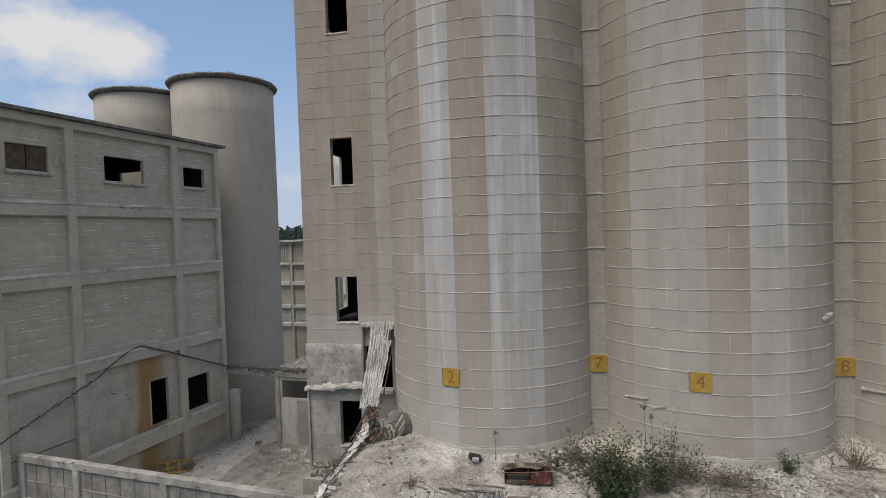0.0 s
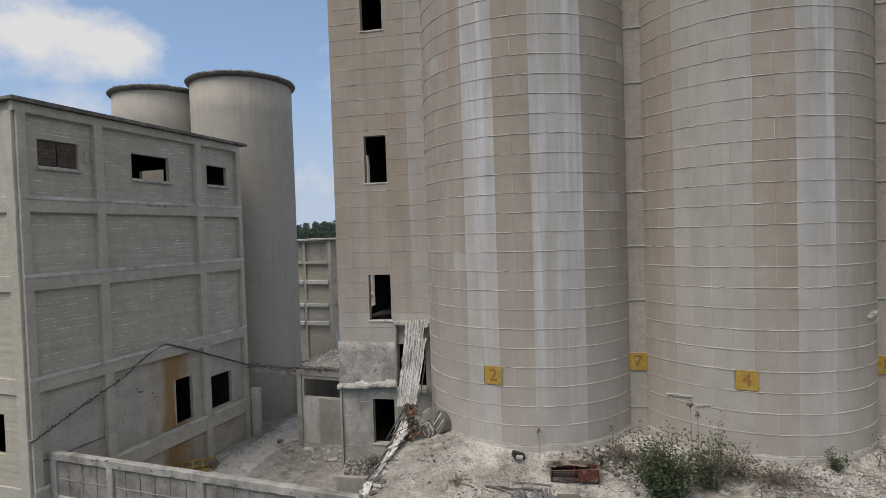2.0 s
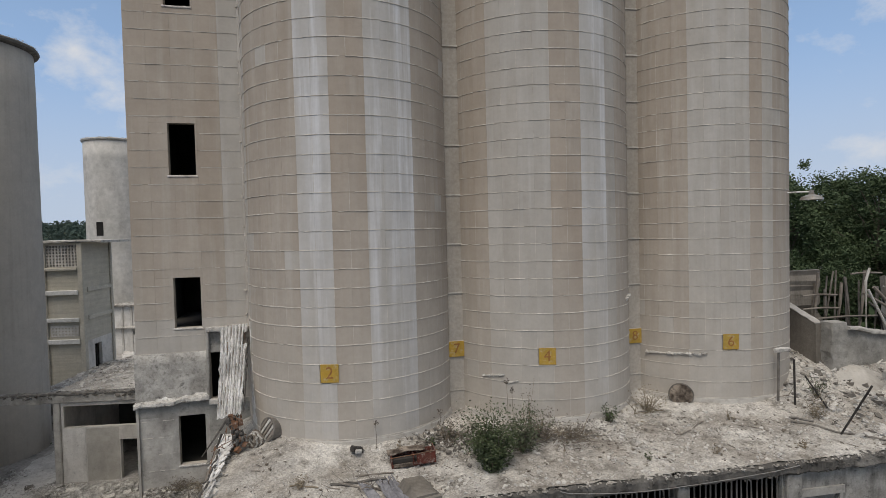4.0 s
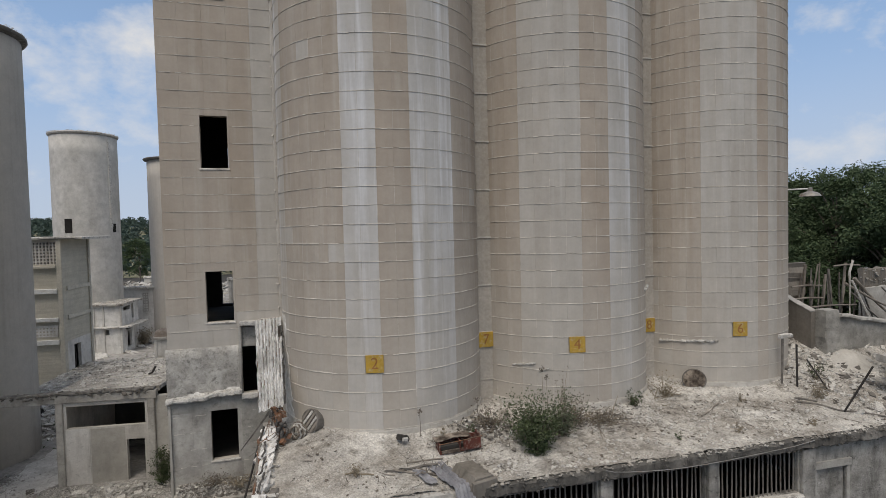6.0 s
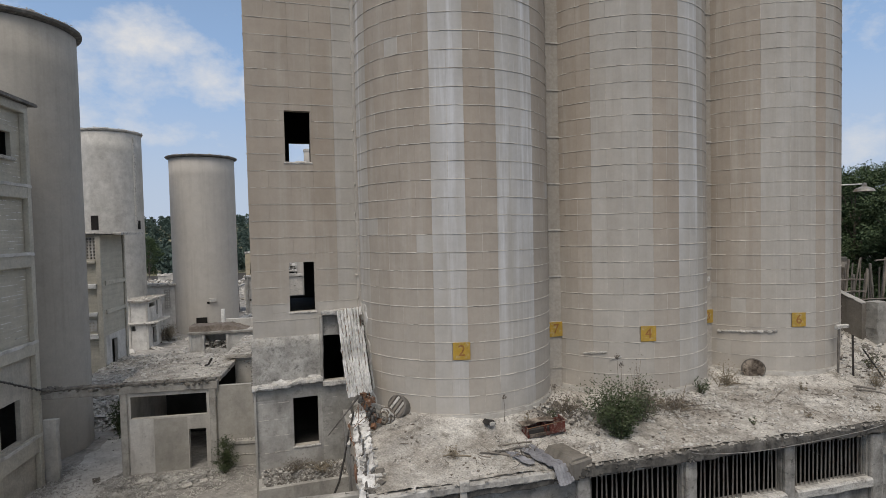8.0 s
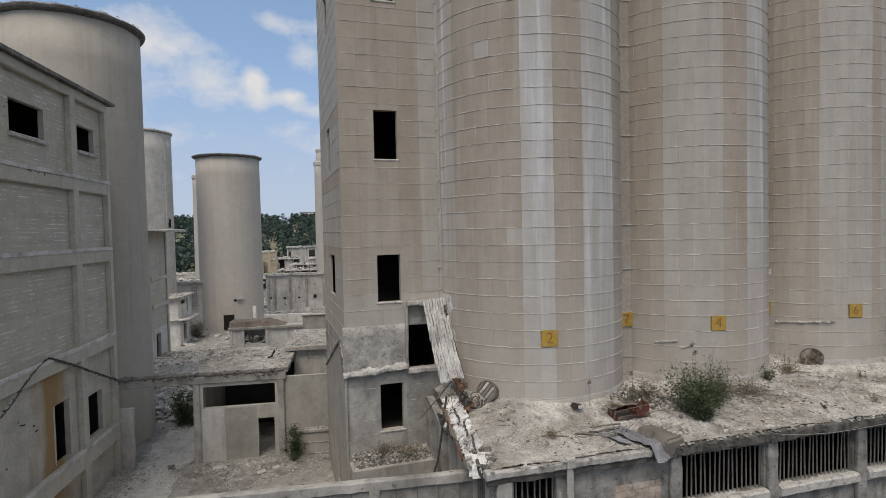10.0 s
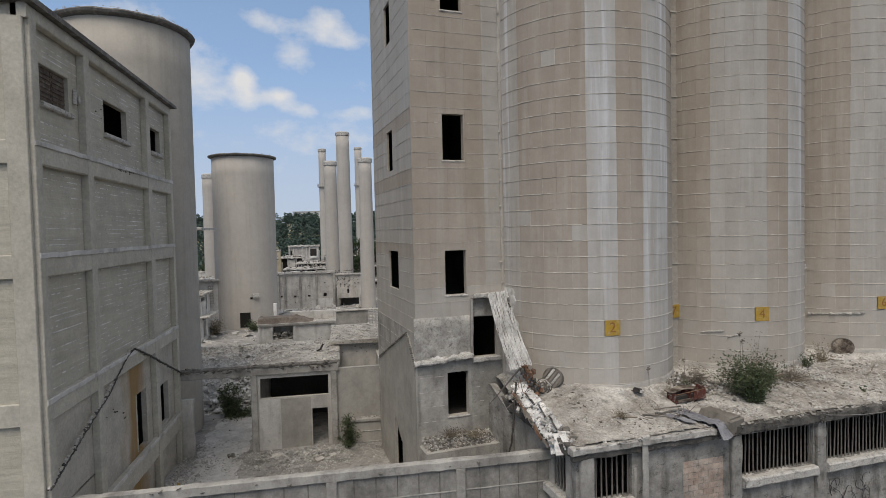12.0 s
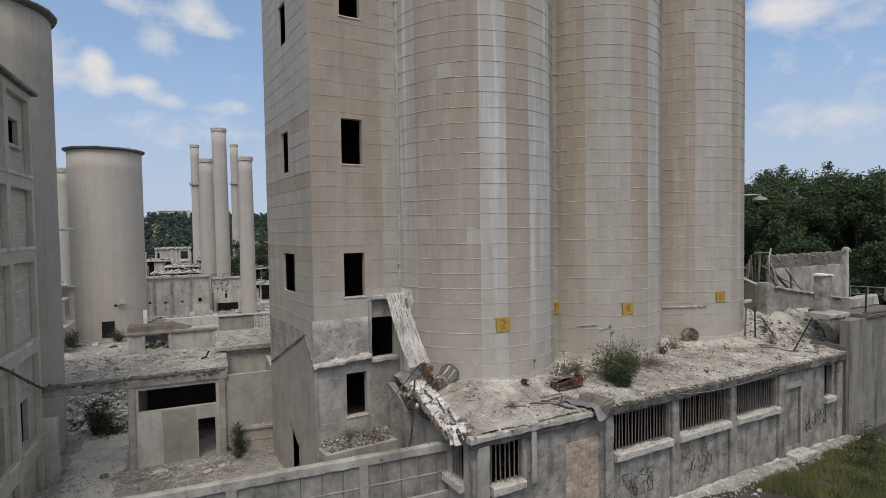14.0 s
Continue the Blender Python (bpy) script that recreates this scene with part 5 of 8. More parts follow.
part("body", worn(bmesh.new(), -0.22, 0.22, -0.18, 0.18, -0.4, 5.1, amp=0.03), M_WHITE, post)

lw = thing("silo_yard_wall", pose(-32, 108, 0), "long high concrete wall with pilasters and small holes", "wall")
part("wall", wall(bmesh.new(), 11.2, -1.0, 6.6, 0.4, [(0.7, 1.1, 1.9, 2.3), (3.2, 3.7, 1.8, 2.2), (5.9, 6.4, 1.85, 2.2), (8.9, 9.5, 1.8, 2.5), (3.35, 3.6, 0.7, 0.9), (6.0, 6.25, 3.9, 4.1), (9.1, 9.35, 4.4, 4.6), (4.6, 4.9, -0.9, -0.4)]), M_STREAK, lw)
# dark backing added so the small holes stay black
part("inner_wall", boxes((0.2, 11.0, 0.6, 0.8, -1.0, 6.3)), M_INSHADE, lw)
for x in (0.2, 1.35, 4.3, 7.4, 10.8):
    part("pilaster", worn(bmesh.new(), x, x + 0.4, -0.25, 0, -1, 6.4, amp=0.03, step=0.5), M_CONC, lw)
part("coping", worn(bmesh.new(), -0.2, 11.3, -0.3, 0.6, 6.4, 6.9, amp=0.14, step=0.3), M_CHALK, lw)
part("whitewash_patch", worn(bmesh.new(), 7.85, 10.75, -0.03, 0.0, -1.0, 1.45, step=0.3, amp=0.02, chamfer=0.01), M_LIME, lw, "fresh white patch on the wall")
part("whitewash_patch", worn(bmesh.new(), 6.6, 7.35, -0.03, 0.0, -1.0, 1.1, step=0.3, amp=0.02, chamfer=0.01), M_LIME, lw)
part("wall", wall(bmesh.new(), 5.2, -1.0, 6.0, 0.4, [(0.7, 4.6, -0.7, 1.3), (2.3, 2.7, 2.2, 3.1)], pose(11.25, 0.1, 0)), M_STREAK, lw, "black-streaked end of the wall")
# dark backing added behind the wide opening, standing for its shade
part("inner_wall", boxes((11.3, 16.4, 2.2, 2.4, -1.0, 5.6)), M_INSHADE, lw)
part("coping", worn(bmesh.new(), 11.3, 16.4, -0.2, 0.7, 5.9, 6.2, amp=0.1, step=0.3), M_CHALK, lw)
rr = random.Random(52)
bm = bmesh.new()
for i in range(170):
    chunk(bm, (rr.uniform(0, 16.3), -0.3 + 0.5 * rr.random(), (6.85 if i % 3 else 6.45) - 0.1 * rr.random()), rr.choice((0.12, 0.2, 0.35)), rr, 0.5)
for i in range(60):
    chunk(bm, (rr.uniform(11.4, 16.0), 0.08, 3.4 + 2.3 * rr.random()), rr.choice((0.1, 0.16, 0.24)), rr, 1.6)
part("crumbling_top", bm, M_DARKRUB, lw, "dark crumbling crust on the wall", kind="stuff")
ipost = thing("iron_stanchion", pose(-20.6, 106.9, 0), "thin dark iron stanchion before the long wall", "post")
part("shaft", tube(bmesh.new(), [(0, 0, -1), (0.05, 0, 3.6)], 0.13, 6), M_DARKRUB, ipost)

lat = thing("screen_wall", pose(-20.3, 49.5, 0), "low rendered wall ending in a pierced screen", "wall")
part("wall", boxes((0, 3.0, 0, 0.25, 2.0, 7.0)), M_CONC, lat)
part("wall", boxes((3.0, 8.0, 0, 0.25, 2.0, 5.7)), M_CONC, lat)
pierced_screen(lat, 3.1, 8.0, 5.7, 6.9, 0.3, 0.1)
part("coping", worn(bmesh.new(), -0.1, 8.1, -0.1, 0.35, 7.0, 7.15, amp=0.03), M_CHALK, lat)

slab = thing("collapsed_roof", pose(-36, 44.2, 0), "collapsed low roof slab heaped with pale rubble", "roof")
part("slab", worn(bmesh.new(), 1.0, 9.4, 0, 14.4, 2.25, 2.6, amp=0.12, step=0.35), M_DUST, slab)
part("wall", boxes((1.1, 9.0, 0.6, 0.9, 0, 2.25)), M_CONC, slab)
part("upstand", worn(bmesh.new(), 6.5, 9.2, 0.1, 0.35, 1.7, 2.2, amp=0.03), M_CHALK, slab)
rr = random.Random(77)
bm = bmesh.new()
for i in range(2200):
    chunk(bm, (rr.uniform(1.1, 9.2), rr.uniform(0.0, 14.3), 2.63 + 0.12 * rr.random() ** 3), rr.choice((0.05, 0.07, 0.1, 0.14, 0.2 if i % 4 else 0.5)), rr, 0.35)
part("rubble", bm, M_RUBBLE, slab, kind="stuff")


def far_ruin(x, y, w, h, holes, label, d=6.0, mat=None):
    z = ground_z(x, y)
    b = thing("far_ruin", pose(x, y, z), label, "ruin", "ruins at the far end of the works")
    part("wall", wall(bmesh.new(), w, -1.0, h, 0.4, holes), mat or M_RENDER, b)
    part("wall", boxes((0, 0.4, 0.4, d, -1, h * 0.8), (w - 0.4, w, 0.4, d, -1, h * 0.6), (0.4, w - 0.4, d - 0.4, d, -1, h * 0.7)), mat or M_RENDER, b)
    part("wall_top", worn(bmesh.new(), -0.1, w + 0.1, -0.1, 0.6, h - 0.2, h + 0.3, amp=0.3, step=0.5), M_CHALK, b)
    return b




def ruined_hall(x, y, w, h):
    """A two-storey roofless hall: an arched door, a high window, pilasters and a broken cornice."""
    z = ground_z(x, y)
    b = thing("far_ruin", pose(x, y, z), "roofless pale hall with an arched doorway and a broken cornice", "ruin", "ruins at the far end of the works")
    arch = [(2.0 + 0.25 * k, 2.25 + 0.25 * k, 2.0, 4.4 + 1.1 * math.sin(math.pi * (k + 0.5) / 8)) for k in range(8)]
    part("wall", wall(bmesh.new(), w, -1, h, 0.5, arch + [(6.9, 9.0, h - 3.4, h - 1.0), (0.4, 1.2, h - 3.2, h - 1.4)]), M_STREAK, b)
    # dark backing added behind the arch and windows as inner shade
    part("inner_wall", boxes((0.2, w - 0.2, 2.4, 2.7, -1, h - 0.6)), M_INSHADE, b)
    part("wall", boxes((0, 0.5, 0.5, 9, -1, h * 0.85)), M_RENDER, b)
    part("wall", boxes((w - 0.5, w, 0.5, 9, -1, h * 0.8)), M_RENDER, b)
    for k in (0.0, 1.5, 4.4, 5.6, 6.6, 9.2):
        part("pilaster", worn(bmesh.new(), k, k + 0.35, -0.25, 0, -1, h - 0.3, amp=0.05, step=0.5), M_LIME, b)
    part("sill", worn(bmesh.new(), 6.7, 9.2, -0.5, 0.2, h - 4.2, h - 3.4, amp=0.15, step=0.3), M_WHITE, b)
    part("cornice", worn(bmesh.new(), -0.2, w + 0.2, -0.4, 0.6, h - 0.3, h + 0.25, amp=0.25, step=0.4), M_CHALK, b)
    part("ledge", worn(bmesh.new(), 0, w, -0.3, 0, h - 5.0, h - 4.7, amp=0.1, step=0.4), M_CHALK, b)


def flat_shed(x, y, w, d, h, seed):
    """A low shed of posts and broken walls under a sagging flat slab."""
    rr = random.Random(seed)
    z = ground_z(x, y)
    b = thing("ruined_shed", pose(x, y, z), "low ruined shed under a broken pale slab roof", "shed", "ruined sheds in the far yard")
    for k in range(int(w / 2.4) + 1):
        part("post", worn(bmesh.new(), k * 2.4, k * 2.4 + 0.35, -0.1, 0.25, -1, h, amp=0.04, step=0.6), M_RENDER, b)
        if rr.random() < 0.6:
            part("wall", worn(bmesh.new(), k * 2.4 + 0.36, k * 2.4 + 2.3, 0.0, 0.2, -1, h * rr.uniform(0.4, 0.95), amp=0.08, step=0.4), rr.choice((M_STREAK, M_LIME, M_CONC)), b)
    # dark backing added for the shade under the slab roof
    part("inner_wall", boxes((0, w, 1.8, 2.0, -1, h - 0.1)), M_INSHADE, b)
    part("roof", worn(bmesh.new(), -0.5, w + 0.5, -0.6, d, h, h + 0.3, amp=0.16, step=0.4, seed=seed), M_CHALK, b)
    bm, bd = bmesh.new(), bmesh.new()
    for i in range(190):
        chunk(bm if i % 3 else bd, (rr.uniform(0, w), rr.uniform(-0.5, d), h + 0.3 + 0.5 * rr.random() ** 3), rr.choice((0.2, 0.35, 0.55, 0.9)), rr, 0.25)
    part("roof_rubble", bm, M_CHALK, b, kind="stuff")
    part("roof_debris", bd, M_DARKRUB, b, kind="stuff")


ruined_hall(-36.2, 185, 9.8, 9.6)
for k, (x, y, w, d, h) in enumerate(((-36, 128, 14, 6, 4.6), (-33, 138, 15, 7, 5.4), (-31, 152, 12, 8, 5.8), (-40, 168, 9, 8, 6.4), (-24, 166, 9, 8, 6.6), (-13.5, 122, 9, 6, 3.4), (-12.5, 131, 8, 6, 6.2), (-12.5, 143, 9, 6, 7.8), (-52, 104, 8, 6, 6.2), (-41.5, 108, 8, 6, 5.0))):
    flat_shed(x, y, w, d, h, 200 + k)
far_ruin(-41.3, 160, 5.0, 9.2, [(1.2, 2.4, 3.2, 6.4), (3.4, 4.4, 5.0, 7.6)], "roofless ochre ruin with empty windows", mat=M_OCHRE)
far_ruin(-54.0, 128, 12.0, 6.4, [(1.6, 3.0, 1.2, 3.6), (5.2, 6.8, 2.8, 5.0), (9.0, 10.4, 1.4, 3.8)], "long crumbling workshop wall")
far_ruin(-9.6, 156, 6.0, 11.5, [(1.0, 2.4, 7.0, 9.6), (3.6, 5.0, 7.0, 9.6), (1.0, 2.4, 2.8, 5.2)], "tall pinkish ruin behind the chimneys", mat=M_SILO)
bm = bmesh.new()
for i in range(2600):
    x, y = rng.uniform(-58, -6), rng.uniform(60, 178)
    if math.hypot(x + 34.8, y - 91.2) > 5.5 and math.hypot(x + 44.7, y - 82) > 5:
        chunk(bm, (x, y, ground_z(x, y) + 0.05), rng.choice((0.2, 0.3, 0.5, 0.9, 1.6)), rng, 0.4)
tagged(part("far_rubble", bm, M_CHALK), "pale rubble scattered over the far yard", "rubble", kind="stuff")

# ---- things in the yard ----
bm = bmesh.new()
rows = []
for j in range(61):
    y = 21.0 + j * 0.36
    mid = -26.6 - 0.9 * smooth01((y - 24) / 9)
    half = 1.9 + 0.5 * noise.noise(Vector((0, y * 0.5, 1)))
    lo, hi = mid - half + 0.45 * noise.noise(Vector((3, y * 1.1, 1))), mid + half * 0.8 + 0.5 * noise.noise(Vector((9, y * 1.1, 1)))
    if 33 < y < 41:
        hi = min(hi, -25.75)
    rows.append([bm.verts.new((lo + (hi - lo) * i / 8, y, ground_z(lo + (hi - lo) * i / 8, y) + (0.03 if 0 < i < 8 else -0.03))) for i in range(9)])
for j in range(60):
    for i in range(8):
        bm.faces.new((rows[j][i], rows[j][i + 1], rows[j + 1][i + 1], rows[j + 1][i]))
tagged(part("track", bm, M_PATH, smooth=True), "pale dusty track worn through the yard", "track", kind="structure")
for x, y, w, d, h, mat, lab in ((-24.0, 32.3, 0.34, 0.26, 0.16, M_RUBBLE, "square concrete slab lying in the yard"), (-26.9, 33.0, 0.2, 0.18, 0.2, M_DARKRUB, "dark stone lying in the yard"), (-21.4, 31.2, 0.26, 0.2, 0.1, M_CHALK, "broken pale slab in the yard rubble"), (-20.6, 31.6, 0.2, 0.16, 0.14, M_CHALK, "broken pale block in the yard rubble")):
    sl = thing("loose_slab", pose(x, y, ground_z(x, y) + 0.12, 6, -4, 24), lab, "slab", "loose slabs in the yard")
    part("body", worn(bmesh.new(), -w, w, -d, d, -h / 2, h / 2, step=0.2, amp=0.06, chamfer=0.04, seed=x), mat, sl)
bm = bmesh.new()
for i in range(9000):
    k = rng.random()
    if k < 0.55:
        x, y = rng.gauss(-22.3, 2.3), 32.9 - abs(rng.gauss(0, 1.3))
        lift = 0.25 * math.exp(-((32.9 - y) / 1.2) ** 2)
    elif k < 0.8:
        x, y, lift = -29.9 + abs(rng.gauss(0, 0.9)), rng.uniform(19.5, 36), 0.08
    else:
        x, y, lift = rng.uniform(-29, -16.5), rng.uniform(20, 48), 0
    if not (x > -25.5 and y > 33.4):
        chunk(bm, (x, y, ground_z(x, y) + lift * rng.random() + 0.02), rng.choice((0.04, 0.05, 0.06, 0.07, 0.09, 0.12, 0.16, 0.16, 0.3) if i % 7 == 0 else (0.04, 0.05, 0.07, 0.09, 0.12)), rng, 0.55)
tagged(part("yard_rubble", bm, M_GRAVEL), "grey broken concrete littering the yard", "rubble", kind="stuff")

bm = bmesh.new()
for i in range(1500):
    x, f = rng.uniform(-31.5, -24.5), rng.random()
    chunk(bm, (x, 42.3 + 2.4 * f + rng.uniform(-0.2, 0.2), 0.35 + 2.5 * f + rng.uniform(-0.05, 0.15)), rng.choice((0.1, 0.2, 0.4, 0.7, 1.0 if i % 4 == 0 else 0.2)), rng, 0.22)
tagged(part("slab_heap", bm, M_BOARD), "heap of pale broken slabs at the passage's end", "rubble", kind="stuff")
bush("shrub", pose(-28.6, 41.3, 0.4), 2.1, 2.8, 3600, 0.085, "dusty green shrub growing in the yard passage", M_LEAF, 3, 22)
bush("weeds", pose(-27.6, 40.9, 0.3), 3.6, 0.8, 1500, 0.085, "low green weeds along the yard passage", M_LEAF, 4, 18, "weeds")
bush("shrub", pose(-19.6, 32.7, 0.4), 1.45, 2.3, 3400, 0.06, "sparse olive shrub at the annex wall", M_LEAF, 5, 16)
bush("shrub", pose(-33.0, 84.6, -0.2), 3.6, 1.3, 1200, 0.12, "low shrubs at the foot of the pale silo", M_LEAF, 6, 14)
bush("shrub", pose(-38.0, 82.0, -0.2), 4.2, 2.2, 1500, 0.12, "brownish shrub beside the ruined house", M_DRY, 7, 14)

scrap2 = thing("sheet_metal", pose(-28.4, 28.2, 0.5, 0, 55, 20), "dark bent sheet with yellow edges leaning on the scrap", "scrap")
part("sheet", worn(bmesh.new(), -0.6, 0.6, -0.5, 0.5, -0.03, 0.03, step=0.2, amp=0.08), M_DARKRUB, scrap2)
part("edge", tube(bmesh.new(), [(-0.62, -0.5, 0.0), (-0.6, 0.52, 0.04), (0.6, 0.5, 0.0)], 0.05, 6), M_YELLOW, scrap2)
scrap = thing("yellow_rack", pose(-28.9, 27.2, 0.40, -38, 8, 55), "bent yellow steel frame lying against the factory wall", "scrap")
for i, pts in enumerate((((-1.0, 0, 0), (-0.9, 0.5, 1.0), (0.9, 0.5, 1.1), (1.0, 0, 0)), ((-0.4, 0, 0.1), (-0.3, 0.45, 1.0)), ((0.3, 0, 0.1), (0.35, 0.45, 1.05)), ((-1.1, -0.2, 0.1), (1.1, -0.2, 0.12)), ((-0.7, 0.2, 0.5), (0.8, 0.2, 0.55)))):
    part("rail", tube(bmesh.new(), pts, 0.075, 6), M_YELLOW, scrap)


# ---- around the stair tower ----
def tower_extras():
    rr = random.Random(14)
    led = thing("broken_ledge", COMPLEX @ Matrix.Translation((TU0, TV0, 0)), "chalky broken ledge of a lost canopy on the stair tower", "ledge")
    bm = worn(bmesh.new(), -0.03, 3.1, -0.26, 0.0, 7.62, 7.86, step=0.1, amp=0.09, chamfer=0.06)
    for v in bm.verts:
        v.co.z += 0.1 + 0.07 * v.co.x + 0.07 * noise.noise(Vector((v.co.x * 1.7, 0, 5)))
    part("body", bm, M_CHALK, led)
    # plaster washed down the wall above it, thinning upwards
    bm = bmesh.new()
    rows = []
    for i in range(64):
        x = -0.02 + 3.1 * i / 63
        z0 = 7.88 + 0.07 * x
        top = 0.12 + 0.3 * abs(noise.noise(Vector((x * 1.3, 2, 7)))) + 0.1 * noise.noise(Vector((x * 6.1, 2, 7)))
        rows.append([bm.verts.new((x, y, z0 + top * f)) for y, f in ((-0.12, 0.0), (-0.05, 0.3), (-0.022, 0.65), (-0.008, 1.0), (0.03, 1.02))])
    for i in range(63):
        for e in range(4):
            bm.faces.new((rows[i][e], rows[i + 1][e], rows[i + 1][e + 1], rows[i][e + 1]))
    part("plaster_wash", bm, M_SKIM, led, "white plaster washed down the wall onto the ledge", smooth=True)
    bm = bmesh.new()
    for i in range(60):
        x = rr.uniform(0.0, 3.1)
        chunk(bm, (x, -0.05 - 0.18 * rr.random(), 7.96 + 0.07 * x + 0.05 * rr.random()), rr.uniform(0.03, 0.07), rr, 0.6)
    part("crumbs", bm, M_CHALK, led, kind="stuff")
    rows, bm = [], bmesh.new()
    for i in range(64):
        x = 0.02 + 3.04 * i / 63
        z0 = 7.98 + 0.07 * x
        top = COURSE0 - 0.01 - z0
        rows.append([bm.verts.new((x, y, z0 + top * f + (0.12 * noise.noise(Vector((x * 2, f * 4, 1))) if 0 < f < 1 else 0))) for y, f in ((-0.016, 0.0), (-0.022, 0.25), (-0.016, 0.5), (-0.02, 0.75), (-0.012, 1.0), (0.02, 1.01))])
    for i in range(63):
        for e in range(5):
            bm.faces.new((rows[i][e], rows[i + 1][e], rows[i + 1][e + 1], rows[i][e + 1]))
    part("scraped_plaster", bm, M_SCRAPED, led, "scraped grey and white plaster above the ledge", smooth=True)
    # darker mottled concrete in a strip just below the ledge
    part("underside_stain", worn(bmesh.new(), 0.0, 3.1, -0.01, 0.0, 7.25, 7.72, step=0.2, amp=0.004, chamfer=0.004), M_DARKCONC, led, "darker concrete strip under the ledge")
    part("damp_stain", worn(bmesh.new(), 3.05, 4.95, -0.012, 0.0, 3.9, 7.66, step=0.2, amp=0.004, chamfer=0.004), M_DARKCONC, led, "dark stained concrete below the upper opening")
    can = thing("broken_canopy", COMPLEX @ Matrix.Translation((TU0, TV0, 0)), "broken concrete canopy over a dark upper opening", "canopy")
    part("slab", worn(bmesh.new(), 3.1, 4.9, -0.5, 0.02, 10.95, 11.2, step=0.14, amp=0.09), M_CHALK, can)
    part("lintel", worn(bmesh.new(), 3.15, 4.6, -0.05, 0.02, 10.02, 10.93, amp=0.02), M_STAIN, can)
    part("jamb", worn(bmesh.new(), 3.02, 3.16, -0.2, 0.02, 7.9, 10.95, amp=0.04), M_CONC, can)
    part("sill", worn(bmesh.new(), 3.1, 4.6, -0.25, 0.02, 7.68, 7.92, step=0.12, amp=0.06), M_CHALK, can)
    pl = thing("rubble_trough", COMPLEX @ Matrix.Translation((TU0, TV0, 0)), "raised concrete trough full of rubble below the tower door", "trough")
    part("front_wall", worn(bmesh.new(), 0.15, 4.15, -1.25, -1.0, -0.3, 3.75, amp=0.04), M_CONC, pl)
    part("end_wall", worn(bmesh.new(), 0.15, 0.4, -1.0, 0.0, -0.3, 3.72, amp=0.03), M_CONC, pl)
    part("fill", sheet_grid(bmesh.new(), 0.3, 4.1, -1.05, 0.05, 24, 8, lambda x, y: 3.65 + 0.35 * smooth01((y + 1.0) / 1.0) + 0.18 * noise.noise(Vector((x * 2, y * 2, 9)))), M_YARD, pl)
    bm = bmesh.new()
    for i in range(520):
        x, y = rr.uniform(0.3, 4.1), rr.uniform(-1.1, 0.0)
        chunk(bm, (x, y, 3.68 + 0.35 * smooth01((y + 1.0)) + 0.05), rr.choice((0.04, 0.05, 0.06, 0.09, 0.13)), rr, 0.6)
    part("rubble", bm, M_RUBBLE, pl, kind="stuff")
    bm = bmesh.new()
    for i in range(420):
        x, y = rr.uniform(0.4, 4.2), rr.uniform(-1.0, 0.05)
        chunk(bm, (x, y, 3.70 + 0.35 * smooth01((y + 1.0)) + 0.05), rr.choice((0.04, 0.06, 0.09, 0.14)), rr, 0.6)
    part("dark_rubble", bm, M_DARKRUB, pl, kind="stuff")
    bush("dry_weeds", COMPLEX @ pose(-11.0, 25.6, 4.05), 2.2, 0.5, 700, 0.04, "brown dead weeds along the tower wall", M_LITTER, 57, 26, "weeds", 1)
    bush("dry_weeds", COMPLEX @ pose(-9.9, 25.2, 4.0), 1.3, 0.55, 300, 0.05, "dry weeds growing in the rubble trough", M_DRY, 51, 12, "weeds", 1)
    # lean-to scar on the tower's flank
    sc = thing("lean_to_wall", COMPLEX @ Matrix.Translation((TU0 + INSET, TV0, 0)), "plastered gable of a vanished lean-to on the tower's flank", "wall")
    bm = bmesh.new()

    def prism(pts):
        a = [bm.verts.new((-0.07, y, z)) for y, z in pts]
        b = [bm.verts.new((0.03, y, z)) for y, z in pts]
        bm.faces.new(a)
        bm.faces.new(b[::-1])
        for i in range(len(pts)):
            j = (i + 1) % len(pts)
            bm.faces.new((a[i], b[i], b[j], a[j]))

    prism([(-0.1, -0.3), (-0.1, 7.75), (1.5, 9.15), (2.95, 8.62), (2.95, -0.3)])
    prism([(4.82, -0.3), (4.82, 7.85), (8.5, 6.4), (8.5, -0.3)])
    prism([(2.95, 2.85), (2.95, 8.62), (4.82, 7.85), (4.82, 4.0), (4.5, 3.75), (4.1, 3.6), (3.6, 3.15)])
    part("body", bm, M_PLASTER, sc)
    bm = bmesh.new()
    for (ya, za), (yb, zb) in (((-0.1, 7.8), (1.5, 9.2)), ((1.5, 9.2), (8.5, 6.45))):
        n = int(abs(yb - ya) / 0.1)
        for i in range(n):
            f = i / n
            chunk(bm, (-0.1, ya + (yb - ya) * f, za + (zb - za) * f), rr.uniform(0.07, 0.17), rr, 0.7)
    part("torn_edge", bm, M_DARKRUB, sc, kind="stuff")


tower_extras()
seam = thing("mortar_seam", COMPLEX, "rough mortar-filled seam between the stair tower and the silo", "seam")
part("fill", worn(bmesh.new(), -8.02, -7.76, 25.72, 26.1, 5.0, 36.0, step=0.3, amp=0.03, chamfer=0.05), M_GREY, seam)
rr = random.Random(19)
bm = bmesh.new()
for i in range(90):
    chunk(bm, (-7.95 + rr.uniform(-0.1, 0.1), 25.74, 11.0 + 25.0 * rr.random()), rr.choice((0.06, 0.09, 0.14)), rr, 0.9)
part("mortar_lump", bm, M_RIDGE, seam, kind="stuff")

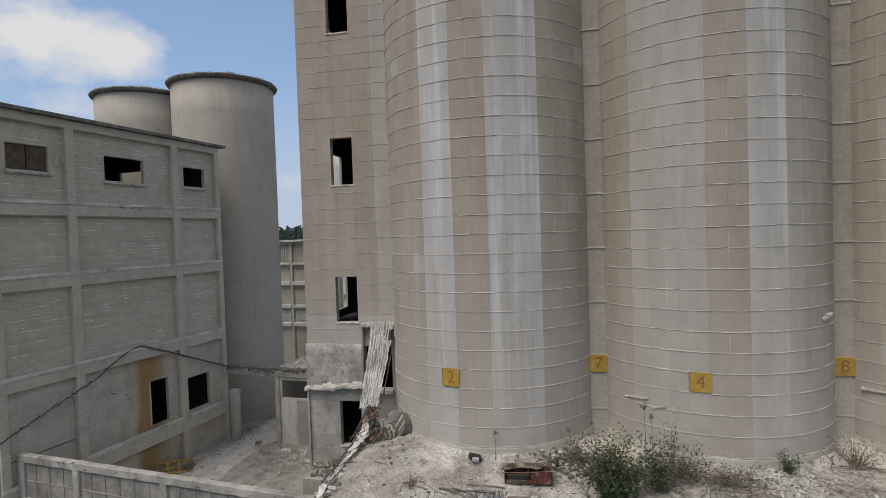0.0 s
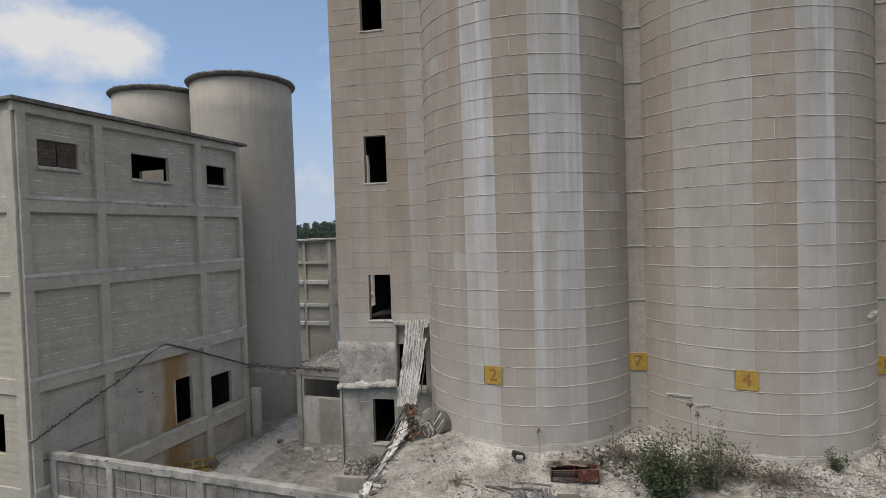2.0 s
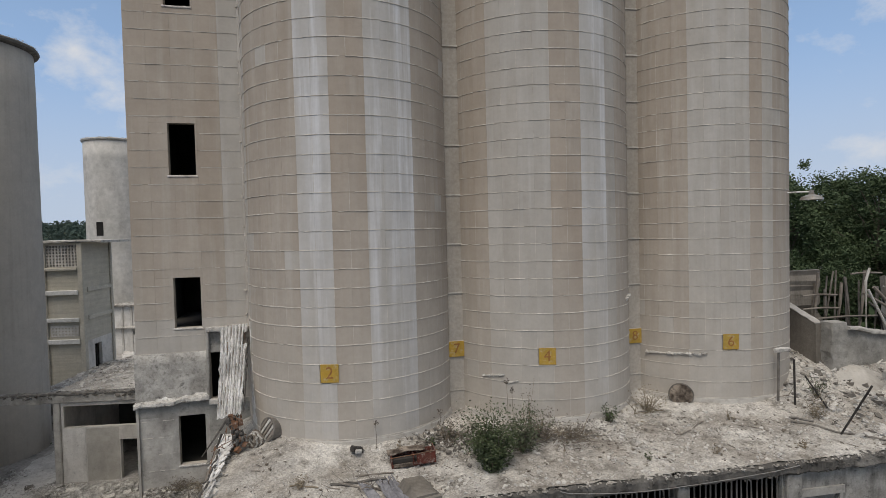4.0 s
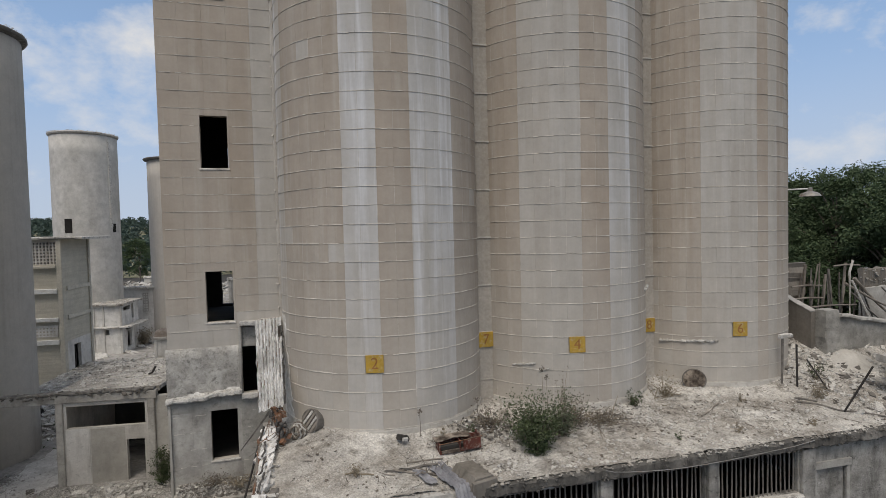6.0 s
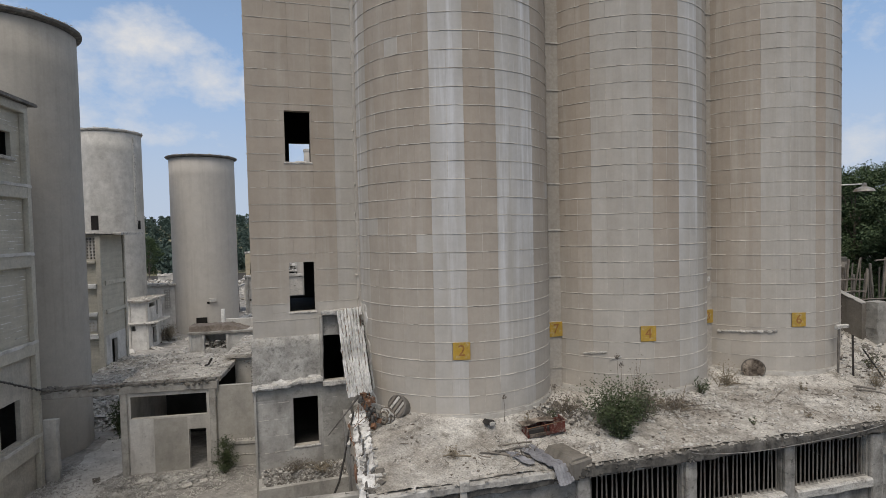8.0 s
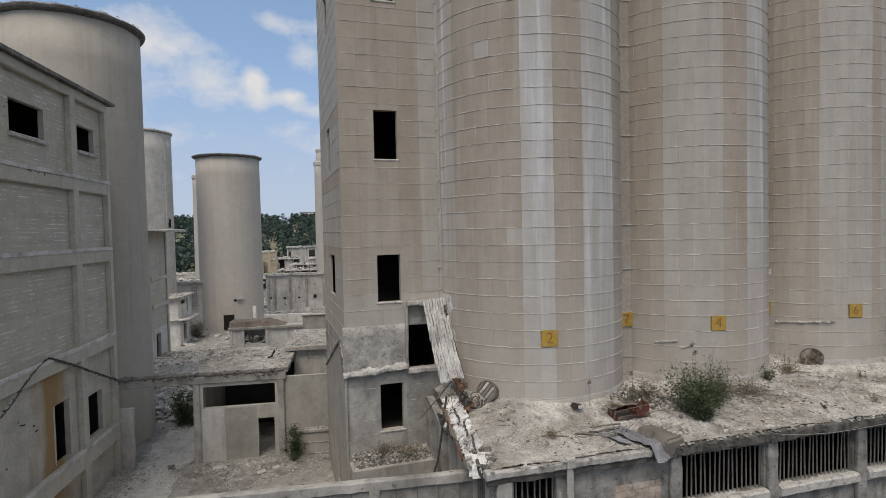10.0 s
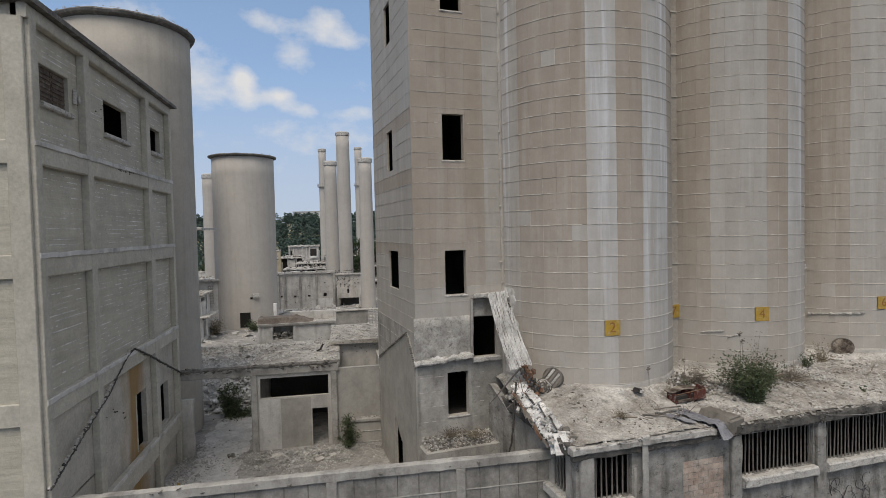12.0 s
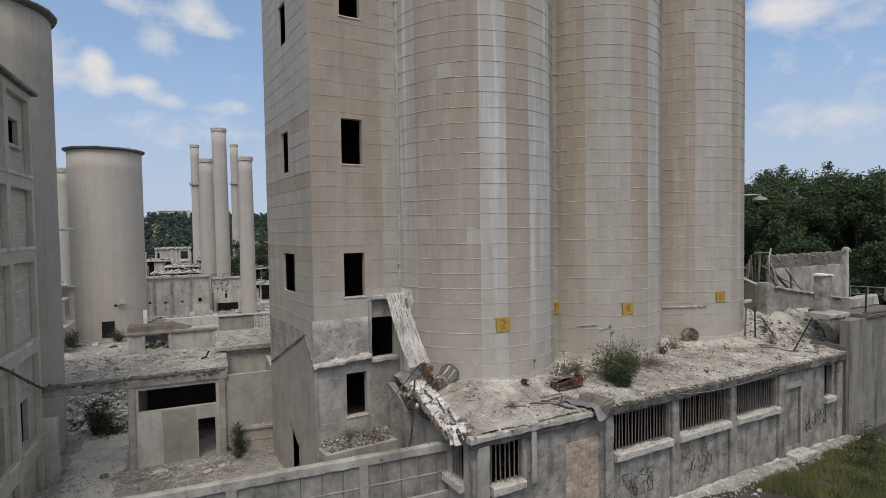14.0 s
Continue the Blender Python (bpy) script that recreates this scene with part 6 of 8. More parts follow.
# hanging corrugated sheet
cs = thing("corrugated_sheet", COMPLEX, "whitewashed corrugated sheet hanging torn from the canopy", "sheet")
A_, B_, C_, D_ = Vector((-9.08, 25.2, 11.25)), Vector((-7.95, 25.3, 11.35)), Vector((-8.98, 22.9, 7.85)), Vector((-8.0, 22.6, 8.12))
bm = bmesh.new()
nx, ny = 54, 30
rows = []
rr = random.Random(9)
for j in range(ny + 1):
    f = j / ny
    row = []
    for i in range(nx + 1):
        g = i / nx
        p = A_.lerp(B_, g).lerp(C_.lerp(D_, g), f)
        nrm = (B_ - A_).cross(C_ - A_).normalized()
        p += nrm * (0.045 * math.sin(g * 8 * 2 * math.pi) + 0.12 * math.sin(f * math.pi) + 0.04 * noise.noise(Vector((g * 3, f * 5, 0))))
        if j == ny:
            p += (C_ - A_).normalized() * 0.12 * noise.noise(Vector((g * 11, 3, 1)))
        if i in (0, nx):
            p += (B_ - A_).normalized() * 0.06 * noise.noise(Vector((1, f * 14, i)))
        row.append(bm.verts.new(p))
    rows.append(row)
for j in range(ny):
    for i in range(nx):
        if not (2 < j < 7 and i > nx * (0.84 + 0.10 * noise.noise(Vector((j * 0.5, 2, 1))))):
            bm.faces.new((rows[j][i], rows[j][i + 1], rows[j + 1][i + 1], rows[j + 1][i]))
bmesh.ops.solidify(bm, geom=bm.faces[:], thickness=0.012)
part("sheet", bm, M_SHEET, cs)
hang = thing("rusted_remnant", COMPLEX, "rusted shreds and splinters hanging under the torn sheet", "scrap")
bm, bd = bmesh.new(), bmesh.new()
for i in range(120):
    f = rr.random()
    chunk(bm if i % 2 else bd, (-8.35 + 0.35 * f + rr.gauss(0, 0.12), 22.75 - 0.5 * f + rr.gauss(0, 0.1), 8.0 - 1.0 * f + rr.gauss(0, 0.08)), rr.choice((0.08, 0.14, 0.22)), rr, 1.6)
part("rust_shreds", bm, M_RUST, hang)
part("dark_splinters", bd, M_FELT, hang)
bm = bmesh.new()
for g in (0.024, 0.148, 0.273, 0.398, 0.523, 0.648, 0.773, 0.898):
    f = 0.0 if g in (0.273, 0.398) else 0.2 * rr.random()
    while f < 0.94:
        h = f + rr.uniform(0.05, 0.2)
        if rr.random() < (0.75 if f < 0.3 else 0.5):
            q = []
            for ff in (f, min(h, 0.98)):
                o = 0.12 * math.sin(ff * math.pi) + 0.04 * noise.noise(Vector((g * 3, ff * 5, 0))) - 0.024
                for gg in (g, g + rr.uniform(0.008, 0.022)):
                    q.append(A_.lerp(B_, gg).lerp(C_.lerp(D_, gg), ff) + (B_ - A_).cross(C_ - A_).normalized() * (o + 0.045 * math.sin(gg * 16 * math.pi)))
            bm.faces.new([bm.verts.new(q[k]) for k in (0, 1, 3, 2)])
        f = h + rr.uniform(0.01, 0.1)
bmesh.ops.solidify(bm, geom=bm.faces[:], thickness=0.008)
part("rust_fleck", bm, M_RUST, cs, "brown rust showing along the grooves", kind="stuff")
st = thing("torn_felt_strip", COMPLEX, "black torn felt hanging along the seam behind the sheet", "felt")
part("body", tube(bmesh.new(), [(-7.92 + 0.05 * noise.noise(Vector((i * 0.7, 0, 4))), 25.2 - 2.3 * i / 24, 10.7 - 2.6 * i / 24) for i in range(25)], 0.035, 5), M_FELT, st)

M_SKIRT = stone("lime_skirt", (0.46, 0.44, 0.405), (0.40, 0.378, 0.343), (0.30, 0.28, 0.25), scale=0.7, bump=0.2, mott=0.12, speck=0.08)
# debris hanging over the end of the terrace


def edge_board(a, b, width, roll, mat, seed, label):
    """A long splintered board from a to b along the terrace end, turned about its length."""
    a, b = Vector(a), Vector(b)
    x = (b - a).normalized()
    y = Vector((0, 0, 1)).cross(x).normalized()
    m = Matrix((x, y, x.cross(y))).transposed().to_4x4()
    br = thing("broken_board", TERRACE @ Matrix.Translation((a + b) / 2) @ m @ pose(0, 0, 0, roll, 0, 0), label, "board", "boards on the terrace edge")
    ln = (b - a).length
    part("body", worn(bmesh.new(), -ln / 2, ln / 2, -width / 2, width / 2, -0.03, 0.03, step=0.11, amp=0.075, chamfer=0.008, seed=seed), mat, br)


def edge_slab(f0, f1, tip, seed):
    """A collapsed whitewashed slab draped down over the terrace end, with torn outlines."""
    bm = bmesh.new()
    n, k = int((f1 - f0) * 60), 10
    rows = []
    for i in range(n + 1):
        f = f0 + (f1 - f0) * i / n
        up = Vector((0.05 + 0.25 * (1 - f), 4.55 - 3.75 * f, 7.08 - 0.62 * f))
        low = Vector((-0.40, 4.75 - 3.15 * f, 6.84 - 1.15 * f))
        e0 = 0.16 * noise.noise(Vector((f * 22, seed, 0))) + 0.08 * noise.noise(Vector((f * 60, seed, 4)))
        e1 = 1.0 + 0.28 * noise.noise(Vector((f * 16, seed, 1))) + 0.12 * noise.noise(Vector((f * 55, seed, 2)))
        row = []
        for j in range(k + 1):
            g = e0 + (e1 - e0) * j / k
            p = up.lerp(low, g)
            p.z += tip * (i / n - 0.5) + 0.07 * noise.noise(Vector((f * 13, g * 2.5, seed))) + 0.025 * noise.noise(Vector((f * 45, g * 9, seed)))
            p.y += 0.12 * noise.noise(Vector((g * 6, seed, i * 0.02))) * (1 if i in (0, n) else 0)
            row.append(bm.verts.new(p))
        rows.append(row)
    for i in range(n):
        for j in range(k):
            if noise.noise(Vector((i * 0.45, j * 0.6, seed + 20))) < 0.36:
                bm.faces.new((rows[i][j], rows[i + 1][j], rows[i + 1][j + 1], rows[i][j + 1]))
    bmesh.ops.delete(bm, geom=[v for v in bm.verts if not v.link_faces], context="VERTS")
    bmesh.ops.solidify(bm, geom=bm.faces[:], thickness=0.045)
    br = thing("broken_slab", TERRACE, "torn whitewashed slab slumped over the terrace end", "slab", "slumped slabs on the terrace end")
    part("body", bm, M_BOARD, br)


for f0, f1, tip, seed in ((-0.16, 0.1, -0.15, 5), (0.02, 0.36, 0.10, 1), (0.33, 0.68, 0.13, 2), (0.64, 0.95, 0.10, 3)):
    edge_slab(f0, f1, tip, seed)
rb = random.Random(83)
for i in range(9):
    f = (i + 0.6) / 10
    low = Vector((-0.44, 4.75 - 3.2 * f, 6.80 - 1.15 * f))
    way = Vector((rb.uniform(-0.12, 0.05), -1.0, -0.36 + rb.uniform(-0.12, 0.12))).normalized() * rb.uniform(0.4, 0.8)
    mat, lab = ((M_RUST, "rusted strip under the slumped slabs"), (M_FELT, "black fibrous strip under the slumped slabs"), (M_WOOD, "grey splintered lath under the slumped slabs"))[i % 3]
    edge_board(low - way, low + way, rb.uniform(0.08, 0.16), 60 + rb.uniform(-20, 20), mat, i, lab)
for i, (q, z) in enumerate(((3.6, 6.95), (2.5, 6.78), (1.5, 6.6))):
    edge_board((-0.1, q + 0.5, z + 0.06), (-0.24, q - 0.5, z - 0.16), 0.07, 30, M_FELT, 30 + i, "black fibrous strip lying on the slumped slabs")
for i, (a, b, w, roll) in enumerate((
        ((-0.36, 1.5, 6.15), (-0.42, 0.95, 5.50), 0.24, 20),
        ((-0.28, 1.1, 6.25), (-0.36, 0.55, 5.58), 0.30, 8),
        ((-0.05, 0.85, 6.40), (-0.22, 0.25, 5.92), 0.26, 14))):
    edge_board(a, b, w, roll, M_BOARD, 40 + i, "whitewashed board dangling from the terrace corner")
rr = random.Random(71)
bm, bd = bmesh.new(), bmesh.new()
for i in range(300):
    q = rr.uniform(0.3, 6.0)
    p = rr.gauss(-0.02, 0.2)
    chunk(bm if rr.random() < 0.68 else bd, (p, q, terrace_z(0.1, q) - 0.05 - 0.5 * max(0.0, -p) + rr.uniform(-0.1, 0.12)), rr.choice((0.07, 0.12, 0.18, 0.3)), rr, 0.6)
tagged(part("edge_rubble", bm, M_CHALK, m=TERRACE), "white broken concrete heaped on the terrace edge", "rubble", kind="stuff")
tagged(part("edge_debris", bd, M_DARKRUB, m=TERRACE), "dark rotten debris under the boards", "rubble", kind="stuff")
stk = thing("leaning_stick", COMPLEX, "dark splintered stick hanging below the torn sheet", "stick")
part("shaft", tube(bmesh.new(), [(-8.5, 22.8, 7.95), (-9.2, 23.3, 6.9), (-9.75, 23.7, 6.1)], 0.05, 6, end_radius=0.02), M_DARKRUB, stk)
# whitewash splashed on the silo beside the sheet
bm = bmesh.new()
rows = []
for k in range(41):
    f = k / 40
    edge = -66 - 14 * f + 5 * noise.noise(Vector((f * 6, 0, 3))) + 2.5 * noise.noise(Vector((f * 19, 0, 3)))
    rows.append([bm.verts.new((math.sin(radians(a)) * rad, -math.cos(radians(a)) * rad, 6.4 + 5.1 * f)) for a, rad in ((-92, 4.66), (-86, 4.67), ((edge - 86) / 2, 4.672), (edge - 1, 4.67), (edge, 4.64))])
for k in range(40):
    for e in range(4):
        bm.faces.new((rows[k][e], rows[k][e + 1], rows[k + 1][e + 1], rows[k + 1][e]))
part("plaster_skim", bm, M_SKIM, silos[0], "white plaster smeared down the silo's edge")
tang = thing("tangled_wire", TERRACE @ pose(0.1, 4.9, 7.0), "rusty tangle of wire and bars", "wire")
for i in range(16):
    p = Vector((rng.gauss(0, 0.2), rng.gauss(0, 0.5), rng.gauss(0.1, 0.3)))
    part("strand", tube(bmesh.new(), [p, p + Vector((rng.gauss(0, 0.3), rng.gauss(0, 0.4), rng.gauss(-0.1, 0.4))), p + Vector((rng.gauss(0, 0.5), rng.gauss(0, 0.40), rng.gauss(-0.5, 0.4)))], 0.014, 5), rng.choice((M_RUST, M_DARKRUB)), tang)
cab = thing("hanging_cable", TERRACE, "black cable hanging from the terrace end", "cable")
part("strand", tube(bmesh.new(), [(-0.25, 5.0, 7.3), (-0.5, 4.6, 6.6), (-0.75, 4.2, 5.7), (-1.0, 3.9, 4.9), (-1.4, 3.6, 4.2), (-1.7, 3.4, 3.2)], 0.045, 6), M_BLACK, cab)
tri = thing("raking_wall", TERRACE, "triangular concrete wing wall below the terrace", "wall")
bm = bmesh.new()
a = [bm.verts.new(p) for p in ((-0.5, 8.4, 0), (-0.5, 8.4, 6.4), (-0.5, 7.7, 6.5), (-0.3, 5.8, 5.6), (-0.3, 5.8, 0))]
b = [bm.verts.new(v.co + Vector((0.35, 0, 0))) for v in a]
bm.faces.new(a[::-1])
bm.faces.new(b)
for i in range(5):
    bm.faces.new((a[i], a[(i + 1) % 5], b[(i + 1) % 5], b[i]))
part("body", bm, M_STAIN, tri)


# ---- things on the terrace ----
def on_deck(p, q, up=0.0, rx=0, ry=0, rz=0):
    return TERRACE @ pose(p, q, terrace_z(p, q) + up, rx, ry, rz)


curl = thing("scrap_coil", on_deck(1.05, 4.75, 0.3, 0, 0, -40), "crumpled dusty coil of scrap beside the drum", "scrap")
rk = random.Random(31)
for i in range(5):
    pts = [(0.34 * math.cos(a) * (0.6 + 0.1 * i) + rk.gauss(0, 0.03), 0.07 * i - 0.15 + rk.gauss(0, 0.02), 0.36 * math.sin(a) * (0.7 + 0.06 * i)) for a in [0.5 * k + i for k in range(13)]]
    part("strand", tube(bmesh.new(), pts, 0.04, 6), M_RUBBLE if i % 2 else M_LITTER, curl)
drum = thing("drum", on_deck(1.6, 4.9, 0.36, -14, 0, -50), "round slatted drum end leaning against the silo", "drum")
part("shell", tube(bmesh.new(), [(0, -0.05, 0), (0, 0.35, 0)], 0.46, 20), M_DARKRUB, drum)
bm = bmesh.new()
for i in range(24):
    a0, a1 = i * math.pi / 12, (i + 1) * math.pi / 12
    tube(bm, [(math.cos(a0) * 0.46, -0.07, math.sin(a0) * 0.46), (math.cos(a1) * 0.46, -0.07, math.sin(a1) * 0.46)], 0.035, 5)
part("hoop", bm, M_DARKRUB, drum)
for i in range(5):
    x = -0.34 + i * 0.17
    h = math.sqrt(0.42 ** 2 - x * x)
    part("slat", worn(bmesh.new(), x - 0.06, x + 0.06, -0.1, -0.055, -h, h, amp=0.015, chamfer=0.01, seed=i, m=pose(0, 0, 0, 0, 35, 0)), M_RUBBLE if i % 2 else M_WOOD, drum)

M_HATCH = stone("hatch_rust", (0.045, 0.032, 0.025), (0.26, 0.22, 0.18), (0.025, 0.02, 0.018), scale=2.2, bump=0.4, mott=0.3)
hatch = thing("hatch_pipe", TERRACE @ pose(20.45, 5.35, terrace_z(20.45, 5.35) + 0.36, 0, 0, -38), "rusty round hatch pipe half buried at the silo's foot", "hatch")
bm = bmesh.new()
for i in range(24):
    a0, a1 = i * math.pi / 12, (i + 1) * math.pi / 12
    tube(bm, [(math.cos(a0) * 0.55, 0.0, math.sin(a0) * 0.52), (math.cos(a1) * 0.55, 0.0, math.sin(a1) * 0.52)], 0.03, 6)
part("rim", bm, M_DARKRUB, hatch)
part("shell", tube(bmesh.new(), [(0, 0.04, 0), (0, 0.9, 0)], 0.52, 24), M_DARKRUB, hatch)
part("lid", tube(bmesh.new(), [(0, -0.03, 0.0), (0, 0.035, 0.0)], 0.51, 24), M_HATCH, hatch, "rust-stained dusty lid")

red = thing("machine_box", on_deck(7.2, 2.5, 0.05, 4, -2, 3), "rusted red steel machine box with open compartments", "machine")
part("frame", boxes((-0.85, 0.85, -0.3, -0.26, 0, 0.12), (-0.85, 0.85, 0.26, 0.3, 0, 0.38), (-0.85, -0.81, -0.26, 0.26, 0, 0.40), (0.81, 0.85, -0.26, 0.26, 0, 0.52), (-0.02, 0.02, -0.26, 0.26, 0, 0.40), (-0.81, 0.81, -0.26, 0.26, 0, 0.05)), M_RED, red)
part("lid", worn(bmesh.new(), -0.95, 0.5, -0.05, 0.36, 0.44, 0.48, amp=0.05, step=0.1, chamfer=0.01), M_HATCH, red, "bent rusty lid")
part("rail", tube(bmesh.new(), [(-0.9, -0.32, 0.42), (0.1, -0.34, 0.46), (0.88, -0.32, 0.5)], 0.018, 6), M_RUST, red)
part("panel", boxes((-0.78, -0.06, -0.34, -0.303, 0.03, 0.16)), M_HATCH, red)
part("panel", boxes((0.1, 0.8, -0.34, -0.303, 0.06, 0.45)), M_RED, red, "rust-red end panel")
# dark filler block added as the shade inside the compartments
part("crumbs", boxes((-0.78, 0.78, -0.1, 0.24, 0.05, 0.22)), M_INSHADE, red)

blk = thing("concrete_block", on_deck(7.15, 0.36, 0.14, 3, 0, 16), "rounded grey concrete block at the terrace edge", "block")
part("body", worn(bmesh.new(), -0.52, 0.58, -0.62, 0.7, -0.5, 0.16, step=0.12, amp=0.09, chamfer=0.3), M_DARKWALL, blk)
part("end_face", worn(bmesh.new(), -0.48, 0.52, -0.72, -0.55, -0.6, 0.08, step=0.1, amp=0.03, chamfer=0.04), M_DARKWALL, blk, "dark weathered end")

cl = thing("cloth", on_deck(6.25, 0.75, 0.1, 0, 0, -75), "grey crumpled cloth draped over the slab edge", "cloth")
part("body", sheet_grid(bmesh.new(), -1.3, 1.45, -0.36, 0.36, 80, 34, lambda x, y: 0.13 * abs(noise.noise(Vector((x * 1.3, y * 8, 2)))) + 0.07 * noise.noise(Vector((x * 3, y * 9, 5))) + 0.03 - 0.6 * smooth01((x - 1.05) / 0.4) * (1 - 0.5 * abs(y))), M_CLOTH, cl, smooth=True)
part("loose_strip", sheet_grid(bmesh.new(), -1.9, 0.4, -0.95, -0.55, 50, 14, lambda x, y: 0.10 * abs(noise.noise(Vector((x * 2, y * 7, 6)))) + 0.04 * noise.noise(Vector((x * 5, y * 9, 5))) + 0.02), M_CLOTH, cl, smooth=True)
for k, (p0, q0, p1, q1, r, mat, lab) in enumerate(((4.1, 1.45, 6.1, 1.5, 0.045, M_DARKRUB, "dark grey pole"), (4.4, 1.5, 6.0, 0.9, 0.035, M_WOOD, "thin grey stick"), (2.7, 1.6, 3.7, 1.3, 0.03, M_DRY, "dry branch"), (5.0, 1.9, 6.4, 1.9, 0.03, M_WOOD, "thin grey stick"), (24.0, 2.7, 26.6, 0.5, 0.045, M_DARKRUB, "dark charred pole"), (24.2, 3.0, 24.9, 2.4, 0.05, M_DARKRUB, "short charred stick"), (18.6, 2.6, 20.2, 3.4, 0.03, M_WOOD, "thin grey stick"))):
    po = thing("pole", None, lab + " lying on the terrace", "pole", "poles on the terrace")
    pts = [TERRACE @ Vector((p0 + (p1 - p0) * f, q0 + (q1 - q0) * f, terrace_z(p0 + (p1 - p0) * f, q0 + (q1 - q0) * f) + r + 0.02 * math.sin(f * 9))) for f in (0, 0.25, 0.5, 0.75, 1)]
    part("shaft", tube(bmesh.new(), pts, r, 6), mat, po)
bx = thing("black_box", on_deck(5.1, 3.2, 0.02, 0, 10, 30), "small dark battered box in the dust", "box")
part("body", worn(bmesh.new(), -0.26, 0.2, -0.16, 0.14, 0, 0.2, step=0.08, amp=0.09, chamfer=0.06), M_BLACK, bx)
part("lid", worn(bmesh.new(), -0.2, 0.05, -0.26, -0.17, 0.02, 0.16, step=0.1, amp=0.04), M_CHALK, bx, "pale broken lid")
rod = thing("leaning_rod", TERRACE, "dark iron rod leaning over the terrace", "rod")
part("shaft", tube(bmesh.new(), [(25.0, 1.15, 6.4), (25.7, 0.4, 8.6)], 0.045, 6), M_BLACK, rod)

fr = thing("pipe_frame", TERRACE, "dark bent pipe frame standing by the silo", "pipe")
part("upright", tube(bmesh.new(), [(24.75, 4.25, 6.6), (24.75, 4.2, 9.3)], 0.06, 6), M_DARKRUB, fr)
part("upright", tube(bmesh.new(), [(25.35, 3.9, 6.6), (25.35, 3.95, 8.9)], 0.05, 6), M_BLACK, fr)
part("crossbar", worn(bmesh.new(), 24.55, 25.3, 4.1, 4.3, 9.2, 9.42, step=0.1, amp=0.05), M_CHALK, fr)
part("brace", tube(bmesh.new(), [(25.6, 3.6, 8.2), (26.3, 3.1, 6.8)], 0.04, 6), M_BLACK, fr)

lamp = thing("wall_lamp", TERRACE, "old enamel street lamp on an arm fixed to the silo", "lamp")
part("arm", tube(bmesh.new(), [(26.3, 5.5, 16.75), (27.0, 4.7, 16.75)], 0.04, 6), M_WHITE, lamp)
part("shade", turned(bmesh.new(), [(0.5, 16.35), (0.42, 16.5), (0.12, 16.62), (0.1, 16.8), (0, 16.82)], 16, (27.0, 4.66)), M_STEEL, lamp)

for i, (p, q, w, h, n, s, lab, mat, st_) in enumerate((
        (10.1, 1.4, 2.0, 2.0, 4400, 0.07, "dense dark green bush growing on the terrace", M_LEAF, 34),
        (10.2, 2.2, 2.7, 2.2, 2400, 0.066, "sparse dusty bush behind the dense one", M_DUSTLEAF, 26),
        (11.6, 2.5, 2.4, 1.9, 1500, 0.064, "sparse leafy bush with bare twigs", M_DUSTLEAF, 22),
        (16.0, 3.95, 0.9, 0.8, 420, 0.05, "small bright green weed clump", M_LEAF, 12),
        (12.7, 3.3, 2.3, 1.2, 900, 0.05, "brown dead scrub against the silo", M_LITTER, 46),
        (14.0, 3.0, 2.2, 0.7, 700, 0.045, "low tangle of dead grey-brown scrub", M_LITTER, 40),
        (18.6, 5.2, 1.9, 1.3, 420, 0.05, "brown dry scrub beside the pier", M_DRY, 34),
        (8.9, 3.9, 1.5, 1.0, 420, 0.05, "dead brown weeds between the silos", M_LITTER, 26),
        (25.3, 2.7, 1.3, 1.1, 260, 0.05, "wiry weed on the dust slope", M_DRY, 18),
        (26.6, 4.0, 1.2, 1.3, 200, 0.05, "wiry weed on the dust slope", M_LEAF, 14),
        (3.0, 1.5, 0.9, 0.35, 160, 0.05, "dry weeds in the dust", M_DRY, 14),
        (6.7, 3.1, 0.25, 1.1, 46, 0.05, "single tall dry weed stalk", M_DRY, 3),
        (12.2, 3.3, 0.9, 3.1, 150, 0.045, "tall reddish dry stalks rising from the bush", M_LITTER, 9),
        (21.7, 3.6, 0.4, 0.6, 60, 0.05, "small weed in the dust", M_DRY, 5),
        (19.0, 0.9, 0.4, 0.5, 60, 0.05, "small weed in the dust", M_DRY, 5),
        (16.2, 1.0, 0.35, 0.5, 60, 0.05, "small weed in the dust", M_LEAF, 5),
        (22.9, 0.8, 0.5, 0.5, 80, 0.05, "small weed at the slab edge", M_DRY, 6),
        (8.1, 3.6, 0.6, 0.6, 120, 0.05, "weeds behind the machine box", M_LEAF, 8),
)):
    bush("bush" if w > 1.2 else "weed", on_deck(p, q, -0.03), w, h, n, s, lab, mat, 60 + i, st_, "bush" if w > 1.2 else "weed", 1 if mat in (M_DRY, M_LITTER) else 0)

def tangle(p, q, spread, count, seed, label, mat, long=0.9):
    """Dry branches and sticks lying in a loose heap."""
    rr = random.Random(seed)
    h = thing("stick_heap", on_deck(p, q), label, "sticks", "stick heaps on the terrace")
    for i in range(count):
        a = Vector((rr.gauss(0, spread), rr.gauss(0, spread * 0.5), rr.uniform(0, 0.25)))
        d = Vector((rr.gauss(0, 1), rr.gauss(0, 0.7), rr.gauss(0.1, 0.35))).normalized() * long * rr.uniform(0.4, 1.1)
        b = a + d * 0.5 + Vector((rr.gauss(0, 0.07), rr.gauss(0, 0.07), rr.gauss(0, 0.05)))
        c = a + d
        for v in (a, b, c):
            v.z = max(v.z, 0.02)
        part("stick", tube(bmesh.new(), [a, b, c], rr.uniform(0.012, 0.03), 5, end_radius=0.008), mat if rr.random() < 0.7 else M_DARKRUB, h)
    return h


